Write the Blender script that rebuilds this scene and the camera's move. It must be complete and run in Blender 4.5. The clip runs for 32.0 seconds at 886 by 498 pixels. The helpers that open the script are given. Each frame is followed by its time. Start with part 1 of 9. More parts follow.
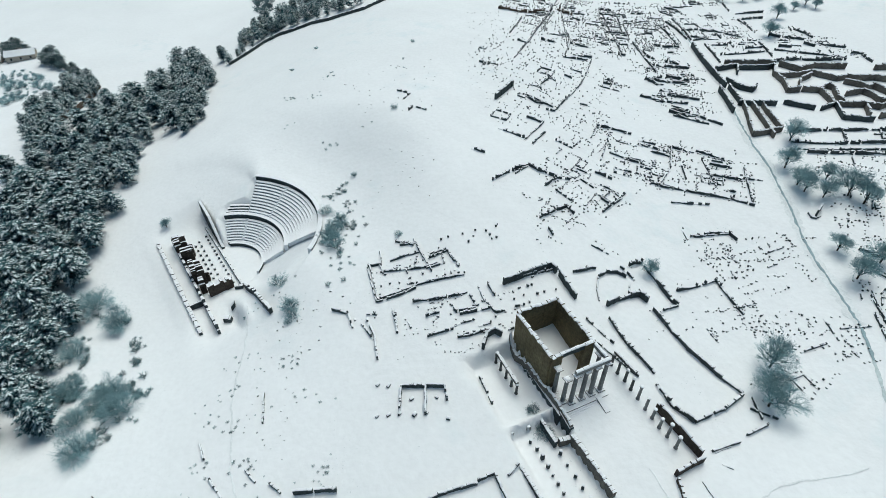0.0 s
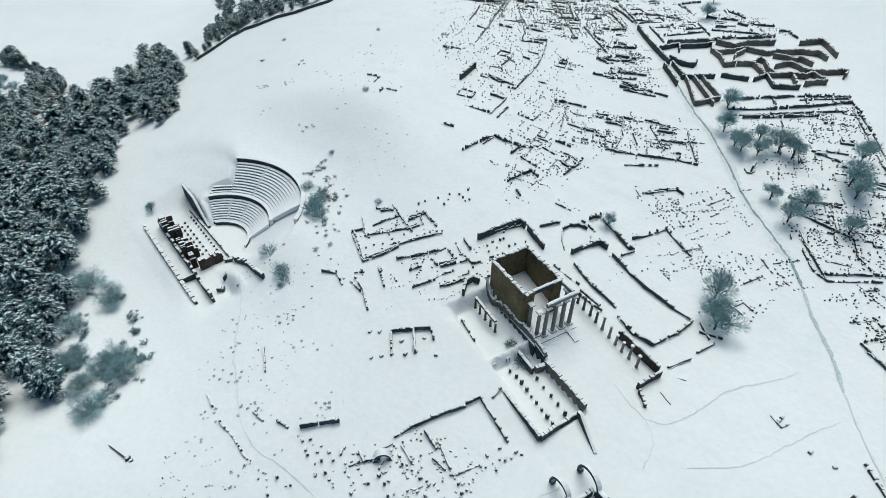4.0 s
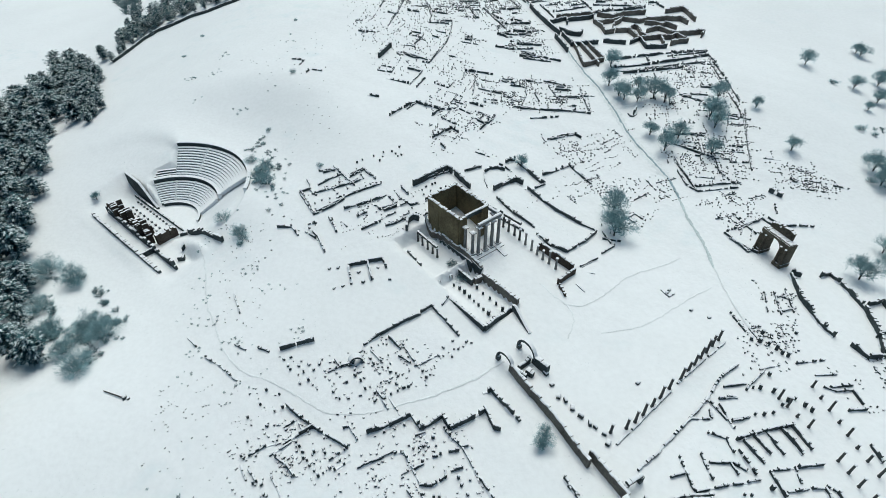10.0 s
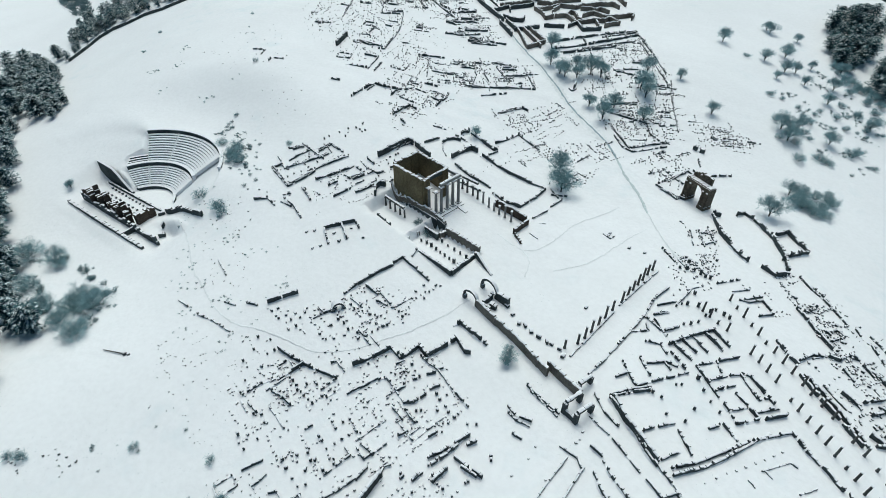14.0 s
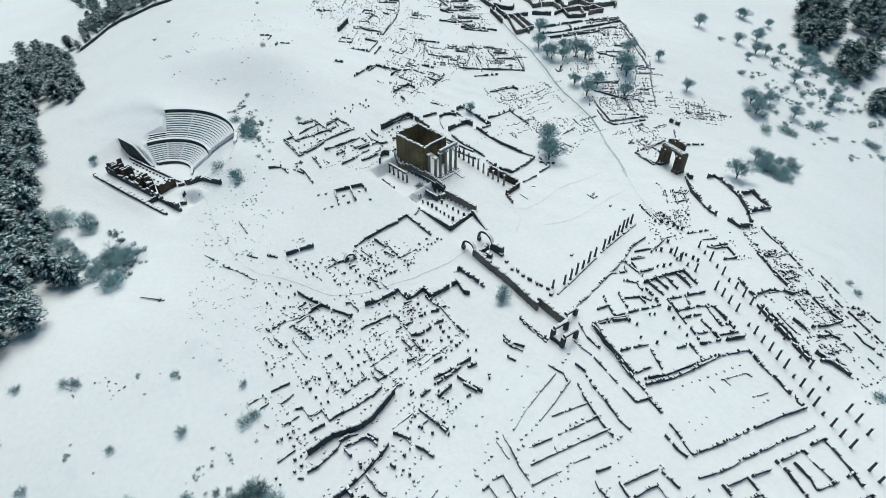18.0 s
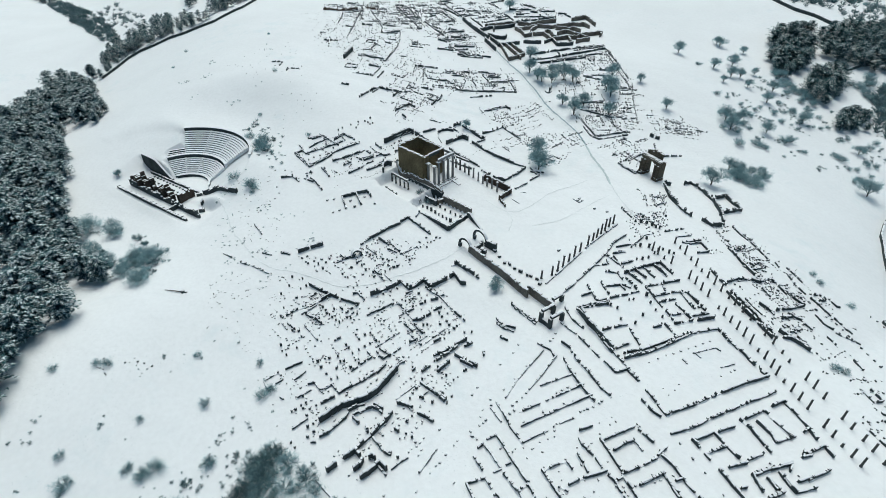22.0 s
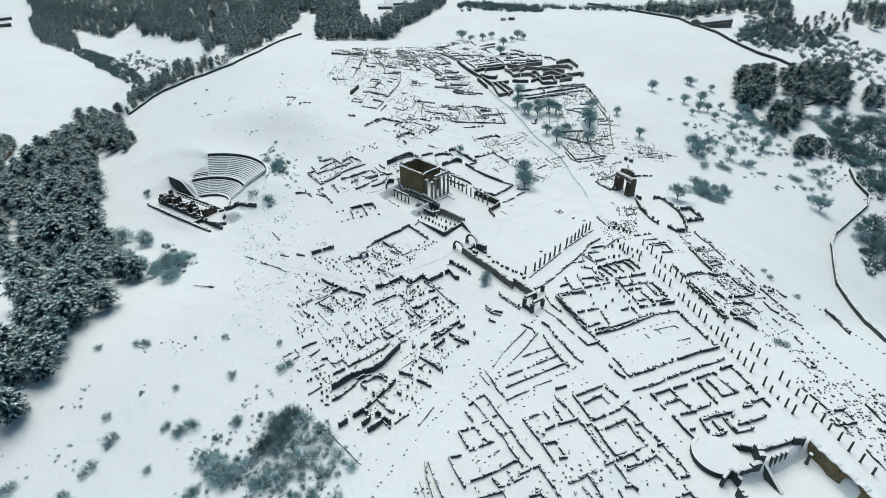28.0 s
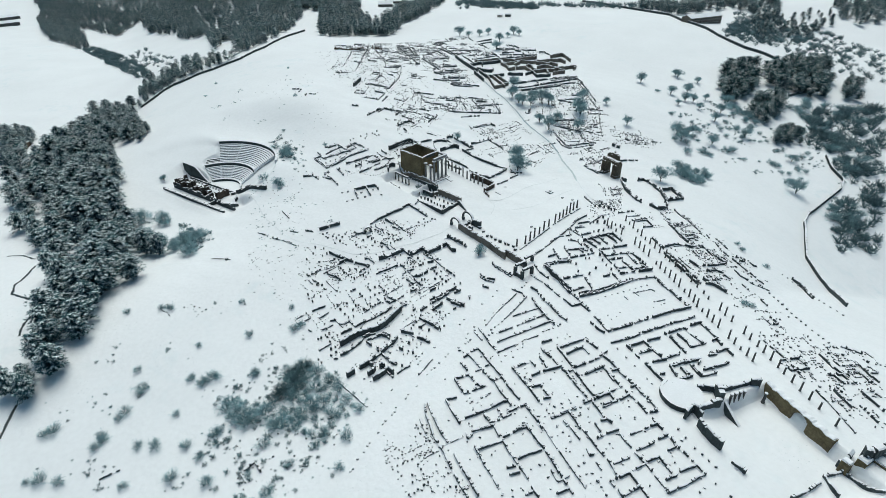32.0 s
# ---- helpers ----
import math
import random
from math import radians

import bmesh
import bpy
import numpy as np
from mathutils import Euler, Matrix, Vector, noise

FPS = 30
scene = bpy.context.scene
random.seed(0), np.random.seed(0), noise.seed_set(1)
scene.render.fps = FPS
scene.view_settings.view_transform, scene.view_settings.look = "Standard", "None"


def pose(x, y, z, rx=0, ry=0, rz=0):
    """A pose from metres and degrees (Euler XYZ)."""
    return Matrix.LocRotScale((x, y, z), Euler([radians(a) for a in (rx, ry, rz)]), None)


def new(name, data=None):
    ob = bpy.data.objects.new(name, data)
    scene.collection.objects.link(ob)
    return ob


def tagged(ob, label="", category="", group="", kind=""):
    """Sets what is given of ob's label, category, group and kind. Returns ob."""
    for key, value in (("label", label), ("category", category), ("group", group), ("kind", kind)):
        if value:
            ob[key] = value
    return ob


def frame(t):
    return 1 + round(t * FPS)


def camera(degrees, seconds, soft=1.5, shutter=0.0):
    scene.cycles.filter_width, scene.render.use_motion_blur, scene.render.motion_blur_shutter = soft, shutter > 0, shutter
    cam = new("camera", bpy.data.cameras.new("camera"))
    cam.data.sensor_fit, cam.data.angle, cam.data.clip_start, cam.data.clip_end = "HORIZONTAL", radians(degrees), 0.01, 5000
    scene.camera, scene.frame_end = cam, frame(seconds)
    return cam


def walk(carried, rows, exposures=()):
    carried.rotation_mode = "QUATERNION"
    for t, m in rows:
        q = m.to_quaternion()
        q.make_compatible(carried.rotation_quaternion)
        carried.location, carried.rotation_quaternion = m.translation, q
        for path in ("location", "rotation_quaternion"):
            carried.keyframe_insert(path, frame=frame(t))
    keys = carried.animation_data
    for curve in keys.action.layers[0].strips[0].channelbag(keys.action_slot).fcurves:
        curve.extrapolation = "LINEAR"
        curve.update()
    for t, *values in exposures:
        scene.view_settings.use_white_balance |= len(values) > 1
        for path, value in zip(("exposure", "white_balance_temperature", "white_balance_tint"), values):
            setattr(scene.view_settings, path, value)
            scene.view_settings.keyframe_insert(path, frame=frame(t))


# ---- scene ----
cam = camera(78.02, 32.0, 0.5)
EXPOSURES = [(0.0, -0.28, 6380, 8.5), (32.0, -0.28, 6380, 8.5)]
PATH = [
    (0, pose(-7.51, -2.15, 122.60, 49.72, 0.11, -2.90)),
    (0.5, pose(-8.15, -4.50, 122.55, 49.73, 0.10, -3.18)),
    (1, pose(-8.79, -6.86, 122.50, 49.72, 0.07, -3.69)),
    (2, pose(-10.08, -11.62, 122.42, 49.75, 0.05, -5.02)),
    (3, pose(-11.49, -16.47, 122.41, 49.80, -0.02, -6.31)),
    (3.5, pose(-12.27, -18.93, 122.43, 49.81, -0.05, -6.83)),
    (5.5, pose(-15.57, -28.95, 122.59, 49.91, -0.07, -10.52)),
    (6, pose(-16.42, -31.54, 122.66, 49.97, -0.05, -12.29)),
    (6.5, pose(-17.32, -34.15, 122.71, 50.00, -0.04, -13.88)),
    (7, pose(-18.26, -36.78, 122.77, 50.02, -0.04, -14.97)),
    (8, pose(-20.21, -42.08, 122.88, 50.06, -0.09, -16.36)),
    (9, pose(-22.21, -47.51, 122.99, 50.09, -0.06, -16.98)),
    (10, pose(-24.24, -53.02, 123.11, 50.10, -0.00, -17.30)),
    (10.5, pose(-25.31, -55.80, 123.18, 50.11, -0.02, -17.68)),
    (11, pose(-26.42, -58.59, 123.25, 50.10, -0.02, -18.74)),
    (12, pose(-28.86, -64.10, 123.38, 50.15, -0.07, -20.77)),
    (13, pose(-31.61, -69.67, 123.52, 50.19, -0.14, -22.02)),
    (14, pose(-34.75, -75.42, 123.76, 50.26, -0.20, -22.64)),
    (14.5, pose(-36.40, -78.26, 123.90, 50.27, -0.24, -22.81)),
    (16.5, pose(-43.04, -89.37, 124.50, 50.23, -0.25, -23.44)),
    (17, pose(-44.58, -92.11, 124.68, 50.20, -0.23, -23.56)),
    (18, pose(-47.33, -97.50, 125.06, 50.16, -0.16, -23.74)),
    (19, pose(-49.69, -102.79, 125.30, 50.20, -0.09, -23.85)),
    (19.5, pose(-50.75, -105.40, 125.41, 50.46, -0.07, -23.93)),
    (20, pose(-51.75, -107.93, 125.54, 51.04, -0.05, -23.97)),
    (21, pose(-53.79, -113.02, 125.73, 52.30, 0.02, -23.97)),
    (22, pose(-55.94, -118.18, 125.95, 53.58, 0.05, -23.95)),
    (23, pose(-58.10, -123.36, 126.24, 54.76, 0.07, -23.93)),
    (24, pose(-60.25, -128.56, 126.55, 55.83, 0.08, -23.96)),
    (25, pose(-62.37, -133.76, 126.86, 56.87, 0.10, -24.05)),
    (25.5, pose(-63.44, -136.36, 127.00, 57.34, 0.09, -24.10)),
    (27.5, pose(-67.73, -146.75, 127.33, 58.27, 0.09, -24.18)),
    (28, pose(-68.84, -149.35, 127.38, 58.30, 0.10, -24.19)),
    (29, pose(-71.03, -154.49, 127.49, 58.30, 0.13, -24.23)),
    (30, pose(-73.13, -159.59, 127.64, 58.28, 0.18, -24.24)),
    (31, pose(-75.15, -164.79, 127.80, 58.26, 0.22, -24.25)),
    (32, pose(-77.13, -170.09, 128.00, 58.28, 0.23, -24.27)),
]
walk(cam, PATH, EXPOSURES)

# ---- sky and sun ----
world = bpy.data.worlds.new("overcast_sky")
scene.world = world
world.use_nodes = True
_wn = world.node_tree
_sky = _wn.nodes.new("ShaderNodeTexSky")
_sky.sky_type, _sky.sun_disc = "NISHITA", False
_sky.sun_elevation, _sky.sun_rotation = radians(68), radians(20)
_sky.air_density, _sky.dust_density, _sky.ozone_density = 0.7, 4.0, 0.6
_hue = _wn.nodes.new("ShaderNodeMix")
_hue.data_type, _hue.blend_type = "RGBA", "MULTIPLY"
_hue.inputs["Factor"].default_value = 1.0
_hue.inputs["B"].default_value = (0.65, 1.0, 1.04, 1)  # a teal overcast
_wn.links.new(_sky.outputs[0], _hue.inputs["A"])
_wn.links.new(_hue.outputs["Result"], _wn.nodes["Background"].inputs[0])
_wn.nodes["Background"].inputs[1].default_value = 0.092
sun = new("sun", bpy.data.lights.new("sun", "SUN"))
sun.data.energy, sun.data.angle, sun.data.color = 2.6, radians(45), (1.0, 0.9, 0.83)
sun.matrix_world = pose(0, 0, 300, 22, 0, 160)


# ---- materials ----
def material(name, colour, rough=0.9, scale=1.0, vary=0.25, second=None, bump=0.3, big=12.0, metal=0.0, spec=0.3):
    """A node material: two scales of variation over one or two colours, and a fine relief."""
    m = bpy.data.materials.new(name)
    m.use_nodes = True
    t = m.node_tree
    n, l = t.nodes, t.links
    b = n["Principled BSDF"]
    b.inputs["Roughness"].default_value, b.inputs["Metallic"].default_value = rough, metal
    b.inputs["Specular IOR Level"].default_value = spec
    co = n.new("ShaderNodeTexCoord")
    fine, wide = n.new("ShaderNodeTexNoise"), n.new("ShaderNodeTexNoise")
    fine.inputs["Scale"].default_value, fine.inputs["Detail"].default_value = 1.0 / scale, 5
    wide.inputs["Scale"].default_value, wide.inputs["Detail"].default_value = 1.0 / (scale * big), 3
    for q in (fine, wide):
        l.new(co.outputs["Object"], q.inputs["Vector"])
    add = n.new("ShaderNodeMath")
    add.operation = "ADD"
    l.new(fine.outputs["Fac"], add.inputs[0])
    l.new(wide.outputs["Fac"], add.inputs[1])
    half = n.new("ShaderNodeMapRange")
    half.inputs["From Min"].default_value, half.inputs["From Max"].default_value = 0.7, 1.3
    l.new(add.outputs[0], half.inputs["Value"])
    mix = n.new("ShaderNodeMix")
    mix.data_type = "RGBA"
    lo = tuple(c * (1 - vary) for c in colour)
    mix.inputs["A"].default_value = (*lo, 1)
    mix.inputs["B"].default_value = (*(second or tuple(min(0.95, c * (1 + vary)) for c in colour)), 1)
    l.new(half.outputs["Result"], mix.inputs["Factor"])
    l.new(mix.outputs["Result"], b.inputs["Base Color"])
    if bump:
        bp = n.new("ShaderNodeBump")
        bp.inputs["Strength"].default_value, bp.inputs["Distance"].default_value = bump, scale * 0.25
        l.new(fine.outputs["Fac"], bp.inputs["Height"])
        l.new(bp.outputs["Normal"], b.inputs["Normal"])
    return m


def snowed(name, colour, snow, level=0.55, soft=0.25, scale=0.4, **more):
    """A material whose upward faces carry patches of snow, broken by noise."""
    m = material(name, colour, scale=scale, **more)
    n, l = m.node_tree.nodes, m.node_tree.links
    b = n["Principled BSDF"]
    g, sep, ns = n.new("ShaderNodeNewGeometry"), n.new("ShaderNodeSeparateXYZ"), n.new("ShaderNodeTexNoise")
    ns.inputs["Scale"].default_value, ns.inputs["Detail"].default_value = 1.3 / scale, 4
    co = n.new("ShaderNodeTexCoord")
    l.new(co.outputs["Object"], ns.inputs["Vector"])
    l.new(g.outputs["True Normal"], sep.inputs[0])
    ad = n.new("ShaderNodeMath")
    ad.operation = "MULTIPLY_ADD"
    ad.inputs[1].default_value = 0.9
    l.new(ns.outputs["Fac"], ad.inputs[0])
    l.new(sep.outputs["Z"], ad.inputs[2])
    r = n.new("ShaderNodeMapRange")
    r.inputs["From Min"].default_value, r.inputs["From Max"].default_value = level + 0.45, level + 0.45 + soft
    l.new(ad.outputs[0], r.inputs["Value"])
    mx = n.new("ShaderNodeMix")
    mx.data_type = "RGBA"
    old = b.inputs["Base Color"].links[0].from_socket
    l.new(r.outputs["Result"], mx.inputs["Factor"])
    l.new(old, mx.inputs["A"])
    mx.inputs["B"].default_value = (*snow, 1)
    l.new(mx.outputs["Result"], b.inputs["Base Color"])
    return m


SNOW_WHITE = (0.84, 0.87, 0.88)
SNOW = material("snow_cap", (0.82, 0.85, 0.87), rough=0.7, scale=0.5, vary=0.04, bump=0.35)
GROUND = material("snow_field", (0.83, 0.86, 0.87), rough=0.75, scale=1.6, vary=0.035, bump=0.25, big=22)
TRACK = material("trodden_snow", (0.52, 0.60, 0.61), rough=0.8, scale=0.7, vary=0.22, bump=0.5)
DITCH = material("wet_trodden_ditch", (0.26, 0.36, 0.39), rough=0.6, scale=0.8, vary=0.25, bump=0.4)
GREYTWIG = material("grey_bare_twigs", (0.20, 0.29, 0.31), rough=0.9, scale=0.5, vary=0.35, bump=0.0)
FAINT = material("lightly_trodden_snow", (0.765, 0.805, 0.815), rough=0.8, scale=0.7, vary=0.12, bump=0.4)
# thin snow over turf: broad bluish patches and close specks of grass where it wears through
_n, _l = GROUND.node_tree.nodes, GROUND.node_tree.links
_pos = _n.new("ShaderNodeTexCoord")
_mask = []
for _size, _detail, _lo, _hi in ((46.0, 4, 0.5, 0.78), (7.0, 5, 0.5, 0.72), (0.55, 3, 0.66, 0.75), (18.0, 4, 0.52, 0.66)):
    _q, _r = _n.new("ShaderNodeTexNoise"), _n.new("ShaderNodeMapRange")
    _q.inputs["Scale"].default_value, _q.inputs["Detail"].default_value = 1.0 / _size, _detail
    _r.inputs["From Min"].default_value, _r.inputs["From Max"].default_value = _lo, _hi
    _l.new(_pos.outputs["Object"], _q.inputs["Vector"])
    _l.new(_q.outputs["Fac"], _r.inputs["Value"])
    _mask.append(_r.outputs["Result"])


def _over(fac, other, most, colour):
    """Lays a colour over the snow where two masks meet."""
    m1, m2, mx = _n.new("ShaderNodeMath"), _n.new("ShaderNodeMath"), _n.new("ShaderNodeMix")
    m1.operation, m2.operation, mx.data_type = "MULTIPLY", "MULTIPLY", "RGBA"
    _l.new(fac, m1.inputs[0])
    _l.new(other, m1.inputs[1])
    _l.new(m1.outputs[0], m2.inputs[0])
    m2.inputs[1].default_value = most
    bc = _n["Principled BSDF"].inputs["Base Color"]
    _l.new(bc.links[0].from_socket, mx.inputs["A"])
    mx.inputs["B"].default_value = (*colour, 1)
    _l.new(m2.outputs[0], mx.inputs["Factor"])
    _l.new(mx.outputs["Result"], bc)


_over(_mask[0], _mask[1], 0.55, (0.62, 0.75, 0.78))
_over(_mask[2], _mask[3], 0.65, (0.30, 0.38, 0.39))
STONE = snowed("weathered_limestone", (0.052, 0.068, 0.07), SNOW_WHITE, level=0.8, scale=0.45, vary=0.45, bump=0.9)
BROWN = snowed("ochre_sandstone", (0.155, 0.128, 0.072), SNOW_WHITE, level=0.85, scale=0.7, vary=0.45, bump=0.8)
RUBBLE = snowed("dark_rubble_core", (0.062, 0.05, 0.04), SNOW_WHITE, level=0.55, scale=0.6, vary=0.5, bump=1.0)
MASONRY = snowed("grey_brown_masonry", (0.14, 0.132, 0.115), SNOW_WHITE, level=0.8, scale=0.6, vary=0.45, bump=0.9)
PALE = snowed("pale_column_stone", (0.22, 0.225, 0.22), SNOW_WHITE, level=0.8, scale=0.5, vary=0.3, bump=0.5)
ARCHSTONE = snowed("weathered_arch_stone", (0.10, 0.088, 0.066), SNOW_WHITE, level=0.72, scale=0.7, vary=0.5, bump=1.0)
MARBLE = snowed("grey_column_stone", (0.085, 0.09, 0.088), SNOW_WHITE, level=0.8, scale=0.5, vary=0.35, bump=0.5)
PINE = material("pine_needles", (0.075, 0.155, 0.167), rough=0.85, scale=0.5, vary=0.5, bump=0.0, spec=0.1)
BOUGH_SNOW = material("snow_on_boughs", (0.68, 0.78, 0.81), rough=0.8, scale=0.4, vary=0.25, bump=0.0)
BARK = material("dark_bark", (0.06, 0.05, 0.042), rough=0.95, scale=0.2, vary=0.4, bump=0.8)
FROST = material("frosted_twigs", (0.30, 0.47, 0.50), rough=0.9, scale=0.5, vary=0.35, bump=0.0)
IRON = material("rusted_iron", (0.05, 0.045, 0.04), rough=0.7, scale=0.1, vary=0.3, metal=0.4, bump=0.2)
PLASTER = material("pale_house_plaster", (0.42, 0.38, 0.32), rough=0.9, scale=0.8, vary=0.2, bump=0.2)
DIMTWIG = material("dark_bare_twigs", (0.10, 0.175, 0.19), rough=0.9, scale=0.5, vary=0.4, bump=0.0)
ROOF = material("snowy_roof", (0.78, 0.82, 0.84), rough=0.7, scale=0.6, vary=0.08, bump=0.3)
SOIL = snowed("brown_bank_soil", (0.10, 0.075, 0.055), SNOW_WHITE, level=0.75, scale=0.8, vary=0.4, bump=0.8)
WATER = material("dark_stream_water", (0.03, 0.042, 0.045), rough=0.35, scale=1.2, vary=0.4, bump=0.2)
GLASS = material("dark_window_glass", (0.03, 0.035, 0.04), rough=0.15, scale=1.0, vary=0.2, bump=0.0, spec=0.5)

# ---- lie of the land: heights of a coarse 60 m net, smoothed ----
NET = (
    (-43, -29.9, -13, 5.4, 4.1, -7.3, -29.7, -59.2, -74.6, -75),
    (-37.6, -29.7, -21.4, -7.1, 1.3, 2.5, -10.7, -40.5, -50.7, -42.9),
    (-25.5, -17.3, -11, -11.9, 0.8, 6.7, 2.2, -14.7, -18.9, -9.9),
    (-13.2, -3.1, -1.6, 3.6, 2.2, 0.2, 3.9, -0.4, -10.3, -0.5),
    (-16.1, -13.4, -24.2, 10.4, 18.1, 1.4, 12.5, 18.5, 3.9, 7.8),
    (-22.2, -14.3, -1.5, 24.7, 22.5, 10.5, 17.3, 17.7, 13, 19.4),
    (-26.2, -12.9, 4.8, 25.1, 24, 17.8, 18.1, 15.2, 22.5, 31.6),
    (-30.7, -15.6, 1.8, 27.8, 30.5, 21.4, 19.5, 20.2, 28.3, 38.2),
    (-36.3, -21.1, -4.8, 16.2, 23.6, 21, 21.2, 24.6, 32.8, 42.8),
)
NETA = np.array(NET)
THEATRE = (-77.5, 147.5)


def _b(u):
    return ((1 - u) ** 3 / 6, (3 * u**3 - 6 * u**2 + 4) / 6, (-3 * u**3 + 3 * u**2 + 3 * u + 1) / 6, u**3 / 6)


def step(a, b, v):
    v = np.clip((v - a) / (b - a), 0, 1)
    return v * v * (3 - 2 * v)


def land(x, y):
    """Heights of the snow, in metres, for arrays or single places."""
    x, y = np.asarray(x, float), np.asarray(y, float)
    ex = -150 + 10 * np.logaddexp(0, (x + 150) / 10)
    ex, ey = 270 - 10 * np.logaddexp(0, (270 - ex) / 10), 300 - 10 * np.logaddexp(0, (300 - y) / 10)
    fx, fy = np.clip((ex + 210) / 60, 1, 7.999), np.clip((ey + 120) / 60, 1, 6.999)
    i, j = fx.astype(int), fy.astype(int)
    bx, by = _b(fx - i), _b(fy - j)
    z = sum(by[q] * bx[p] * NETA[j - 1 + q, i - 1 + p] for p in range(4) for q in range(4))
    # beyond the net: a valley to the west and south-east, rising hills in the distance
    out = np.maximum(np.maximum(-150 - x, x - 270), np.maximum(-60 - y, y - 300)).clip(0)
    z = z + 6 * np.sin(x / 61 + y / 97) * step(0, 250, out) + 0.03 * (out - 500).clip(0)
    # the old forum lies a storey below the avenue
    z = z - 4.6 * step(33, 49, x) * (1 - step(65.4, 66.6, x - 0.089 * (y + 101))) * step(98.3, 99.6, -y) * (1 - step(133, 141, -y))
    # the theatre's bowl, cut into the slope
    dx, dy = x - THEATRE[0], y - THEATRE[1]
    r, ahead = np.hypot(dx, dy), dx * 0.846 + dy * 0.534
    wing = step(9, 13, dy * 0.846 - dx * 0.534)
    front = step(-7 + 9 * wing, -1 + 4.6 * wing, ahead)
    bowl = -9.4 + front * (13.6 * np.clip((r - 12.5) / 22, 0, 1) + 2.7 * step(34.4, 35.4, r))
    side = np.abs(dx * 0.534 - dy * 0.846)
    stage = (1 - step(27, 40, side)) * (1 - step(15, 24, -ahead))
    turn = np.degrees(np.arctan2(dy, dx))
    south = step(-62, -8, turn)
    north = np.where(r > 26.2, 1 - step(79.5, 84 + 1.3 * (r - 35).clip(0), turn), np.where(r > 21.5, 1 - step(101, 107, turn), 1 - step(103.5, 112, turn)))
    cavea = (1 - step(34.9, 84, r)) * np.where(r > 12.5, south * north, 1)
    inside = stage * (1 - front) + cavea * front
    z = z * (1 - inside) + bowl * inside
    court = (1 - step(12, 30, r)) * step(-125, -85, turn) * (1 - step(-35, -2, turn))
    z = z * (1 - court) + np.minimum(z, -9.2) * court
    # the pillared hall and the west portico lie below the temple's terrace
    a, b = (x - 26.5) * 0.37 - (y - 67.0) * 0.929, (x - 26.5) * 0.929 + (y - 67.0) * 0.37
    for a0, a1, b0, floor, soft in ((-6.5, 16.2, -12.6, 1.3, 0.9), (-27, -9, -13.0, 4.0, 1.6)):
        cut = step(a0 - soft, a0, a) * (1 - step(a1, a1 + soft, a)) * step(b0 - soft, b0, b) * (1 - step(-0.3, 0.3, b))
        z = z * (1 - cut) + np.minimum(z, floor) * cut
    return z


def bisect_right(a, x):
    lo, hi = 0, len(a)
    while lo < hi:
        mid = (lo + hi) // 2
        if x < a[mid]:
            hi = mid
        else:
            lo = mid + 1
    return lo


def lines_of(lo, hi, fine, far):
    mid = np.arange(lo, hi + 0.1, fine)
    grow = fine * 1.0 * 1.16 ** np.arange(1, 60)
    tail = np.cumsum(grow)
    tail = tail[tail < far]
    return np.concatenate([(lo - tail)[::-1], mid, hi + tail])


gx, gy = lines_of(-230, 330, 2.5, 4200), lines_of(-150, 400, 2.5, 4200)
# closer lines where the theatre and the forum are cut into the slope
gx = np.unique(np.round(np.concatenate([gx, np.arange(-120, -37.5, 0.8333), np.arange(5, 70, 0.8333)]), 3))
gy = np.unique(np.round(np.concatenate([gy, np.arange(105, 187.5, 0.8333), np.arange(44, 98, 0.8333), np.arange(-135, -92.5, 0.8333)]), 3))
XX, YY = np.meshgrid(gx, gy)
ZZ = land(XX, YY)
near = np.exp(-(((XX - 40) / 260) ** 2 + ((YY - 90) / 260) ** 2))
ZZ = ZZ + 0.12 * near * (np.sin(XX / 3.1 + 1.7 * np.sin(YY / 7.3)) * np.sin(YY / 3.7 + XX / 11.0) + np.sin(XX / 9.3) * np.sin(YY / 8.1))
GX, GY, GZ = gx.tolist(), gy.tolist(), ZZ.tolist()


def ground(x, y):
    """Height of the snow sheet at one place."""
    i, j = max(0, min(len(GX) - 2, bisect_right(GX, x) - 1)), max(0, min(len(GY) - 2, bisect_right(GY, y) - 1))
    p, q = (x - GX[i]) / (GX[i + 1] - GX[i]), (y - GY[j]) / (GY[j + 1] - GY[j])
    a, b = GZ[j], GZ[j + 1]
    return (a[i] * (1 - p) + a[i + 1] * p) * (1 - q) + (b[i] * (1 - p) + b[i + 1] * p) * q


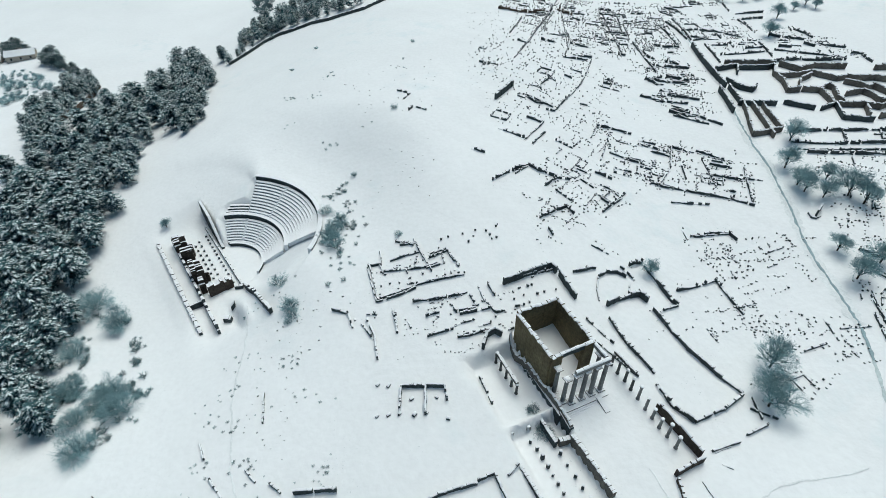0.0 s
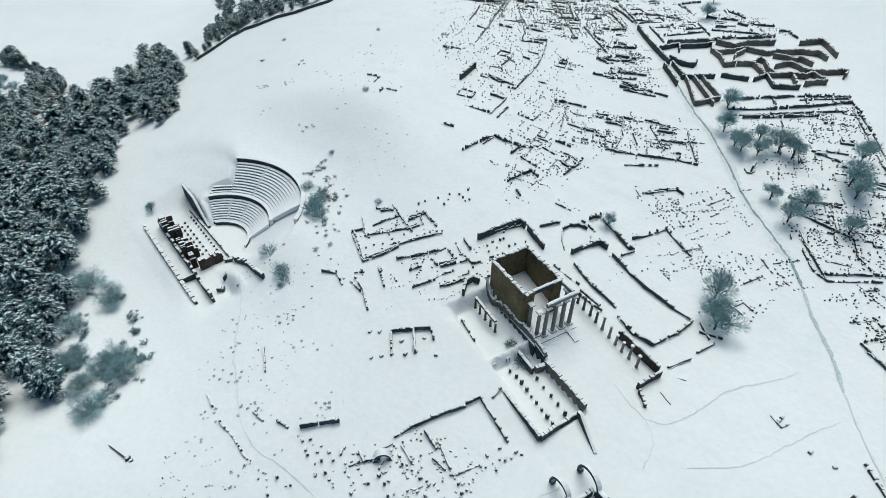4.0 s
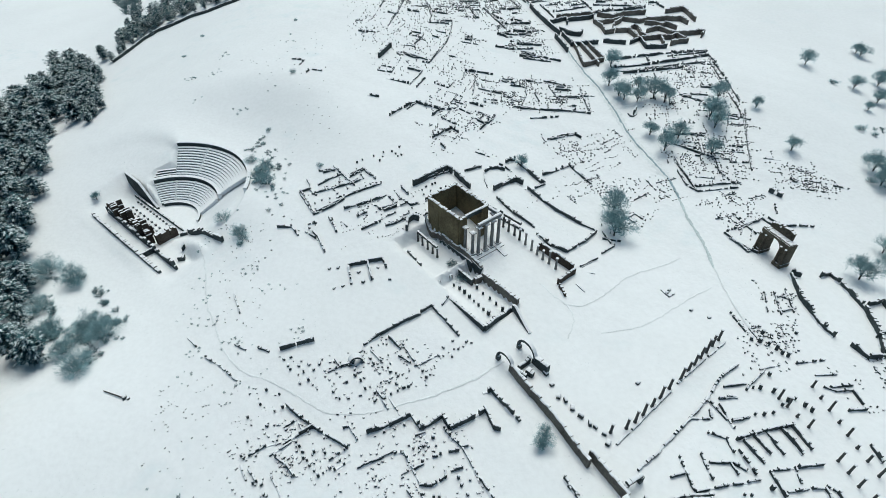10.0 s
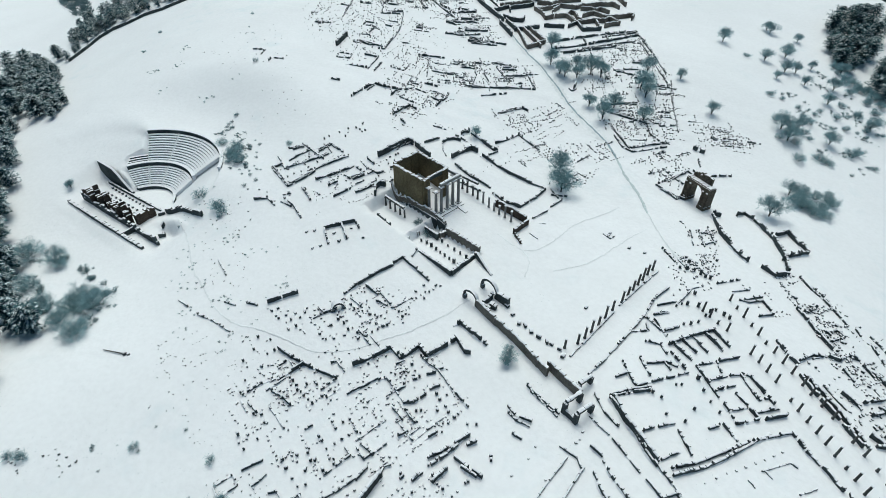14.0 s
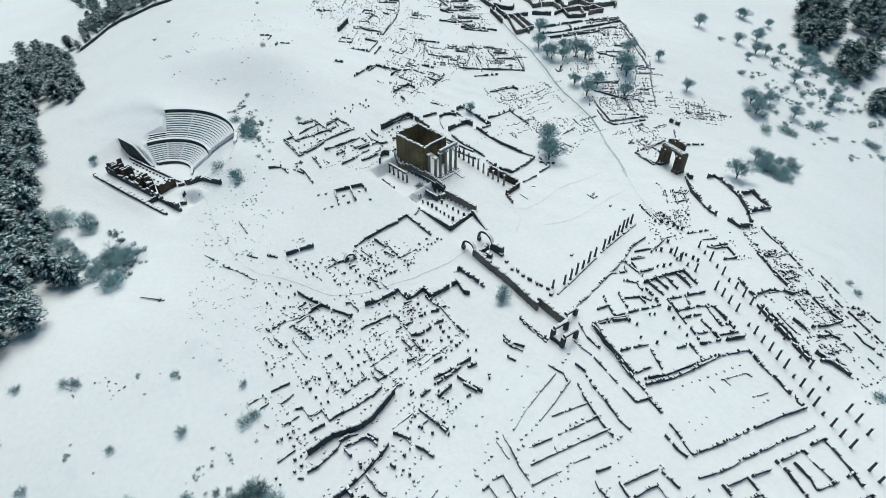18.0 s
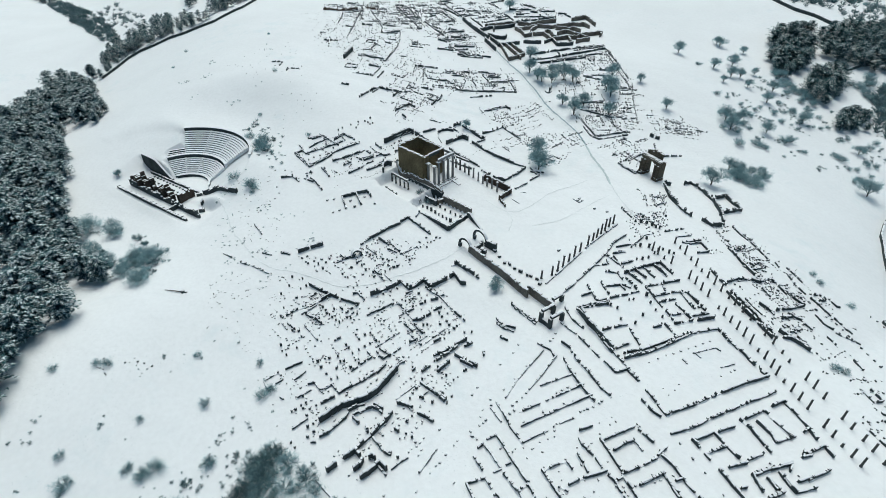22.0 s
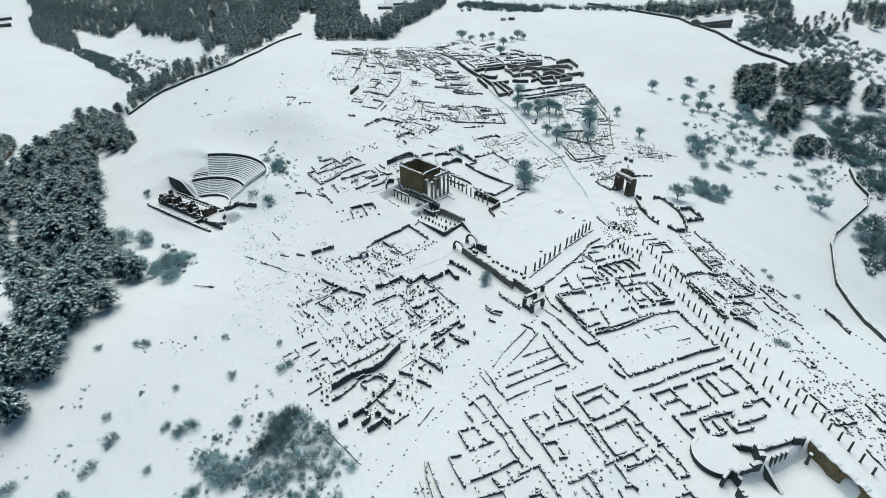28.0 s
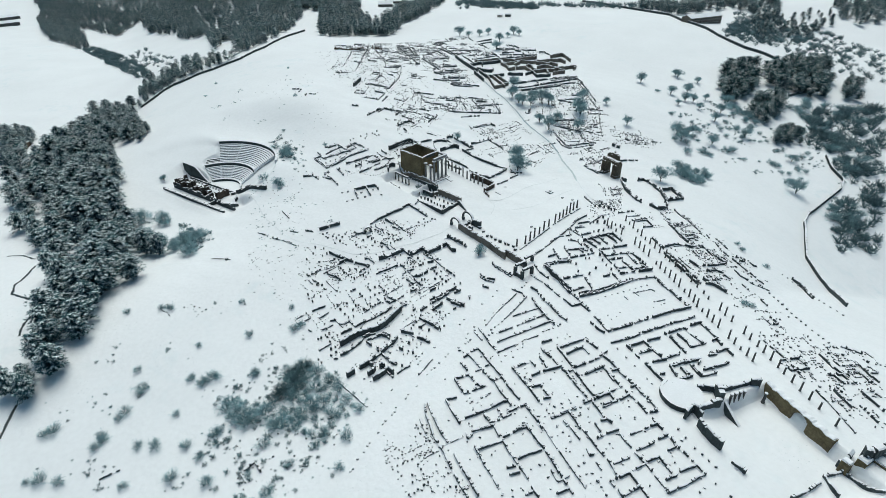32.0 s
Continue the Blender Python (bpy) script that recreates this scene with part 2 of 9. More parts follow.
# ---- mesh helpers ----
class Lump:
    """Vertices, faces and material slots that become one mesh."""

    def __init__(self):
        self.v, self.f, self.m, self.soft = [], [], [], []

    def box(self, c, u, w, z0, z1, a, b, side=0, top=0, taper=1.0, lift=(0, 0, 0, 0)):
        """A block round c, half sizes a along u and b along w, from z0 to z1; the top is scaled by taper and its corners lifted."""
        k = len(self.v)
        for z, s, q in ((z0, 1.0, (0, 0, 0, 0)), (z1, taper, lift)):
            for n, (p, r) in enumerate(((-1, -1), (1, -1), (1, 1), (-1, 1))):
                self.v.append((c[0] + u[0] * a * p * s + w[0] * b * r * s, c[1] + u[1] * a * p * s + w[1] * b * r * s, z + q[n]))
        self.f += [(k, k + 1, k + 5, k + 4), (k + 1, k + 2, k + 6, k + 5), (k + 2, k + 3, k + 7, k + 6), (k + 3, k, k + 4, k + 7), (k + 4, k + 5, k + 6, k + 7)]
        self.m += [side] * 4 + [top]

    def ring(self, pts, close=True):
        k = len(self.v)
        self.v += pts
        return list(range(k, k + len(pts)))

    def tube(self, rings, mat=0, cap=None):
        """Joins rings of equal count; cap: the slot of the closing top."""
        n = len(rings[0])
        for a, b in zip(rings, rings[1:]):
            for i in range(n):
                self.f.append((a[i], a[(i + 1) % n], b[(i + 1) % n], b[i]))
                self.m.append(mat)
        if cap is not None:
            self.f.append(tuple(rings[-1]))
            self.m.append(cap)

    def mesh(self, name, mats, smooth=False):
        me = bpy.data.meshes.new(name)
        me.from_pydata(self.v, [], self.f)
        for q in mats:
            me.materials.append(q)
        me.polygons.foreach_set("material_index", self.m)
        if self.soft:
            flags = np.zeros(len(self.f), bool)
            flags[self.soft] = True
            me.polygons.foreach_set("use_smooth", flags)
        if smooth:
            me.polygons.foreach_set("use_smooth", [True] * len(self.f))
        me.update()
        return me


def thing(name, label, category, at=(0, 0, 0), group="", kind=""):
    ob = new(name)
    ob.empty_display_size = 0.1
    ob.location = at
    return tagged(ob, label, category, group, kind)


def part(name, lump, mats, parent, label="", smooth=False):
    """Links a lump, given in world places, as one mesh under a thing or a part."""
    base = Vector(parent.location) + (Vector(parent.parent.location) if parent.parent else Vector())
    lump.v = [(x - base.x, y - base.y, z - base.z) for x, y, z in lump.v]
    ob = new(name, lump.mesh(name, mats, smooth))
    ob.parent = parent
    return tagged(ob, label)


def piece(name, me, parent, m):
    ob = new(name, me)
    ob.parent = parent
    ob.matrix_basis = Matrix.Translation(-Vector(parent.location)) @ m
    return ob


def dirs(deg):
    a = radians(deg)
    return (math.cos(a), math.sin(a)), (-math.sin(a), math.cos(a))


rnd = random.Random(7)


def wall_run(lu, p, q, h, th, jag=0.35, gap=0.0, z0=None, cap=0.17, step_len=None, side=0, top=1):
    """A ruined wall from p to q: masonry of even courses where a course length or a floor is given, else loose rubble."""
    if step_len or z0 is not None:
        masonry_run(lu, p, q, h, th, jag, gap, z0, cap, step_len, side, top)
    else:
        rubble_run(lu, p, q, h, th, jag, gap, cap, side, top)


def rubble_run(lu, p, q, h, th, jag, gap, cap, side=0, top=1):
    """Uneven blocks and taller uprights in a row, each under its own snow, with drifts that bury parts of the foot."""
    L = math.dist(p, q)
    if L < 0.2:
        return
    u = ((q[0] - p[0]) / L, (q[1] - p[1]) / L)
    w = (-u[1], u[0])
    tall = h >= 2.3
    f1, f2, f3 = rnd.uniform(0, 6.28), rnd.uniform(0, 6.28), rnd.uniform(0, 6.28)
    deep = 0.0 if h >= 2.3 else h * 0.13
    s, run, off, prev, last = 0.0, rnd.uniform(0.6, 1.0), 0.0, None, 0.0
    while s < L - 0.1:
        post = not tall and rnd.random() < 0.24
        if tall:
            d, hh = rnd.uniform(0.6, 1.5), h * rnd.uniform(0.86, 1.06)
        elif post:
            d, hh = rnd.uniform(0.36, 0.58), h * rnd.uniform(0.9, 1.05 + jag)
        else:
            run = min(1.0, max(0.5, run + rnd.gauss(0, 0.16)))
            d, hh = rnd.uniform(0.45, 1.35), h * run
            if rnd.random() < gap * 2.2 + 0.05:
                hh = -0.3
        d = min(d, L - s)
        off = 0.5 * off + rnd.uniform(-0.08, 0.08)
        b = th / 2 * rnd.uniform(0.78, 1.05) * (1.06 if post else 1)
        sn, lip, slant = cap * rnd.uniform(0.5, 1.15), rnd.uniform(0.84, 1.03), rnd.uniform(-0.09, 0.09) * min(1.4, h)
        for n, e in enumerate((0.02, d - 0.02)):
            x, y = p[0] + u[0] * (s + e) + w[0] * off, p[1] + u[1] * (s + e) + w[1] * off
            g = ground(x, y)
            k1 = max(0.0, deep * (0.5 + 0.8 * math.sin((s + e) / 2.3 + f1) + 0.55 * math.sin((s + e) / 0.9 + f2)))
            k2 = max(0.0, deep * (0.5 + 0.8 * math.sin((s + e) / 1.9 + f3) + 0.55 * math.sin((s + e) / 0.8 + f1)))
            z = g + hh + slant * (2 * n - 1)
            za, zb = max(z, g + k1), max(z, g + k2)
            zt = max(za, zb)
            fa, fb = b + 0.1 + 1.4 * k1, b + 0.1 + 1.4 * k2
            row = lu.ring([(x + w[0] * o, y + w[1] * o, q) for o, q in ((-fa, g - 0.06), (-b, g + k1), (-b, za), (-b * lip, za + 0.03), (-b * 0.6, zt + sn), (b * 0.6, zt + sn * 0.9), (b * lip, zb + 0.03), (b, zb), (b, g + k2), (fb, g - 0.06))])
            if prev:
                jump = n == 0 and abs(zt - last) > 0.16
                for k in range(9):
                    if k in (0, 8):
                        lu.soft.append(len(lu.f))
                    lu.f.append((prev[k], row[k], row[k + 1], prev[k + 1]))
                    lu.m.append(side if k in (1, 7) or (jump and 2 <= k <= 6) else top)
            else:
                lu.f.append(tuple(row))
                lu.m.append(side)
            prev, last = row, zt
        s += d
    if prev:
        lu.f.append(tuple(prev[::-1]))
        lu.m.append(side)


def masonry_run(lu, p, q, h, th, jag, gap, z0, cap, step_len, side=0, top=1):
    """A wall as one strip of broken courses, each under its cushion of snow."""
    L = math.dist(p, q)
    if L < 0.2:
        return
    u = ((q[0] - p[0]) / L, (q[1] - p[1]) / L)
    w = (-u[1], u[0])
    cuts, s, run = [], 0.0, rnd.uniform(0.75, 1.0)
    while s < L - 0.15:
        post = rnd.random() < 0.33
        if step_len:
            d, hh = step_len * rnd.uniform(0.8, 1.2), h * (1 + jag * rnd.uniform(-1, 0.75))
        elif post:
            d, hh = rnd.uniform(0.4, 0.75), h * rnd.uniform(0.85, 1 + jag)
        else:
            run = min(1.1, max(0.8 - jag, run + rnd.gauss(0, jag * 0.55)))
            d, hh = rnd.uniform(0.5, 2.2), h * run
            if rnd.random() < gap * 1.6:
                hh = -0.3
        cuts.append((s, min(L, s + d), hh, 1.0 if post or step_len else rnd.uniform(1.0, 1.2)))
        s += d
    prev = None
    off = 0.0
    for s0, s1, hh, fat in cuts:
        off = 0.6 * off + (rnd.uniform(-0.09, 0.09) if not step_len else 0)
        b = th / 2 * fat * rnd.uniform(0.8, 1.05)
        lip = rnd.uniform(-0.02, 0.05)
        sn = cap * rnd.uniform(0.6, 1.3)
        for s, e in ((s0 + 0.03, -1.0), (0.5 * (s0 + s1), 1.0), (s1 - 0.03, 0.0)):
            x, y = p[0] + u[0] * s + w[0] * off, p[1] + u[1] * s + w[1] * off
            g = ground(x, y) if z0 is None else z0
            z = g + hh + (rnd.uniform(-0.1, 0.1) * min(1.2, h) if jag > 0.03 else 0)
            row = lu.ring([(x + w[0] * o, y + w[1] * o, zz) for o, zz in ((-b, g - 0.8), (-b * 0.96, z), (-b - lip, z + 0.03), (-b * 0.75, z + sn * 0.75), (b * 0.1, z + sn * (0.95 + 0.2 * max(0.0, e))), (b * 0.8, z + sn * 0.7), (b + lip, z + 0.03), (b * 0.96, z), (b, g - 0.8))])
            if prev:
                for k in range(8):
                    lu.f.append((prev[k], row[k], row[k + 1], prev[k + 1]))
                    lu.m.append(top if 2 <= k <= 5 and e != -1.0 else side)
            else:
                lu.f.append(tuple(row))
                lu.m.append(side)
            prev = row
    if prev:
        lu.f.append(tuple(prev[::-1]))
        lu.m.append(side)


def ruin(name, label, lines, category="ruin", group="ruined buildings", mats=None, gap=0.025, z0=None, jag=0.28, course=None):
    """A ruined building on its plan: lines of (height, thickness, x, y, x, y, ...), each stretch a wall of its own."""
    x, y = lines[0][2], lines[0][3]
    ob = thing(name, label, category, (x, y, ground(x, y)), group)
    for h, th, *pts in lines:
        pts = list(zip(pts[::2], pts[1::2]))
        for p, q in zip(pts, pts[1:]):
            lu = Lump()
            wall_run(lu, p, q, h, th * (0.72 if h < 2.3 else 0.85), jag if h < 1.5 else jag * 0.5, gap if h < 1.5 else 0.0, z0, 0.17 if h < 2.3 else 0.3, course)
            if lu.v:
                part("wall", lu, mats or ((MASONRY if name in ("bath_hall", "bath_chambers", "bath_cistern") else SOIL if "bank" in name else STONE), SNOW), ob)
    return ob


def stone_mesh(k, tall):
    r = random.Random(k)
    lu = Lump()
    u, w = dirs(r.uniform(0, 90))
    a, b = r.uniform(0.2, 0.34), r.uniform(0.17, 0.27)
    rings = []
    for z, q, j in ((-0.6, 1.0, 0), (tall * 0.55, 0.97, 0.02), (tall, 0.9, 0.06), (tall + 0.02, 1.08, 0.0), (tall + 0.11, 0.85, 0.02), (tall + 0.16, 0.4, 0.0)):
        rings.append(lu.ring([(a * q * o * u[0] + b * q * i * w[0] + r.uniform(-j, j), a * q * o * u[1] + b * q * i * w[1] + r.uniform(-j, j), z + r.uniform(-j, j)) for o, i in ((-1, -1), (1, -1), (1, 1), (-1, 1))]))
    lu.tube(rings[:3], 0)
    lu.tube(rings[2:], 1, 1)
    return lu


STONE_LUMPS = [stone_mesh(k, h) for k, h in enumerate((0.3, 0.42, 0.55, 0.75, 1.0, 1.35, 0.5, 0.65))]
STONES = [q.mesh("standing_stone", (STONE, SNOW)) for q in STONE_LUMPS]


class Heap:
    """Many turned and scaled lumps gathered into one mesh."""

    def __init__(self):
        self.v, self.loops, self.sizes, self.m, self.n = [], [], [], [], 0
        self.packs = {}

    def add(self, lump, x, y, z, s, a, sz=None):
        if id(lump) not in self.packs:
            self.packs[id(lump)] = (np.array(lump.v, float), np.array([i for q in lump.f for i in q]), np.array([len(q) for q in lump.f]), np.array(lump.m))
        v, loops, sizes, m = self.packs[id(lump)]
        ca, sa = math.cos(a) * s, math.sin(a) * s
        self.v.append(np.stack([v[:, 0] * ca - v[:, 1] * sa + x, v[:, 0] * sa + v[:, 1] * ca + y, v[:, 2] * (sz or s) + z], -1))
        self.loops.append(loops + self.n)
        self.sizes.append(sizes)
        self.m.append(m)
        self.n += len(v)

    def mesh(self, name, mats, base=(0, 0, 0)):
        me = bpy.data.meshes.new(name)
        v = (np.concatenate(self.v) - np.array(base, float)).astype(np.float32)
        loops, sizes = np.concatenate(self.loops).astype(np.int32), np.concatenate(self.sizes).astype(np.int32)
        me.vertices.add(len(v))
        me.vertices.foreach_set("co", v.ravel())
        me.loops.add(len(loops))
        me.loops.foreach_set("vertex_index", loops)
        me.polygons.add(len(sizes))
        me.polygons.foreach_set("loop_start", (np.cumsum(sizes) - sizes).astype(np.int32))
        for q in mats:
            me.materials.append(q)
        me.polygons.foreach_set("material_index", np.concatenate(self.m).astype(np.int32))
        me.update(calc_edges=True)
        me.validate()
        return me


def stone(parent, x, y, size=1.0, tall=None, name="standing_stone"):
    k = rnd.choice((0, 1, 1, 2, 2, 3, 4, 6, 7)) if tall is None else tall
    return piece(name, STONES[k], parent, Matrix.Translation((x, y, ground(x, y))) @ pose(0, 0, 0, rnd.uniform(-4, 4), rnd.uniform(-4, 4), rnd.uniform(0, 360)) @ Matrix.Scale(size * rnd.uniform(0.8, 1.2), 4))


def column(lu, x, y, z0, h, r=0.42, cap=True, sides=12, snow=1):
    """A shaft on a base with entasis and a capital, topped with snow."""
    prof = [(0.0, 1.35), (0.18, 1.35), (0.3, 1.12), (0.42, 1.05)] + [(0.42 + (h - 1.2) * q, 1.02 - 0.14 * q * q) for q in (0.33, 0.66, 1.0)]
    prof += [(h - 0.6, 0.98), (h - 0.25, 1.35), (h, 1.45)] if cap else []
    rings = []
    for z, s in prof:
        rings.append(lu.ring([(x + r * s * math.cos(6.2832 * i / sides), y + r * s * math.sin(6.2832 * i / sides), z0 + z - (0.5 if z == 0 else 0)) for i in range(sides)]))
    lu.tube(rings, 0, snow)
    t = [lu.ring([(x + r * s * 1.35 * math.cos(6.2832 * i / sides), y + r * s * 1.35 * math.sin(6.2832 * i / sides), z0 + h * (1 if cap else (h - 0.78) / h) + z) for i in range(sides)]) for z, s in ((0, 1.0), (0.16, 0.9), (0.24, 0.5))]
    lu.tube(t, snow, snow)


def stones_at(name, label, tall, size, places, group="rows of standing stones"):
    ob = thing(name, label, "stones", (*places[0], ground(*places[0])), group)
    for x, y in places:
        stone(ob, x, y, size * 1.05, min(5, max(0, tall + rnd.randint(-1, 0))))
    return ob


def columns_at(name, label, h, r, places, group="standing columns"):
    ob = thing(name, label, "columns", (*places[0], ground(*places[0])), group)
    for x, y in places:
        lu = Lump()
        column(lu, x, y, ground(x, y), h * (1.0 if "portico" in name else rnd.uniform(0.85, 1.08)), r, rnd.random() < 0.4, 9)
        part("column", lu, (PALE if "temple" in name else MARBLE, SNOW), ob)
    if "portico" in name:
        z = max(ground(*q) for q in places) + h
        lu = Lump()
        wall_run(lu, places[0], places[-1], 0.7, 0.8, 0.05, 0, z, 0.2, 1.2)
        lu.v = [(x, y, max(q, z - 0.1)) for x, y, q in lu.v]
        part("architrave", lu, (MARBLE, SNOW), ob, "stone beam carrying snow")
    return ob


def within(poly, x, y):
    odd = False
    for (ax, ay), (bx, by) in zip(poly, poly[1:] + poly[:1]):
        if (ay > y) != (by > y) and x < (bx - ax) * (y - ay) / (by - ay) + ax:
            odd = not odd
    return odd


def stone_field(name, label, dense, deg, poly, size=0.74, litter=1.7, rooms=0.7):
    """Stumps over a patch, mostly in rows along the lost walls, some strewn."""
    poly = list(poly)
    cx, cy = sum(p[0] for p in poly) / len(poly), sum(p[1] for p in poly) / len(poly)
    tiny = "tiny" in label
    size = 0.55 if tiny or "stray" in label else size
    ob = thing(name, label, "stones", (cx, cy, ground(cx, cy)), "fields of standing stones")
    lo, hi = np.min(poly, 0), np.max(poly, 0)
    area = 0.5 * abs(sum(a[0] * b[1] - a[1] * b[0] for a, b in zip(poly, poly[1:] + poly[:1])))
    want, tries = dense * area, 0
    u, w = dirs(deg)
    made = 0
    while made < want and tries < 4000:
        tries += 1
        x, y = rnd.uniform(lo[0], hi[0]), rnd.uniform(lo[1], hi[1])
        if not within(poly, x, y):
            continue
        run = rnd.choice((1, 1, 2, 3, 4, 5, 6)) if dense > 0.03 else 1
        v = u if rnd.random() < 0.55 else w
        gap = rnd.uniform(1.3, 2.4)
        if run > 3 and rnd.random() < 0.28:
            lu = Lump()
            L = run * gap * 0.7
            wall_run(lu, (x, y), (x + v[0] * L, y + v[1] * L), rnd.uniform(0.4, 0.95), 0.45, 0.5, 0.12)
            if lu.v:
                part("wall", lu, (STONE, SNOW), ob)
                made += run * 0.7
            continue
        for i in range(run):
            px, py = x + v[0] * gap * i + rnd.gauss(0, 0.25), y + v[1] * gap * i + rnd.gauss(0, 0.25)
            if within(poly, px, py):
                stone(ob, px, py, size)
                made += 1
    for _ in range(0 if tiny else int(want * 0.16 * rooms)):
        x, y = rnd.uniform(lo[0], hi[0]), rnd.uniform(lo[1], hi[1])
        a, b = rnd.uniform(2.5, 8), rnd.uniform(2.5, 5.5)
        spot = [(x + u[0] * i * a + w[0] * j * b, y + u[1] * i * a + w[1] * j * b) for i, j in ((0, 0), (1, 0), (1, 1), (0, 1))]
        if not all(within(poly, *q) for q in spot):
            continue
        h = rnd.uniform(0.5, 1.1)
        for k in rnd.sample(range(4), rnd.choice((2, 2, 3, 4))):
            lu = Lump()
            wall_run(lu, spot[k], spot[(k + 1) % 4], h, 0.42, 0.45, 0.12)
            if lu.v:
                part("wall", lu, (STONE, SNOW), ob)
    heap, count = Heap(), 0
    while count < want * litter:
        x, y = rnd.uniform(lo[0], hi[0]), rnd.uniform(lo[1], hi[1])
        if not within(poly, x, y):
            count += 0.2
            continue
        v = u if rnd.random() < 0.55 else w
        gap = rnd.uniform(0.7, 2.0)
        for i in range(rnd.choice((1, 2, 3, 4, 5)) if dense > 0.03 else 1):
            px, py = x + v[0] * gap * i + rnd.gauss(0, 0.3), y + v[1] * gap * i + rnd.gauss(0, 0.3)
            big = rnd.random() < 0.25 and "rubble" in name
            heap.add(STONE_LUMPS[rnd.choice((0, 0, 1, 2, 6, 7))], px, py, ground(px, py), rnd.uniform(0.95, 1.5) if big else rnd.uniform(0.3, 0.6) if tiny or "stray" in label else rnd.uniform(0.5, 1.05), rnd.uniform(0, 6.28))
            count += 1
    if heap.n:
        o = new("stone_litter", heap.mesh("stone_litter", (STONE, SNOW), ob.location))
        o.parent = ob
        tagged(o, "small stones half buried in snow", kind="stuff")
    return ob


# ---- ground ----
nx, ny = len(gx), len(gy)
ids = np.arange(nx * ny).reshape(ny, nx)
quads = np.stack([ids[:-1, :-1], ids[:-1, 1:], ids[1:, 1:], ids[1:, :-1]], -1).reshape(-1, 4)
gm = bpy.data.meshes.new("ground")
gm.from_pydata(np.stack([XX, YY, ZZ], -1).reshape(-1, 3).tolist(), [], quads.tolist())
gm.polygons.foreach_set("use_smooth", [True] * len(quads))
gm.materials.append(GROUND)
tagged(new("ground", gm), "wide hillside under deep fresh snow", "ground", kind="structure")

# ---- temple on its podium ----
TA, TB = (0.37, -0.929), (0.929, 0.37)  # ahead of the temple, and to its east


def tpl(o, a, b):
    """A place from o, a metres ahead and b metres east on the temple's axes."""
    return (o[0] + TA[0] * a + TB[0] * b, o[1] + TA[1] * a + TB[1] * b)


CS = (22.4, 79.2)  # south corner of the cella
PZ = 6.0
temple = thing("temple", "roofless ochre temple with standing columns and snowy wall tops", "temple", (*CS, 5.0))
lu = Lump()
c = tpl(CS, -4.2, 6.1)
lu.box(c, TA, TB, 1.0, PZ, 12.2, 7.3, 0, 1, 1.0)
part("podium", lu, (STONE, SNOW), temple, "snow-covered stone podium")
for p, q, h in (((-15.8, 0), (0, 0), 12.6), ((-15.8, 0), (-15.8, 12.3), 13.0), ((-15.8, 12.3), (0, 12.3), 12.5), ((0, 0), (0, 3.0), 12.2), ((0, 9.3), (0, 12.3), 12.4)):
    lu = Lump()
    wall_run(lu, tpl(CS, *p), tpl(CS, *q), h, 1.1, 0.025, 0, PZ, 0.35, 1.0)
    part("wall", lu, (BROWN, SNOW), temple, "tall ochre masonry wall with snow on top")
lu = Lump()
wall_run(lu, tpl(CS, 0, 2.4), tpl(CS, 0, 9.9), 12.6, 0.9, 0.0, 0, PZ, 0.3, 1.4)
lu.v = [(x, y, max(z, PZ + 11.2)) for x, y, z in lu.v]
part("lintel", lu, (STONE, SNOW), temple, "stone lintel over the temple door")
for a, b, h in ((1.6, 1.4, 9.6), (4.8, 1.8, 9.2), (5.8, 3.5, 11.0), (5.8, 6.5, 11.0), (5.8, 9.4, 11.0), (5.8, 12.3, 11.0), (2.9, 12.3, 11.0)):
    lu = Lump()
    at = tpl(CS, a, b)
    column(lu, *at, PZ - 0.1, h, 0.55)
    shaft = part("column", lu, (PALE, SNOW), temple, "pale grey stone column with a snowy capital")
    for nm, z0, z1, q in (("plinth", PZ - 0.3, PZ + 0.35, 0.95), ("abacus", PZ + h - 0.45, PZ + h - 0.12, 0.9)):
        lu = Lump()
        lu.box(at, TA, TB, z0, z1, q, q, 0, 0)
        lu.v = [(x - temple.location.x, y - temple.location.y, z - temple.location.z) for x, y, z in lu.v]
        o = new(nm, lu.mesh(nm, (PALE, SNOW)))
        o.parent = shaft
for p, q in (((5.8, 2.9), (5.8, 12.8)), ((0.5, 12.3), (5.2, 12.3))):
    lu = Lump()
    wall_run(lu, tpl(CS, *p), tpl(CS, *q), 12.2, 0.95, 0.0, 0, PZ, 0.32, 2.0)
    lu.v = [(x, y, max(z, PZ + 11.2)) for x, y, z in lu.v]
    part("entablature", lu, (PALE, SNOW), temple, "stone entablature carrying snow")
for b, h in ((-0.2, 2.2), (10.6, 1.9)):
    lu = Lump()
    lu.box(tpl(CS, 9.6, b), TA, TB, 2.0, PZ - 1.6 + h, 2.3, 0.7, 0, 1, 0.96, (0, -0.9, -0.9, 0))
    part("stair_flank", lu, (STONE, SNOW), temple, "low stone flank of the temple stair under snow")
for i in range(7):
    lu = Lump()
    lu.box(tpl(CS, 8.2 + i * 0.45, 5.2), TA, TB, 2.5, PZ - 0.3 - i * 0.17, 0.23, 4.6, 1, 1)
    part("step", lu, (STONE, SNOW), temple, "broad front step under snow")

# ---- theatre ----
theatre = thing("theatre", "ancient stone theatre with curved rows of seats lined in snow", "theatre", (*THEATRE, -9.2))


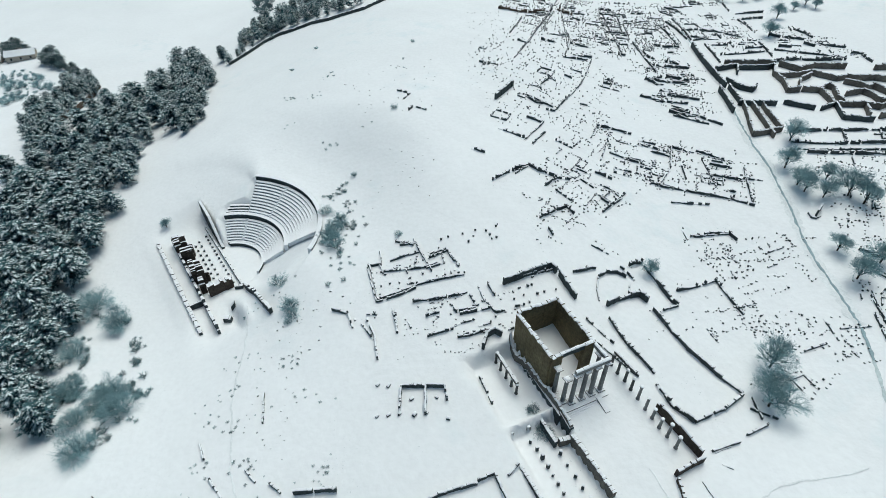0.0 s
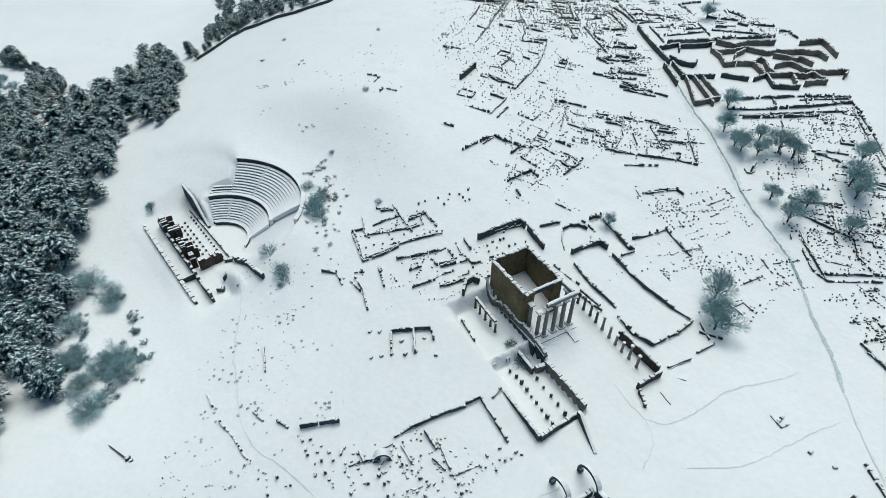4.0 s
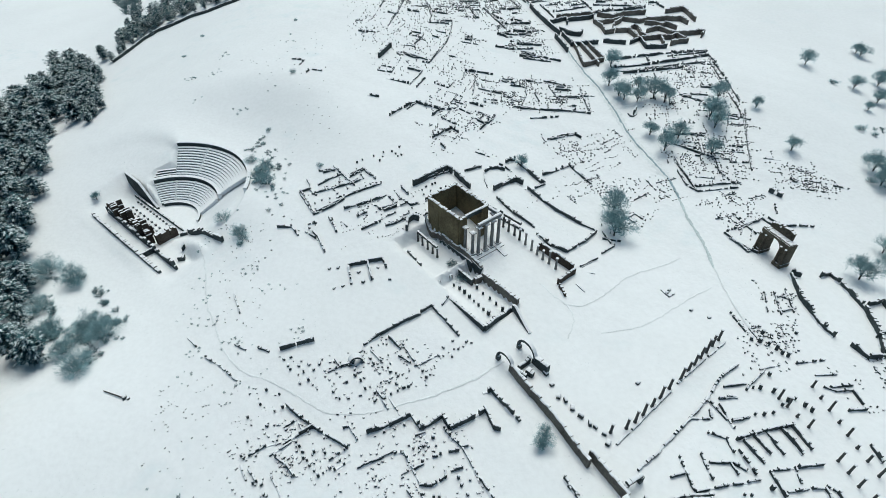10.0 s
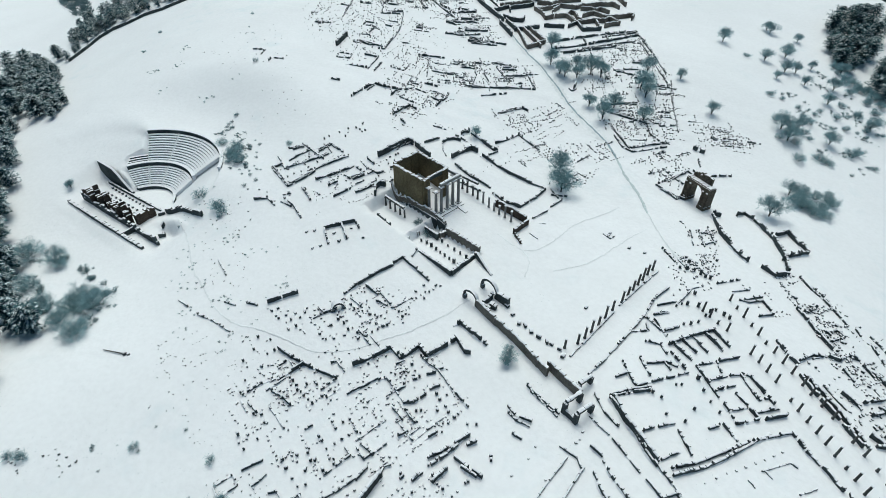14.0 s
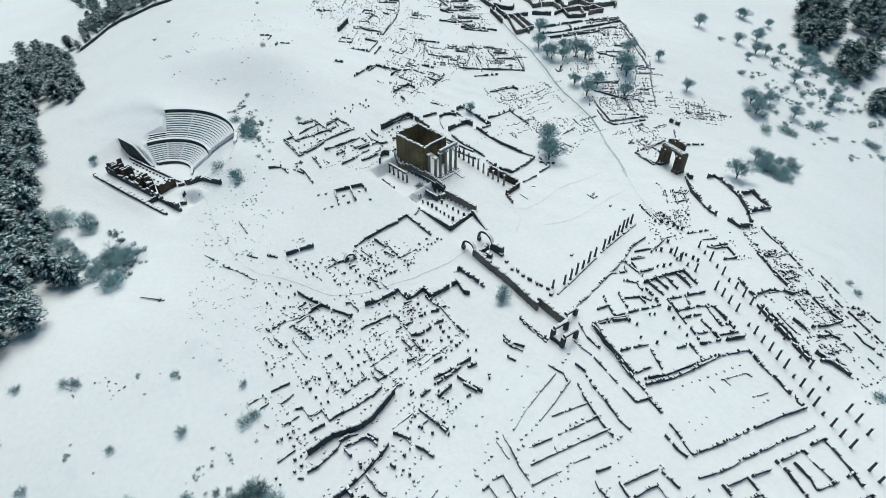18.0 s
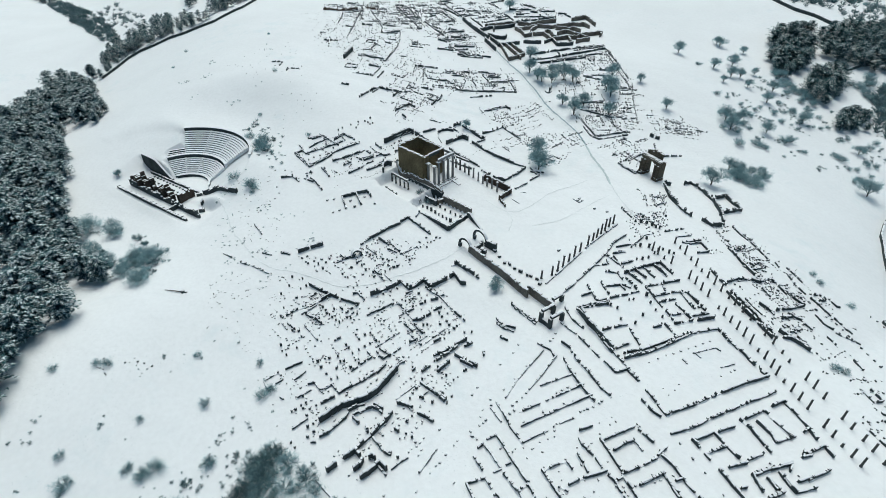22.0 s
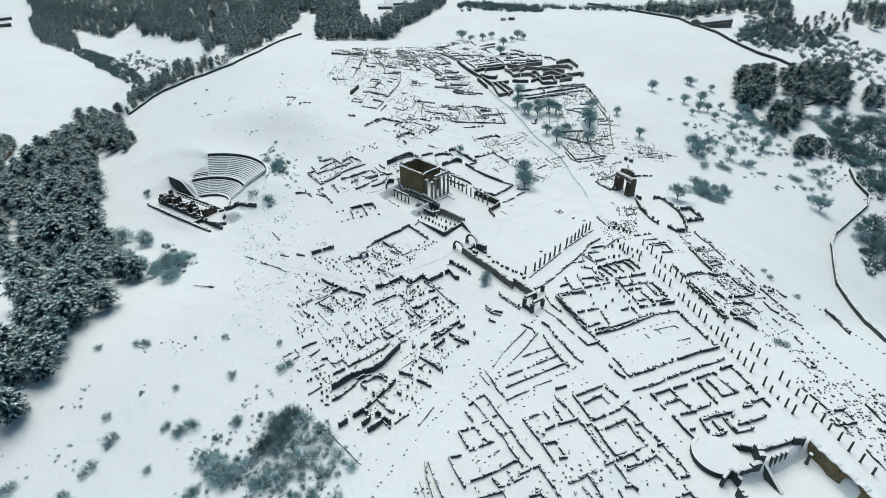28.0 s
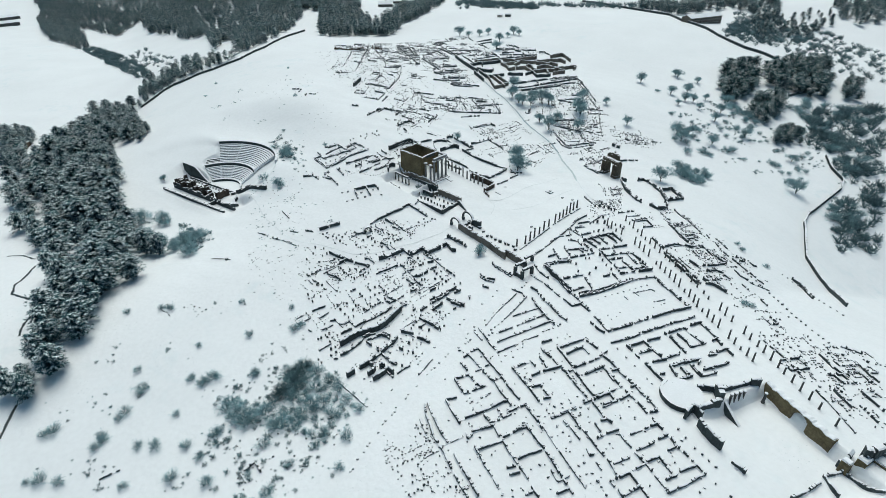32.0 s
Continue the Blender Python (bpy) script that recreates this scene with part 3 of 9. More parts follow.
def arc_block(lu, r0, r1, z0, z1, a0, a1, seg=6.0, side=0, top=1):
    n = max(2, round((a1 - a0) / seg))
    rings = []
    for i in range(n + 1):
        a = radians(a0 + (a1 - a0) * i / n)
        ca, sa = math.cos(a), math.sin(a)
        rings.append(lu.ring([(THEATRE[0] + r * ca, THEATRE[1] + r * sa, z) for r, z in ((r0, z0), (r0, z1), (r1, z1), (r1, z0))]))
    for p, q in zip(rings, rings[1:]):
        for k in range(3):
            lu.f.append((p[k], p[k + 1], q[k + 1], q[k]))
            lu.m.append(top if k == 1 else side)
    for p in (rings[0], rings[-1]):
        lu.f.append(tuple(p))
        lu.m.append(top)


def seats(name, n, r0, r1, z0, z1, edges, last):
    for i in range(n):
        ra, rb = r0 + (r1 - r0) * i / n, r0 + (r1 - r0) * (i + 1) / n
        za, zb = z0 + (z1 - z0) * i / n, z0 + (z1 - z0) * (i + 1) / n
        for k, (a, b) in enumerate(edges):
            if k == 0:
                a = a + last[0] * i / n
            lu = Lump()
            arc_block(lu, ra, rb + 0.05, za - 0.8, zb, a, b)
            arc_block(lu, ra - 0.04, rb + 0.05, zb - 0.24, zb + 0.12, a + 0.1, b - 0.1, side=1)
            part(name, lu, (STONE, SNOW), theatre, "curved stone seat under snow")


seats("seat", 9, 12.6, 20.6, -8.6, -3.2, ((2, 28), (29.6, 54), (55.6, 78), (79.6, 103)), (0, 0))
seats("seat", 11, 22.6, 34.0, -1.7, 5.6, ((5, 31), (32, 55), (56, 79)), (-6, 0))
for i in range(3):
    lu = Lump()
    arc_block(lu, 22.6 + i, 23.7 + i, -2.5, -1.1 + i * 0.6, 80, 101 - 2 * i)
    part("seat", lu, (STONE, SNOW), theatre, "broken stone seat under snow")
for nm, r0, r1, z0, z1, a, b, lb in (("gangway_wall", 21.0, 22.5, -5, -1.6, 4, 103, "dark wall of the gangway between the tiers"), ("orchestra_kerb", 11.8, 12.5, -10, -8.2, -20, 100, "low stone kerb round the orchestra"), ("outer_wall", 34.3, 35.6, 0, 7.2, -19, 79.5, "curved back wall of the theatre capped with snow")):
    lu = Lump()
    arc_block(lu, r0, r1, z0, z1, a, b, 3)
    arc_block(lu, r0 - 0.05, r1 + 0.1, z1 - 0.02, z1 + 0.22, a, b, 3, side=1)
    part(nm, lu, (STONE, SNOW), theatre, lb)
for low, high in ((28.8, 31.5), (54.8, 55.5), (78.8, None)):
    for deg, r0, r1, z0, z1, n in ((low, 12.6, 20.6, -8.6, -3.2, 18), (high, 22.6, 34.0, -1.7, 5.6, 22)):
        if deg is None:
            continue
        u, w = dirs(deg)
        lu = Lump()
        prev = None
        for i in range(n):
            for r, z in ((r0 + (r1 - r0) * i / n, z0 + (z1 - z0) * (i + 1) / n + 0.3), (r0 + (r1 - r0) * (i + 1) / n, z0 + (z1 - z0) * (i + 1) / n + 0.3)):
                row = lu.ring([(THEATRE[0] + u[0] * r + w[0] * o, THEATRE[1] + u[1] * r + w[1] * o, z - d) for o, d in ((-0.45, 0.9), (-0.45, 0), (0.45, 0), (0.45, 0.9))])
                if prev:
                    for k in range(3):
                        lu.f.append((prev[k], row[k], row[k + 1], prev[k + 1]))
                        lu.m.append(1)
                prev = row
        part("stair", lu, (STONE, SNOW), theatre, "narrow snowy stair between the seats")


def th(f, s):
    """A place f metres ahead of the orchestra's middle towards the stage, s metres to the south of the axis."""
    return (THEATRE[0] - 0.846 * f + 0.534 * s, THEATRE[1] - 0.534 * f - 0.846 * s)


def stage_wall(name, lines, h, t, mats, label, jag=0.3, z=-9.4, sl=1.5, cap=0.2):
    lu = Lump()
    for p, q in zip(lines, lines[1:]):
        wall_run(lu, th(*p), th(*q), h, t, jag, 0.0, z, cap, sl)
    return part(name, lu, mats, theatre, label)


stage_wall("outer_stage_wall", ((17.5, -27), (17.5, 27)), 3.4, 1.3, (STONE, SNOW), "long outer wall behind the stage with snow on top", 0.06, -11.5)
stage_wall("stage_back_wall", ((12.6, -24), (12.6, 30)), 3.0, 0.9, (STONE, SNOW), "back wall of the stage", 0.5)
stage_wall("cross_wall", ((17, 14), (12.6, 14)), 2.2, 0.7, (STONE, SNOW), "cross wall between the stage walls", 0.1)
for f, s0, s1, h, t in ((11.4, -23, -15, 6.0, 2.4), (9.6, -17, -13.5, 6.8, 2.2), (8.2, -14.5, -12.8, 4.2, 1.6), (11.2, -12.5, -9, 5.2, 2.0), (9.4, -10.5, -7.5, 6.2, 2.2), (10.8, -6, -3, 4.4, 1.8), (9.0, -4.8, -2.2, 5.6, 2.4), (11.0, -1, 3, 4.8, 2.0), (9.2, 0.5, 4.5, 6.0, 2.4), (10.4, 5, 9, 4.6, 2.0), (7.6, 2.4, 3.8, 3.4, 1.4)):
    stage_wall("scene_wall", ((f, s0), (f + 0.4, s1)), h, t, (RUBBLE, SNOW), "tall broken rubble core of the stage front", 0.5, -9.4, 0.7, 0.16)
stage_wall("scene_wing", ((9.8, 11), (1.6, 10.6)), 4.4, 1.8, (RUBBLE, SNOW), "dark standing wing of the stage front", 0.15, -9.4, 1.0, 0.1)
stage_wall("stage_front", ((-0.2, -27), (-0.8, 13)), 1.3, 0.7, (STONE, SNOW), "low front of the stage", 0.1)
stage_wall("south_side_wall", ((-1.4, 14), (-1.8, 27), (-2.4, 40)), 2.0, 1.0, (STONE, SNOW), "side passage wall of the theatre", 0.35, None)
lu = Lump()
prev = None
for i in range(9):
    q = i / 8
    c = th(-1.9 - 0.2 * q, -11.0 - 23.0 * q)
    top = ground(*th(-5.2 - 0.6 * q, -11.0 - 23.0 * q)) + 0.7
    row = lu.ring([(c[0] - 0.846 * o, c[1] - 0.534 * o, z) for o, z in ((0.55, -10.5), (0.5, top), (0.35, top + 0.2), (-0.35, top + 0.22), (-0.5, top), (-0.55, -10.5))])
    if prev:
        for k in range(5):
            lu.f.append((prev[k], row[k], row[k + 1], prev[k + 1]))
            lu.m.append(1 if 1 <= k <= 3 else 0)
    else:
        lu.f.append(tuple(row))
        lu.m.append(0)
    prev = row
lu.f.append(tuple(prev))
lu.m.append(0)
part("north_side_wall", lu, (STONE, SNOW), theatre, "sloping retaining wall of the cavea")
stage_wall("stage_block", ((9.5, 25), (7.5, 26.5)), 1.6, 1.8, (STONE, SNOW), "squat block of masonry", 0.2, None)
stage_wall("stage_block", ((6.0, 22), (4.6, 22.5)), 1.5, 1.4, (STONE, SNOW), "squat block of masonry", 0.2, None)
stage_wall("stage_block", ((1.6, 12.5), (-0.8, 14)), 1.5, 1.4, (STONE, SNOW), "squat block of masonry", 0.2, None)
for f, n, s0, s1 in ((4.4, 10, -20, 8), (6.2, 9, -18, 6), (1.2, 13, -22, 9)):
    for i in range(n):
        s = s0 + (s1 - s0) * i / (n - 1)
        lu = Lump()
        p = th(f, s)
        lu.box(p, TA, TB, -10, -8.6 + rnd.uniform(-0.2, 0.2), 0.4, 0.35, 0, 0)
        lu.box(p, TA, TB, -8.7, -8.35, 0.42, 0.37, 1, 1, 0.8)
        part("stage_pillar", lu, (STONE, SNOW), theatre)

# ---- triumphal arch ----
arch = thing("triumphal_arch", "tall single-bay triumphal arch of ochre stone with snow on its attic", "arch", (122.3, 47.5, ground(122.3, 47.5)))
AU, AW = (0.06, -0.998), (0.998, 0.06)
AZ = ground(122.3, 47.5) - 0.3


def ar(a, b):
    return (122.3 + AU[0] * a + AW[0] * b, 47.5 + AU[1] * a + AW[1] * b)


for s in (-1, 1):
    lu = Lump()
    lu.box(ar(4.1 * s, 0), AU, AW, AZ - 1, AZ + 1.6, 1.6, 2.1, 0, 0)
    lu.box(ar(4.1 * s, 0), AU, AW, AZ + 1.6, AZ + 8.2, 1.4, 1.6, 0, 0, 0.97)
    part("pier", lu, (ARCHSTONE, SNOW), arch, "massive ochre stone pier")
    for f in (-1, 1):
        for o in (-0.95, 0.95):
            lu = Lump()
            column(lu, *ar(4.1 * s + o, 2.15 * f), AZ + 1.5, 6.4, 0.3, True, 8)
            part("column", lu, (ARCHSTONE, SNOW), arch, "engaged stone column on a pedestal")
lu = Lump()
prev = None
for i in range(13):
    t = math.pi * i / 12
    y, z = -2.6 * math.cos(t), AZ + 6.0 + 2.6 * math.sin(t)
    r = lu.ring([(*ar(y, -1.7), z), (*ar(y, 1.7), z), (*ar(y, 1.7), AZ + 9.4), (*ar(y, -1.7), AZ + 9.4)])
    if prev:
        lu.tube([prev, r], 0)
    prev = r
part("vault", lu, (ARCHSTONE, SNOW), arch, "round vault of fitted stones")
for s in (-1, 1):
    lu = Lump()
    lu.box(ar(4.0 * s, 0), AU, AW, AZ + 8.1, AZ + 9.4, 1.6, 1.7, 0, 1)
    part("spandrel", lu, (ARCHSTONE, SNOW), arch, "worn spandrel block")
lu = Lump()
wall_run(lu, ar(-5.6, -0.3), ar(5.6, -0.3), 0.45, 2.6, 0.4, 0, AZ + 9.4, 0.1, 0.7, 0, 0)
lu.v = [(x, y, max(z, AZ + 9.3)) for x, y, z in lu.v]
part("cornice", lu, (ARCHSTONE, SNOW), arch, "broken projecting cornice")
lu = Lump()
wall_run(lu, ar(-4.9, 1.1), ar(3.6, 1.1), 2.9, 1.3, 0.3, 0, AZ + 9.4, 0.16, 0.9)
lu.v = [(x, y, max(z, AZ + 9.3)) for x, y, z in lu.v]
part("attic", lu, (ARCHSTONE, SNOW), arch, "broken attic wall under a thin cap of snow")

# ---- colonnaded avenue ----
def avenue(name, label, pts, gap, miss):
    ob = thing(name, label, "colonnade", (*pts[0], ground(*pts[0])), "avenue colonnades")
    L = [math.dist(p, q) for p, q in zip(pts, pts[1:])]
    d = 0.0
    while d < sum(L):
        k, e = 0, d
        while k < len(L) - 1 and e > L[k]:
            e -= L[k]
            k += 1
        q = e / L[k]
        x, y = pts[k][0] + (pts[k + 1][0] - pts[k][0]) * q, pts[k][1] + (pts[k + 1][1] - pts[k][1]) * q
        d += gap * rnd.uniform(0.92, 1.08)
        if rnd.random() < miss:
            continue
        lu = Lump()
        column(lu, x + rnd.gauss(0, 0.1), y + rnd.gauss(0, 0.1), ground(x, y), rnd.choice((2.4, 3.8, 4.4, 4.6, 4.8, 5.0)), 0.3, False, 8)
        part("column", lu, (MARBLE, SNOW), ob)


avenue("west_colonnade", "row of broken grey columns along the paved avenue", ((82.7, 0.7), (84.2, -13.3), (82.5, -27.5), (80.5, -39.3), (79.0, -52.9), (72.4, -81), (70.4, -92)), 3.05, 0.1)
avenue("east_colonnade", "second row of broken columns along the avenue", ((94.0, 1.2), (90.6, -15.0), (88.5, -33.9), (86.1, -55.3), (82.5, -71), (78.4, -87), (73.5, -104), (69.5, -122)), 3.5, 0.08)
# ---- capitol: round apse, front columns and stair flank ----
capitol = thing("apsed_temple", "ruined temple platform with round apse and a few columns", "temple", (39.5, -92.5, 0))
AC, AR = (38.6, -91.2), 6.7
lu = Lump()
prev = None
for i in range(15):
    a = radians(95 + 200 * i / 14)
    r = lu.ring([(AC[0] + q * math.cos(a), AC[1] + q * math.sin(a), z) for q, z in ((AR, -5.0), (AR, 2.2), (AR - 0.9, 2.3), (AR - 0.9, 1.4))])
    if prev:
        for k in range(3):
            lu.f.append((prev[k], r[k], r[k + 1], prev[k + 1]))
            lu.m.append(1 if k == 1 else 0)
    prev = r
part("apse_wall", lu, (STONE, SNOW), capitol, "curved apse wall capped with snow")
lu = Lump()
disc = lu.ring([(AC[0] + (AR - 0.6) * math.cos(radians(a)), AC[1] + (AR - 0.6) * math.sin(radians(a)), 2.12) for a in range(0, 360, 20)])
lu.f.append(tuple(disc))
lu.m.append(1)
part("apse_floor", lu, (STONE, SNOW), capitol, "snow-covered apse floor")
for h, t, p, q, lb in ((2.2, 1.2, (37.5, -97.6), (46.8, -98.2), "straight platform wall"), (4.2, 1.8, (47.0, -98.0), (49.0, -94.5), "tall stub of cella wall"), (2.0, 0.9, (49.5, -95), (61.0, -96.5), "back wall with a snowy top"), (2.4, 0.8, (44.5, -91), (49.0, -94.5), "side wall of the apse"), (3.4, 0.9, (60.8, -96.8), (63.6, -98.2), "tall corner stub")):
    lu = Lump()
    wall_run(lu, p, q, h + 4, t, 0.06, 0, -3.4, 0.3, 1.5)
    part("platform_wall", lu, (STONE, SNOW), capitol, lb)
lu = Lump()
prev = None
for i in range(9):
    q = i / 8
    x, y, z = 48.9 - 0.1 * q, -97.2 - 7.8 * q, -3.3 + 4.9 * (1 - q) ** 1.05
    row = lu.ring([(x + o, y, zz) for o, zz in ((-0.5, -5), (-0.5, z), (-0.35, z + 0.16), (0.35, z + 0.16), (0.5, z), (0.5, -5))])
    if prev:
        for k in range(5):
            lu.f.append((prev[k], row[k], row[k + 1], prev[k + 1]))
            lu.m.append(1 if 1 <= k <= 3 else 0)
    prev = row
part("stair_flank", lu, (STONE, SNOW), capitol, "sloping flank wall of the stair")
for x, y, h in ((50.7, -98.5, 6.4), (52.6, -98.5, 6.0), (54.6, -98.5, 5.8), (56.6, -98.5, 5.2), (58.6, -98.4, 3.6), (61.0, -98.4, 2.6), (63.2, -101.2, 4.6)):
    lu = Lump()
    column(lu, x, y, -3.2, h, 0.42, h > 4.9, 10)
    part("column", lu, (MARBLE, SNOW), capitol, "weathered grey column")

# ---- retaining wall with a round arch between forum and avenue ----
aw = thing("arched_wall", "tall brown retaining wall pierced by a round arch", "wall", (66.0, -112, -3.4))
P0, P1 = Vector((66.6, -98.6)), Vector((64.4, -122.2))
lu = Lump()
N = 48
d = (P1 - P0) / N
snow_rows = []
for i in range(N):
    s = (i + 0.5) * d.length
    c = P0 + d * (i + 0.5)
    low = -4.0
    off = s - 13.4
    if abs(off) < 2.6:
        low = -3.2 + 2.0 + math.sqrt(2.6**2 - off**2)
    u = tuple(d.normalized())
    top = 1.7 + 0.25 * math.sin(s * 1.7) + rnd.uniform(-0.15, 0.15)
    lu.box(c, u, (-u[1], u[0]), low, top, d.length / 2 + 0.01, 0.9, 0, 0)
    snow_rows.append((c, top))
    if low > -3.9:
        k = len(lu.v)
        a, b, w = c - d / 2, c + d / 2, Vector((-u[1], u[0])) * 0.9
        lu.v += [(*(a - w), low), (*(b - w), low), (*(b + w), low), (*(a + w), low)]
        lu.f.append((k, k + 1, k + 2, k + 3))
        lu.m.append(0)
prev = None
side_way = Vector((-d.y, d.x)).normalized()
for c, top in snow_rows:
    row = lu.ring([(*(c + side_way * o), top + z) for o, z in ((-0.95, -0.06), (-0.8, 0.2), (0, 0.3), (0.8, 0.2), (0.95, -0.06))])
    if prev:
        for k in range(4):
            lu.f.append((prev[k], row[k], row[k + 1], prev[k + 1]))
            lu.m.append(1)
    prev = row
part("wall", lu, (BROWN, SNOW), aw, "brown rubble masonry with an arched opening")
gatehouse = thing("forum_gate", "massive broken gateway of brown stone with snowy lintel", "gate", (64.5, -130, -3.4))
for (x, y), a, b, h in (((62.0, -127.6), 1.2, 1.0, 4.0), ((65.4, -129.6), 1.3, 1.6, 5.6), ((69.5, -132.5), 2.2, 1.6, 5.0), ((73.5, -131.8), 1.8, 1.2, 3.6)):
    lu = Lump()
    u, w = dirs(-85)
    lu.box((x, y), u, w, -5, -3.4 + h, a, b, 0, 0, 0.94, [rnd.uniform(-0.3, 0.3) for _ in range(4)])
    lu.box((x, y), u, w, -3.4 + h - 0.1, -3.4 + h + 0.4, a, b, 1, 1, 0.8)
    part("gate_pier", lu, (BROWN, SNOW), gatehouse, "thick broken gate pier")
lu = Lump()
wall_run(lu, (65.4, -129.0), (73.5, -130.8), 6.3, 1.6, 0.05, 0, -3.4, 0.4, 1.6)
lu.v = [(x, y, max(z, 1.5)) for x, y, z in lu.v]
part("lintel", lu, (STONE, SNOW), gatehouse, "heavy stone lintel")


# ---- small arches at the corner of the square ----
def rib(ob, p, q, h, t, label, rise=0.5):
    """A free-standing arch rib from p to q on two piers."""
    P_, Q_ = Vector(p), Vector(q)
    L = (Q_ - P_).length
    u = (Q_ - P_) / L
    w = Vector((-u.y, u.x))
    g = min(ground(*p), ground(*q))
    lu = Lump()
    for c in (P_, Q_):
        lu.box(c, u, w, g - 1, g + h - L * rise, 0.55, t, 0, 0)
    prev = None
    for i in range(11):
        a = math.pi * i / 10
        ring = []
        for s, z in ((1.0, 0.0), (1.16, 0.42)):
            c = (P_ + Q_) / 2 - u * math.cos(a) * L / 2 * s
            for e in (-1, 1):
                ring.append((*(c + w * t * e), g + h - L * rise + math.sin(a) * L * rise * s + z * math.sin(a)))
        r = lu.ring([ring[0], ring[1], ring[3], ring[2]])
        if prev:
            for k in range(4):
                lu.f.append((prev[k], prev[(k + 1) % 4], r[(k + 1) % 4], r[k]))
                lu.m.append(1 if k == 2 else 0)
        prev = r
    return part("arch_rib", lu, (STONE, SNOW), ob, label)


arches = thing("corner_arches", "two small standing arches and wall stubs at the square's corner", "arch", (24, 33, ground(24, 33)))
rib(arches, (19.7, 36.0), (21.7, 31.2), 4.4, 0.55, "slim stone arch capped with snow")
rib(arches, (26.7, 37.6), (28.7, 31.6), 5.0, 0.55, "slim stone arch capped with snow")
for h, t, p, q in ((3.6, 1.2, (28.7, 31.6), (30.6, 26.8)), (2.6, 1.0, (21.6, 31.0), (24.2, 27.0)), (2.2, 0.9, (23.4, 30.6), (27.6, 32.2)), (2.0, 1.4, (25.4, 29.4), (26.6, 27.4))):
    lu = Lump()
    wall_run(lu, p, q, h, t, 0.2, 0, None, 0.3, 1.2)
    part("wall_stub", lu, (STONE, SNOW), arches)

vault = thing("small_vault", "small surviving vault of dark stone under snow", "arch", (-20.3, 47.4, ground(-20.3, 47.4)))
rib(vault, (-20.3, 47.4), (-16.8, 47.4), 2.4, 0.9, "low round vault capped with snow")

# ---- fallen post with its stone base on the meadow ----
post = thing("fallen_post", "long dark post lying beside its stone base in the snow", "post", (-81.5, 58, ground(-81.5, 58)))
lu = Lump()
limb_a, limb_b = Vector((-81.9, 58.1, ground(-81.9, 58.1) + 0.5)), Vector((-87.4, 62.6, ground(-87.4, 62.6) + 0.35))
ax = (limb_b - limb_a).normalized()
s1 = ax.orthogonal().normalized()
s2 = ax.cross(s1)
rings = [lu.ring([tuple(o + (s1 * math.cos(1.0472 * i) + s2 * math.sin(1.0472 * i)) * r) for i in range(6)]) for o, r in ((limb_a, 0.2), (limb_b, 0.13))]
lu.tube(rings, 0, 0)
part("shaft", lu, (IRON,), post, "long dark shaft")
lu = Lump()
u, w = dirs(20)
lu.box((-81.2, 57.8), u, w, ground(-81.2, 57.8) - 0.5, ground(-81.2, 57.8) + 0.9, 0.7, 0.6, 0, 0, 0.7)
lu.box((-80.2, 57.2), u, w, ground(-80.2, 57.2) - 0.5, ground(-80.2, 57.2) + 0.5, 0.5, 0.4, 0, 1, 0.7)
part("base", lu, (STONE, SNOW), post, "dark stone base")

# ---- ruined buildings, on their plans ----
ruin("north_house_wall", "tall terrace wall of dark stone", [
    (2.6, 0.9, 40.0, -13.8, 38.9, -20.0, 39.1, -25.5, 39.0, -32.4),
])
ruin("barred_store", "small store with five parallel rooms", [
    (1.3, 0.7, 64.7, -5.5, 73.6, -5.9, 80.5, -6.7),
    (1.3, 0.7, 66.1, -6.2, 66.7, -12.7),
    (1.3, 0.7, 69.4, -5.1, 69.7, -11.2),
    (1.3, 0.7, 72.9, -5.9, 72.6, -12.3),
    (1.3, 0.7, 76.9, -6.5, 76.9, -13.6),
    (1.3, 0.7, 79.9, -6.8, 79.7, -13.3),
    (1.3, 0.7, 63.5, -7.9, 63.0, -14.3),
])
ruin("forum_house", "ruined house with rooms round a court", [
    (1.0, 0.6, 47.8, -13.3, 55.0, -14.2, 63.1, -15.6),
    (1.0, 0.6, 54.9, -8.4, 59.4, -10.0, 59.4, -13.0),
    (1.0, 0.6, 59.3, -1.9, 62.6, -4.5, 62.0, -8.2),
    (1.0, 0.6, 59.8, -10.2, 61.9, -12.8),
    (1.0, 0.6, 49.4, -4.8, 47.7, -11.8, 47.9, -13.4),
    (1.0, 0.6, 54.4, -5.9, 53.1, -12.1),
    (1.0, 0.6, 44.5, -8.5, 48.7, -9.0),
    (1.4, 0.6, 40.3, -12.9, 45.8, -14.5, 50.2, -16.0),
    (1.0, 0.6, 39.2, -12.9, 39.4, -17.3, 39.7, -21.4),
    (1.0, 0.6, 68.2, 5.3, 72.7, 4.5),
    (1.0, 0.6, 67.0, -1.3, 71.8, -1.6),
    (1.0, 0.6, 67.2, 4.0, 66.3, -2.9),
])
ruin("long_house", "ruined house with long side walls", [
    (1.1, 0.6, 67.4, -14.7, 72.6, -15.7, 71.3, -19.1),
    (1.4, 0.6, 73.1, -15.7, 79.4, -16.9),
    (1.1, 0.6, 66.6, -19.7, 71.9, -20.6),
    (1.1, 0.6, 66.4, -22.8, 71.6, -23.7),
    (1.1, 0.6, 66.4, -14.5, 65.8, -19.3, 64.9, -24.9),
    (1.1, 0.6, 69.7, -25.5, 69.9, -29.6),
])
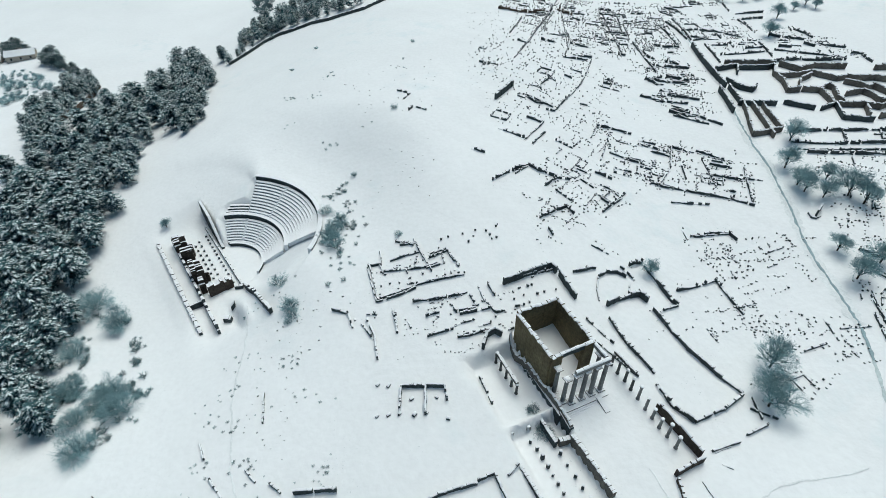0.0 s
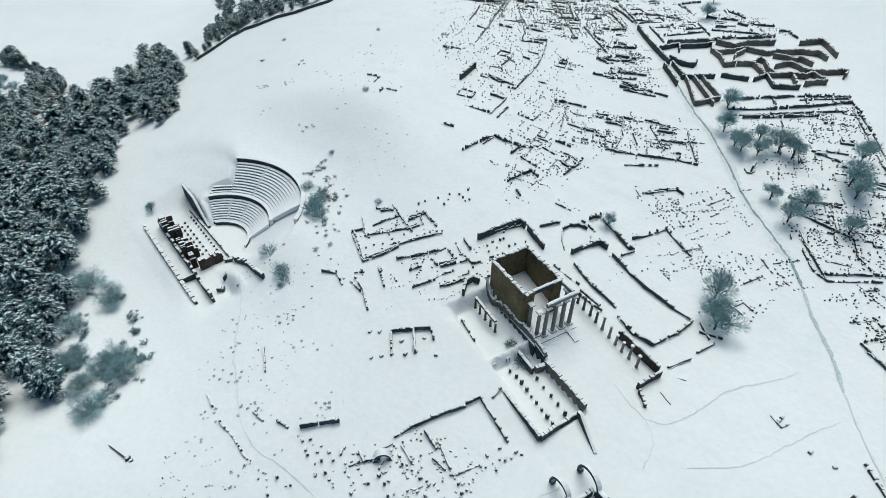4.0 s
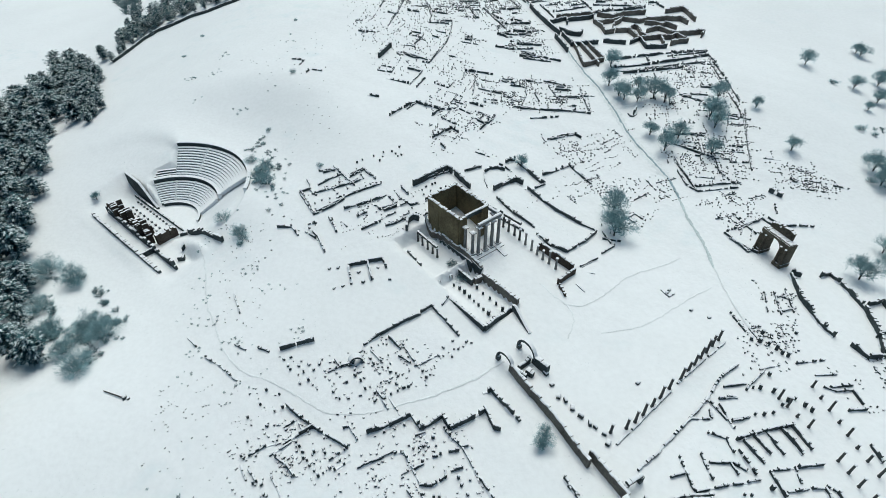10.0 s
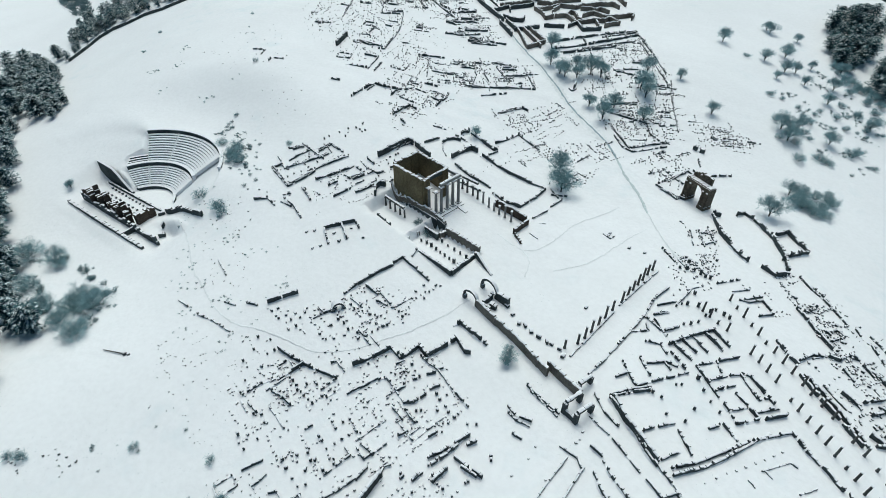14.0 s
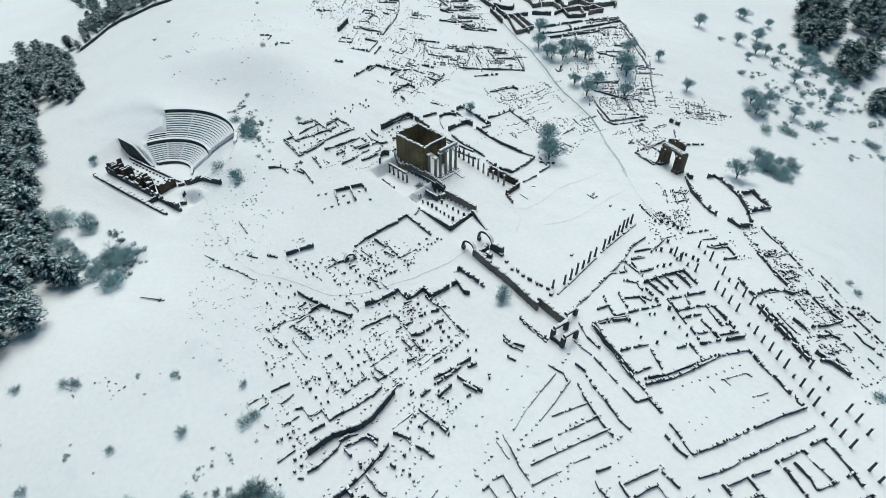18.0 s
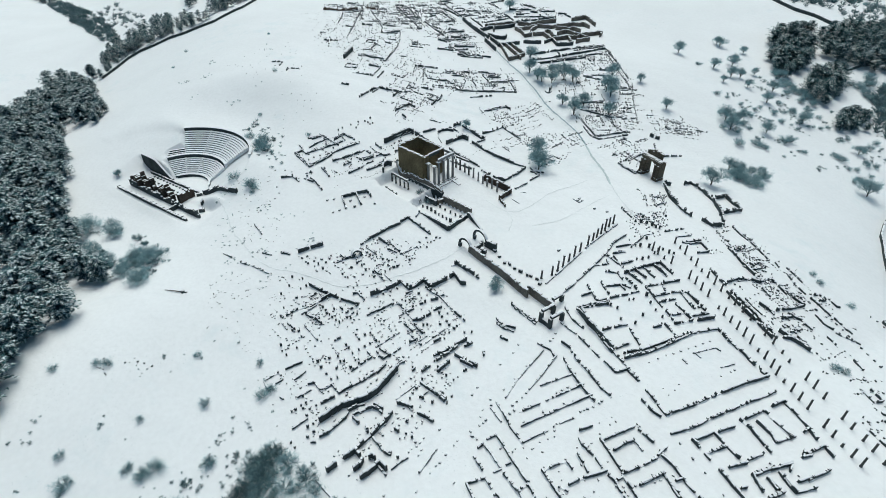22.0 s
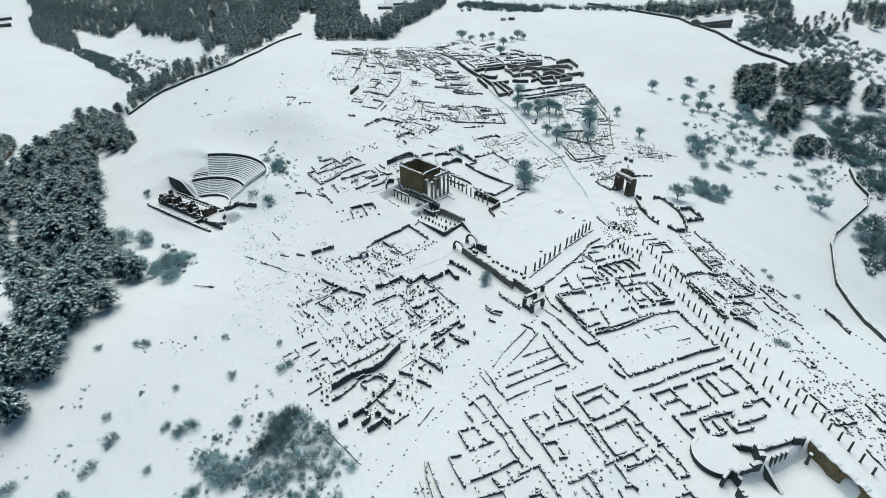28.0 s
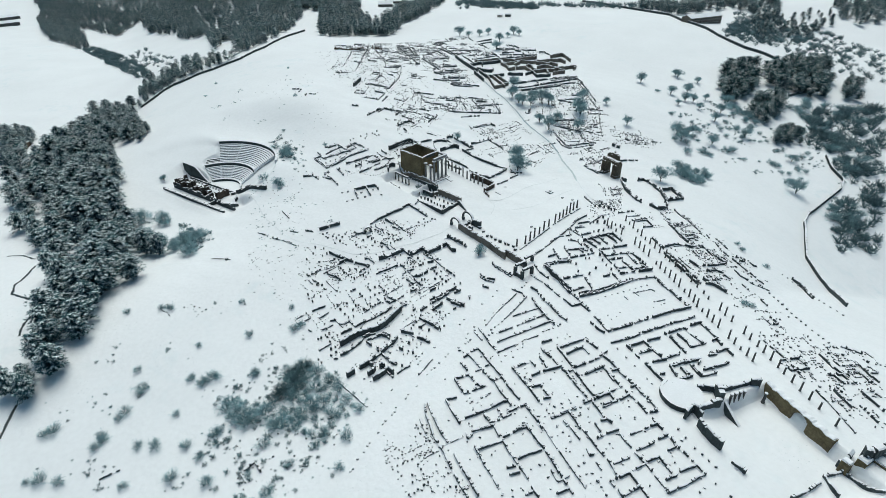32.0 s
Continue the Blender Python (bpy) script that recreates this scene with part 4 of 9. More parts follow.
ruin("bent_house", "ruined house of bent walls near the avenue", [
    (1.2, 0.7, 72.6, -20.6, 75.4, -21.5, 73.8, -29.5, 76.8, -29.9, 76.7, -33.9),
    (1.2, 0.7, 76.1, -21.2, 77.5, -23.1, 76.9, -28.6),
    (1.2, 0.7, 64.7, -26.7, 64.2, -29.0, 69.4, -30.1),
    (1.2, 0.7, 63.9, -30.2, 63.3, -32.6, 69.4, -33.8),
    (1.2, 0.7, 69.6, -30.5, 69.4, -33.8),
    (1.5, 0.7, 70.0, -32.0, 76.7, -33.4),
    (1.6, 0.7, 70.9, -34.4, 76.9, -35.6),
    (1.2, 0.7, 56.1, -30.7, 58.9, -31.2),
    (1.2, 0.7, 60.3, -31.1, 60.0, -36.2),
])
ruin("north_rooms", "scant wall stubs of lost rooms", [
    (0.9, 0.6, 68.3, 5.3, 73.0, 4.1),
    (0.9, 0.6, 67.2, -0.8, 71.4, -1.5),
    (0.9, 0.6, 71.7, 7.9, 77.9, 6.9),
    (0.9, 0.6, 65.3, 6.6, 66.1, -0.6),
    (0.9, 0.6, 85.3, 8.8, 76.8, 5.6),
])
ruin("road_rubble_wall", "curved low rubble wall along the lane", [
    (1, 0.9, 38.6, -4.5, 44.5, -2.7, 51.4, 0.2, 57.8, 2.8, 65.8, 6.4, 72.7, 10.7, 80.1, 12.8),
    (1, 0.9, 57.8, 2.8, 62.9, 1.1, 64.0, 3.3),
])
ruin("lone_wall", "lone broken wall in the snow", [
    (1.3, 0.8, 22.0, -0.2, 23.1, -4.6, 25.2, -11.4),
    (1.3, 0.8, 14.5, -3.4, 15.0, -6.5, 17.8, -10.3),
])
ruin("arch_yard", "low stone yard beside the arch with corner steps", [
    (1.1, 0.7, 116.0, 62.7, 116.1, 59.4, 116.8, 51.7, 122.3, 52.8),
    (1.1, 0.7, 117.2, 63.0, 132.1, 64.1),
    (1.1, 0.7, 143.8, 69.9, 141.0, 65.5),
    (1.1, 0.7, 136.3, 64.6, 137.8, 58.6),
    (1.1, 0.7, 138.1, 59.0, 149.0, 56.0),
    (1.1, 0.7, 148.6, 77.8, 151.5, 75.3),
])
ruin("arch_terrace", "low walled terrace beside the arch with fallen slabs", [
    (1.2, 0.6, 115.3, 60.2, 117.1, 55.1, 119.4, 50.0),
    (0.9, 0.6, 121.7, 62.3, 133.7, 65.0, 135.4, 58.3),
    (0.5, 0.5, 120.7, 59.9, 125.2, 64.0),
    (0.5, 0.5, 122.0, 56.6, 126.3, 60.7, 127.4, 58.4),
])
ruin("slab_monument", "thick dark slab of masonry standing behind the arch", [
    (2.0, 1.8, 147.1, 77.1, 149.4, 72.6),
])
ruin("track_monument", "stump of a small round monument beside the track", [
    (0.7, 0.5, 124.9, 142.4, 124.8, 140.1, 126.1, 139.4, 127.9, 140.0),
    (2.4, 0.8, 126.5, 140.6, 129.5, 143.4),
])
ruin("strip_wall", "boundary wall of the ruined quarter", [
    (1.2, 0.7, 189.5, 169.2, 183.0, 150.8, 175.3, 131.5),
    (1.2, 0.7, 190.5, 168.2, 194.3, 181.4, 172.6, 183.6),
])
ruin("strip_plots", "plots marked by low stone walls", [
    (0.9, 0.6, 122.3, 100.3, 120.2, 90.5, 121.7, 85.9, 137.6, 82.5),
    (0.9, 0.6, 132.6, 121.4, 146.5, 115.9),
    (0.9, 0.6, 160.7, 124.9, 170.2, 121.3),
    (0.9, 0.6, 173.1, 124.9, 159.1, 105.0, 149.1, 89.3),
    (0.9, 0.6, 137.1, 85.6, 137.2, 96.2),
])
ruin("west_basin", "long walled basin beside the temple", [
    (1.3, 0.8, 43.8, 99.4, 47.0, 90.9, 51.6, 82.5),
    (1.6, 0.9, 57.8, 102.9, 63.4, 90.4, 69.3, 81.1, 72.8, 76.6),
    (1.7, 0.9, 51.0, 79.4, 53.6, 72.9, 57.4, 69.1),
    (1.3, 0.8, 57.4, 69.1, 66.2, 72.2, 72.8, 76.2),
])
ruin("round_court", "small round court of thin curved walls with a dark corner", [
    (0.7, 0.5, 42.6, 105.4, 42.8, 109.6, 44.3, 114.1),
    (1.5, 0.7, 44.3, 114.1, 47.2, 116.1, 50.9, 116.2, 53.1, 114.5),
    (0.8, 0.5, 53.7, 112.4, 52.2, 108.4),
    (2.3, 0.9, 44.3, 103.8, 47.9, 105.7),
    (1.6, 0.8, 47.9, 105.7, 52.2, 107.2),
    (2.4, 1.0, 52.2, 107.2, 55.1, 108.1, 57.1, 105.6),
    (1.4, 0.7, 52.5, 118.7, 55.5, 113.6),
    (2.0, 0.9, 55.4, 119.3, 60.0, 120.7, 62.3, 113.5, 64.7, 106.0, 66.1, 104.8),
    (1.0, 0.7, 60.0, 102.5, 66.1, 104.8),
])
ruin("temple_lane_walls", "pair of low walls in the lane beside the temple", [
    (1.0, 0.6, 37.3, 99.3, 43.1, 91.4),
    (1.0, 0.6, 38.7, 91.7, 47.0, 81.5),
])
ruin("east_court", "walled court with broken corner", [
    (1.4, 0.8, 67.6, 110.4, 71.1, 111.0, 81.9, 114.9, 83.3, 107.4, 84.9, 102.1),
    (1.3, 0.7, 82.1, 133.9, 94.8, 135.4),
    (1.3, 0.7, 94.8, 135.4, 96.2, 132.2),
])
ruin("basin_rooms", "low stone rooms under snow", [
    (0.9, 0.6, 74.9, 75.6, 74.6, 69.4),
    (0.9, 0.6, 68.7, 65.3, 75.3, 67.9),
    (0.9, 0.6, 58.7, 61.7, 66.2, 63.7),
    (0.9, 0.6, 73.0, 72.4, 78.7, 69.3),
])
hall = thing("pillar_hall", "sunken hall between stone walls with two rows of pillars", "ruin", (20, 58, 1.2), "ruined buildings")
for h, t, p, q, mats, lb in ((3.8, 1.0, (26.6, 66.8), (32.6, 52.4), (MASONRY, SNOW), "tall brown retaining wall of the hall"), (2.2, 0.9, (30.2, 51.4), (24.8, 48.8), (STONE, SNOW), "end wall of the hall"), (2.6, 0.9, (24.8, 48.8), (19.4, 46.0), (STONE, SNOW), "end wall of the hall"), (2.3, 0.8, (13.2, 60.2), (19.2, 46.0), (STONE, SNOW), "side wall of the hall on the bank"), (2.4, 0.9, (19.9, 72.8), (22.6, 65.6), (STONE, SNOW), "inner wall stub of the hall"), (2.6, 1.2, (23.4, 66.2), (26.6, 67.0), (MASONRY, SNOW), "short brown end wall")):
    lu = Lump()
    wall_run(lu, p, q, h + 1.0, t, 0.05, 0, min(ground(*p), ground(*q)) - 1.0 if t < 1 else 0.3, 0.22, 0.9)
    part("wall", lu, mats, hall, lb)
lu = Lump()
prev = None
for i in range(9):
    a = radians(200 - 190 * i / 8)
    row = lu.ring([(14.7 + r * math.cos(a), 69.6 + r * 1.25 * math.sin(a), z) for r, z in ((2.7, 0.5), (2.7, 3.4), (2.5, 3.65), (1.9, 3.6), (1.8, 3.3), (1.8, 0.5))])
    if prev:
        for k in range(5):
            lu.f.append((prev[k], row[k], row[k + 1], prev[k + 1]))
            lu.m.append(1 if 1 <= k <= 3 else 0)
    prev = row
part("niche", lu, (MASONRY, SNOW), hall, "curved brown niche at the head of the hall")
lu = Lump()
prev = None
for i in range(8):
    q = i / 7
    x, y = 30.4 + 1.2 * q, 51.2 - 10.2 * q
    row = lu.ring([(x + o, y + 0.1 * o, z) for o, z in ((-0.45, 0), (-0.45, ground(x, y) + 2.6 * (1 - q) + 0.3), (0, ground(x, y) + 2.6 * (1 - q) + 0.55), (0.45, ground(x, y) + 2.6 * (1 - q) + 0.3), (0.45, 0))])
    if prev:
        for k in range(4):
            lu.f.append((prev[k], row[k], row[k + 1], prev[k + 1]))
            lu.m.append(1 if 1 <= k <= 2 else 0)
    else:
        lu.f.append(tuple(row))
        lu.m.append(0)
    prev = row
part("sloping_wall", lu, (STONE, SNOW), hall, "sloping flank wall running down from the hall")
ruin("west_portico", "portico wall beside the pillar hall", [
    (1.4, 0.7, 3.1, 57.5, 7.0, 58.7, 9.6, 52.1, 11.7, 46.6),
    (1.4, 0.7, 12.8, 60.6, 10.1, 58.2),
])
ruin("temple_court_wall", "tall brown court wall under the temple's west side", [
    (2.4, 1, 15.2, 93.5, 19.0, 85.5, 22.4, 78.0, 24.6, 73.0, 26.5, 68.2),
], mats=(MASONRY, SNOW))
ruin("portico_apse", "dark curved wall at the head of the west portico", [
    (2.4, 0.9, 7.6, 90.6, 8.8, 94.2, 11.4, 95.6, 13.0, 94.4),
])
ruin("side_portico_wall", "tall broken dark wall behind standing columns", [
    (3.2, 1.0, 48.9, 73.0, 52.2, 66.8, 55.2, 60.4),
    (2.3, 0.9, 55.5, 59.6, 47.9, 56.6),
    (1.5, 0.8, 48.1, 56.2, 47.8, 50.9),
], mats=(RUBBLE, SNOW))
ruin("south_stair", "thin stair edge in the snow", [
    (0.3, 0.4, 53.7, 54.9, 54.7, 51.0),
    (0.3, 0.4, 63.7, 62.8, 59.3, 61.4),
    (0.3, 0.4, 59.7, 58.5, 62.0, 57.4),
])
ruin("small_monument", "small square monument base with a stump", [
    (0.5, 0.5, 78.2, 44.9, 78.6, 41.3, 81.1, 42.0),
])
ruin("little_shrine", "small roofless shrine of two rooms", [
    (1.6, 0.7, -14.0, 81.7, -3.2, 80.7),
    (1.6, 0.7, -14.0, 81.7, -14.7, 74.3),
    (1.6, 0.7, -8.0, 80.9, -8.2, 73.9),
    (1.6, 0.7, -3.2, 80.7, -2.7, 77.2),
])
ruin("court_wall", "courtyard wall with stubs", [
    (1.5, 0.8, -15.5, 51.9, -10.3, 53.8, -3.9, 55.6, 3.0, 56.9),
    (1.5, 0.8, -8.0, 52.2, -5.4, 47.4),
])
ruin("lone_dark_wall", "lone dark wall capped with snow", [
    (1.8, 1, -38.6, 58.1, -33.7, 58.2, -28.7, 58.0),
])
ruin("dome_house", "ruins with a small surviving vault", [
    (1, 0.6, -26.7, 46.6, -22.9, 47.2, -19.1, 47.2),
    (1, 0.6, -24.1, 49.9, -22.9, 46.7),
    (1, 0.6, -11.7, 45.0, -13.9, 49.6),
    (1, 0.6, -6.8, 45.3, -4.0, 42.2),
])
ruin("pavilion_rooms", "low snowy rooms beside the gateway", [
    (1.5, 0.9, 55.5, -126.6, 61.6, -128.1, 62.5, -137.5),
    (1.5, 0.9, 55.5, -126.6, 53.4, -132.4),
    (1.5, 0.9, 39.1, -128.4, 53.4, -127.5),
])
ruin("hedge_wall", "broken line of stones on the slope", [
    (0.7, 0.5, -54.2, -29.7, -51.2, -38.1, -48.7, -45.2),
    (0.7, 0.5, -130.7, -29.8, -124.7, -29.4),
])
ruin("hill_terraces", "low terraces of broken house walls on the hill", [
    (1.2, 0.6, 98.4, 238.3, 107.1, 234.6, 116.4, 233.3),
    (1.2, 0.6, 103.9, 223.1, 116.5, 217.8),
    (1.2, 0.6, 101.4, 211.1, 109.5, 206.2, 118.0, 197.1),
    (1.2, 0.6, 100.4, 206.0, 113.0, 198.5),
    (1.2, 0.6, 105.2, 274.4, 105.8, 244.1),
    (1.2, 0.6, 102.7, 335.3, 97.1, 291.8),
    (1.2, 0.6, 97.9, 294.7, 95.2, 264.5),
])
ruin("ridge_house", "ruined house of small rooms on the ridge", [
    (1.1, 0.6, 65.1, 197.0, 70.2, 194.9, 77.8, 191.2),
    (1.1, 0.6, 65.1, 197.0, 60.1, 186.7),
    (1.1, 0.6, 68.9, 192.0, 64.8, 182.3, 60.1, 171.9),
    (1.1, 0.6, 65.3, 177.4, 71.1, 173.9, 77.0, 171.3),
    (1.1, 0.6, 91.7, 183.4, 99.4, 179.5),
    (1.1, 0.6, 100.6, 180.7, 109.2, 174.0),
    (1.1, 0.6, 91.7, 183.4, 86.7, 170.1, 79.1, 159.8),
    (1.1, 0.6, 91.6, 172.5, 90.5, 163.5),
    (1.1, 0.6, 101.0, 175.8, 100.2, 159.0),
    (1.1, 0.6, 102.6, 172.2, 110.1, 169.2),
    (1.1, 0.6, 75.8, 160.5, 88.2, 157.1, 102.9, 152.2, 109.2, 148.0),
    (1.1, 0.6, 114.2, 168.7, 109.4, 150.0),
    (1.1, 0.6, 102.7, 165.3, 110.6, 162.0),
])
ruin("gable_ruin", "ruin with a pointed wall line on the slope", [
    (1.4, 0.7, 17.3, 155.8, 23.9, 160.2, 31.4, 165.2, 34.4, 162.2, 40.7, 159.3),
    (1.4, 0.7, 35.6, 153.9, 40.6, 158.6, 45.3, 158.2),
    (1.4, 0.7, 30.7, 137.5, 40.9, 143.8, 42.7, 140.3),
    (1.4, 0.7, 32.5, 133.3, 33.7, 130.1),
    (1.4, 0.7, 53.1, 142.5, 64.4, 153.8),
    (1.4, 0.7, 55.9, 164.2, 61.5, 161.1),
])
ruin("slope_walls", "short broken walls on the snowy slope", [
    (1.1, 0.6, 23.3, 188.1, 32.8, 182.4),
    (1.1, 0.6, 39.1, 215.9, 49.0, 207.8),
    (1.1, 0.6, 32.6, 181.1, 42.6, 194.8),
    (1.1, 0.6, 35.2, 178.9, 42.0, 187.8),
    (1.1, 0.6, 11.7, 174.0, 16.3, 171.3),
    (1.1, 0.6, 80.2, 150.7, 93.7, 149.7),
])
ruin("north_street_walls", "long wall lines of the upper town", [
    (1, 0.6, 49.0, 271.1, 79.9, 347.4),
    (1, 0.6, 72.2, 322.0, 58.9, 287.7),
    (1, 0.6, 76.9, 323.2, 68.3, 265.5),
])
ruin("road_side_house", "ruined plots beside the road", [
    (1, 0.6, 80.9, 134.0, 88.1, 135.7, 95.9, 135.6),
    (1, 0.6, 176.3, 269.4, 207.1, 257.6),
])
ruin("quarter_walls", "crossing wall lines of a ruined quarter", [
    (1.1, 0.6, 152.9, 156.0, 146.4, 140.2),
    (1.1, 0.6, 153.8, 146.3, 159.6, 137.0),
    (1.1, 0.6, 126.0, 107.8, 121.4, 86.3),
    (1.1, 0.6, 132.4, 123.0, 137.0, 120.2),
])
ruin("lower_insula", "ruined block with a pale stone outline", [
    (0.9, 0.6, -24.2, 125.9, -21.0, 110.6, -9.5, 113.6, 4.5, 115.2),
    (0.9, 0.6, -16.1, 133.8, -10.3, 129.9),
    (0.9, 0.6, -14.5, 132.1, -9.3, 130.6),
    (0.9, 0.6, -5.3, 124.9, -0.4, 125.9, 3.2, 118.8),
    (0.9, 0.6, -20.6, 121.3, -7.2, 119.9, -3.2, 120.8),
])
ruin("mid_walls", "dashes of wall on the slope below the ridge", [
    (1.2, 0.7, 15.6, 111.1, 24.4, 114.2, 33.0, 116.6),
    (1.2, 0.7, 37.0, 115.5, 44.4, 117.6),
    (1.2, 0.7, -34.5, 109.7, -29.8, 107.6, -27.9, 102.1),
    (1.2, 0.7, -24.0, 104.0, -21.6, 98.3, -20.5, 90.5),
    (1.2, 0.7, -15.8, 105.5, -15.3, 98.1),
    (1.2, 0.7, 6.1, 86.0, 8.6, 76.4),
    (1.2, 0.7, 2.2, 101.9, 10.8, 103.1),
    (1.2, 0.7, -10.9, 107.8, -3.6, 107.6),
])
stones_at("slope_posts", "row of small standing stones on the slope", 1, 1, ((-31.7, 114.2), (-29.2, 111.4), (-31.2, 108.3), (-27.5, 104.8), (-35.7, 117.1), (-37.5, 100.4), (-43.0, 95.6), (-37.5, 104.9), (-40.3, 111.3), (-39.9, 97.8)))
ruin("path_stones", "broken line of stones by the footpath", [
    (0.9, 0.6, -65.0, 73.8, -62.3, 68.9),
    (0.9, 0.6, -59.7, 63.9, -55.3, 58.6, -51.1, 52.2),
    (0.9, 0.6, -51.2, 64.8, -48.1, 61.6),
    (0.9, 0.6, -44.6, 61.1, -41.6, 58.6),
    (0.9, 0.6, -50.9, 86.1, -49.3, 76.9),
])
ruin("plaza_wall", "tall dark retaining wall of the square", [
    (3.4, 1.1, 21.3, 31.4, 23.7, 22.1, 25.9, 14.4, 27.2, 6.9, 28.4, -0.0),
    (3.4, 1.1, 30.0, 2.6, 31.3, -3.8, 32.5, -9.9),
], mats=(MASONRY, SNOW))
ruin("plaza_kerb", "stone kerb below the row of columns", [
    (0.6, 0.8, 37.4, 2.8, 47.2, 6.7, 58.1, 11.2),
    (0.6, 0.8, 61.2, 12.7, 82.2, 20.5),
])
columns_at("plaza_columns", "slender standing column of the square", 5.4, 0.36, ((81.2, 21.9), (78.2, 20.7), (75.1, 19.2), (72.3, 18.0), (69.3, 16.6), (66.4, 15.3), (62.8, 13.6), (58.4, 12.2), (54.6, 10.5), (51.3, 9.1), (47.8, 7.7), (44.9, 6.7), (42.0, 5.9), (37.8, 6.2)))
stones_at("plaza_parapet", "stubby parapet stone along the square's edge", 2, 1.9, ((30.2, 27.2), (30.2, 23.5), (30.3, 19.7), (31.5, 18.1), (32.1, 15.4), (32.9, 12.5), (34.1, 9.9), (34.9, 8.6), (36.0, 6.2), (35.6, 3.7)))
stones_at("north_room_posts", "slim standing stone of a lost colonnade", 5, 1.2, ((76.7, 5.3), (78.7, 5.3), (80.3, 4.6), (78.2, -2.4), (82.0, -1.2), (84.3, -0.6), (86.4, -0.8), (87.3, -3.1), (87.8, -4.8), (75.7, -2.1), (73.7, -1.3), (82.8, 2.7), (85.7, 7.4)))
stones_at("house_posts", "slim standing stone in the ruined house", 5, 1.1, ((49.3, -23.2), (57.5, -17.2), (64.1, -18.0), (62.8, -21.5), (62.1, -24.9), (61.9, -28.3), (52.2, -26.8), (56.7, -25.0), (51.5, -18.7), (58.8, -17.8), (50.4, -16.5)))
columns_at("side_portico_columns", "slender column carrying a snowy beam beside the temple", 5.2, 0.38, ((40.8, 85.2), (41.8, 82.8), (43.1, 80.6), (44.0, 78.2)))
columns_at("temple_side_columns", "slender column in the row beside the temple", 5.0, 0.38, ((45.1, 75.7), (46.2, 73.0), (47.2, 70.6), (48.1, 68.1), (49.3, 65.8), (50.4, 63.0)))
columns_at("west_portico_columns", "slim portico column west of the temple", 3.8, 0.34, ((11.2, 89.7), (12.1, 87.2), (13.2, 84.6), (14.2, 82.0), (15.1, 79.6)))
stones_at("hall_pillars", "square stone pillar of the sunken hall", 5, 1.3, ((16.9, 67.2), (18.1, 65.1), (19.0, 63.0), (19.9, 60.8), (20.6, 58.7), (21.4, 56.6), (22.2, 54.4), (23.0, 52.3), (23.8, 50.2), (23.5, 63.9), (24.5, 61.0), (25.7, 58.2), (26.7, 55.4), (27.7, 52.5)))
bushes_at_hall = ((17.6, 74.2), (18.9, 74.6), (20.0, 70.4), (20.9, 69.0))
stones_at("plaza_stones", "dark stone lying on the snowy square", 1, 1.5, ((80.5, 44.0), (79.2, 43.2), (81.5, 34.4), (84.6, 30.1), (51.8, 16.4)))
stones_at("court_stones", "stump in the ruined court", 2, 1.2, ((9.4, 45.5), (10.2, 42.7), (13.1, 44.1), (11.7, 42.9), (14.3, 43.3), (7.7, 40.9), (6.1, 44.2), (4.1, 42.1)))
stones_at("dome_stones", "small standing stone among the ruins", 2, 1.1, ((-37.9, 54.7), (-35.9, 54.7), (-37.0, 52.4), (-34.1, 51.2), (-31.3, 50.8), (-28.4, 50.3), (-34.4, 45.8), (-25.7, 38.6), (-22.6, 37.6), (-19.4, 37.3), (-16.4, 38.9), (-15.6, 34.9), (-13.4, 34.4), (-7.6, 35.7), (-5.7, 36.2), (-9.9, 41.4), (-11.7, 45.3), (-18.6, 44.0), (-17.4, 41.8), (-19.4, 45.1), (-8.3, 39.6), (-6.1, 49.1), (-2.8, 41.2)))
stones_at("shrine_stones", "cube of stone before the shrine", 1, 1.4, ((-20.2, 83.2), (-17.4, 82.6), (-20.1, 74.7), (-17.3, 74.7), (-14.5, 74.8), (-10.9, 74.2), (-7.9, 74.5), (-11.5, 78.3), (-5.3, 78.2), (-2.7, 72.6)))
ruin("west_terrace_wall", "long dry-stone terrace wall across the hillside", [
    (1.9, 1.0, -121.0, 330.2, -111.9, 339.5, -102.9, 350.5, -93.6, 354.7, -84.3, 352.8),
    (1.7, 1.0, -84.3, 352.8, -71.7, 351.9, -59.4, 345.5, -37.6, 342.9, -13.1, 360.2, 13.4, 400.7, 38.6, 434.6),
], course=1.3, jag=0.12)
ruin("north_road_wall", "long road wall of dark stone beyond the field", [
    (2.4, 1.2, 414.0, 471.8, 423.2, 437.9, 430.8, 404.8, 436.9, 372.8, 441.2, 341.6, 416.9, 301.3, 409.6, 259.3, 398.2, 232.6),
    (2.4, 1.2, 398.2, 232.6, 393.5, 213.0, 390.9, 194.0, 394.9, 177.5, 392.5, 154.8),
], course=1.3, jag=0.12)
ruin("east_valley_wall", "winding valley wall of dark stone topped with snow", [
    (2, 1.1, 292.4, 35.7, 282.5, 24.3, 280.1, 17.5, 278.5, 12.6, 268.9, 7.0, 244.7, 0.5, 222.1, -6.1, 210.6, -11.9, 206.1, -15.6),
], course=1.3, jag=0.12)
ruin("wood_lane_wall", "lane wall among the dark trees", [
    (2, 1.2, 341.6, 106.6, 355.1, 107.5, 367.4, 105.6),
], course=1.3, jag=0.12)
ruin("valley_wall_south", "winding valley wall running down the slope", [
    (2, 1.1, 206.5, -15.5, 186.6, -30.3, 176.6, -37.6, 167.1, -51.0, 162.0, -61.7, 153.7, -72.1),
], course=1.3, jag=0.12)
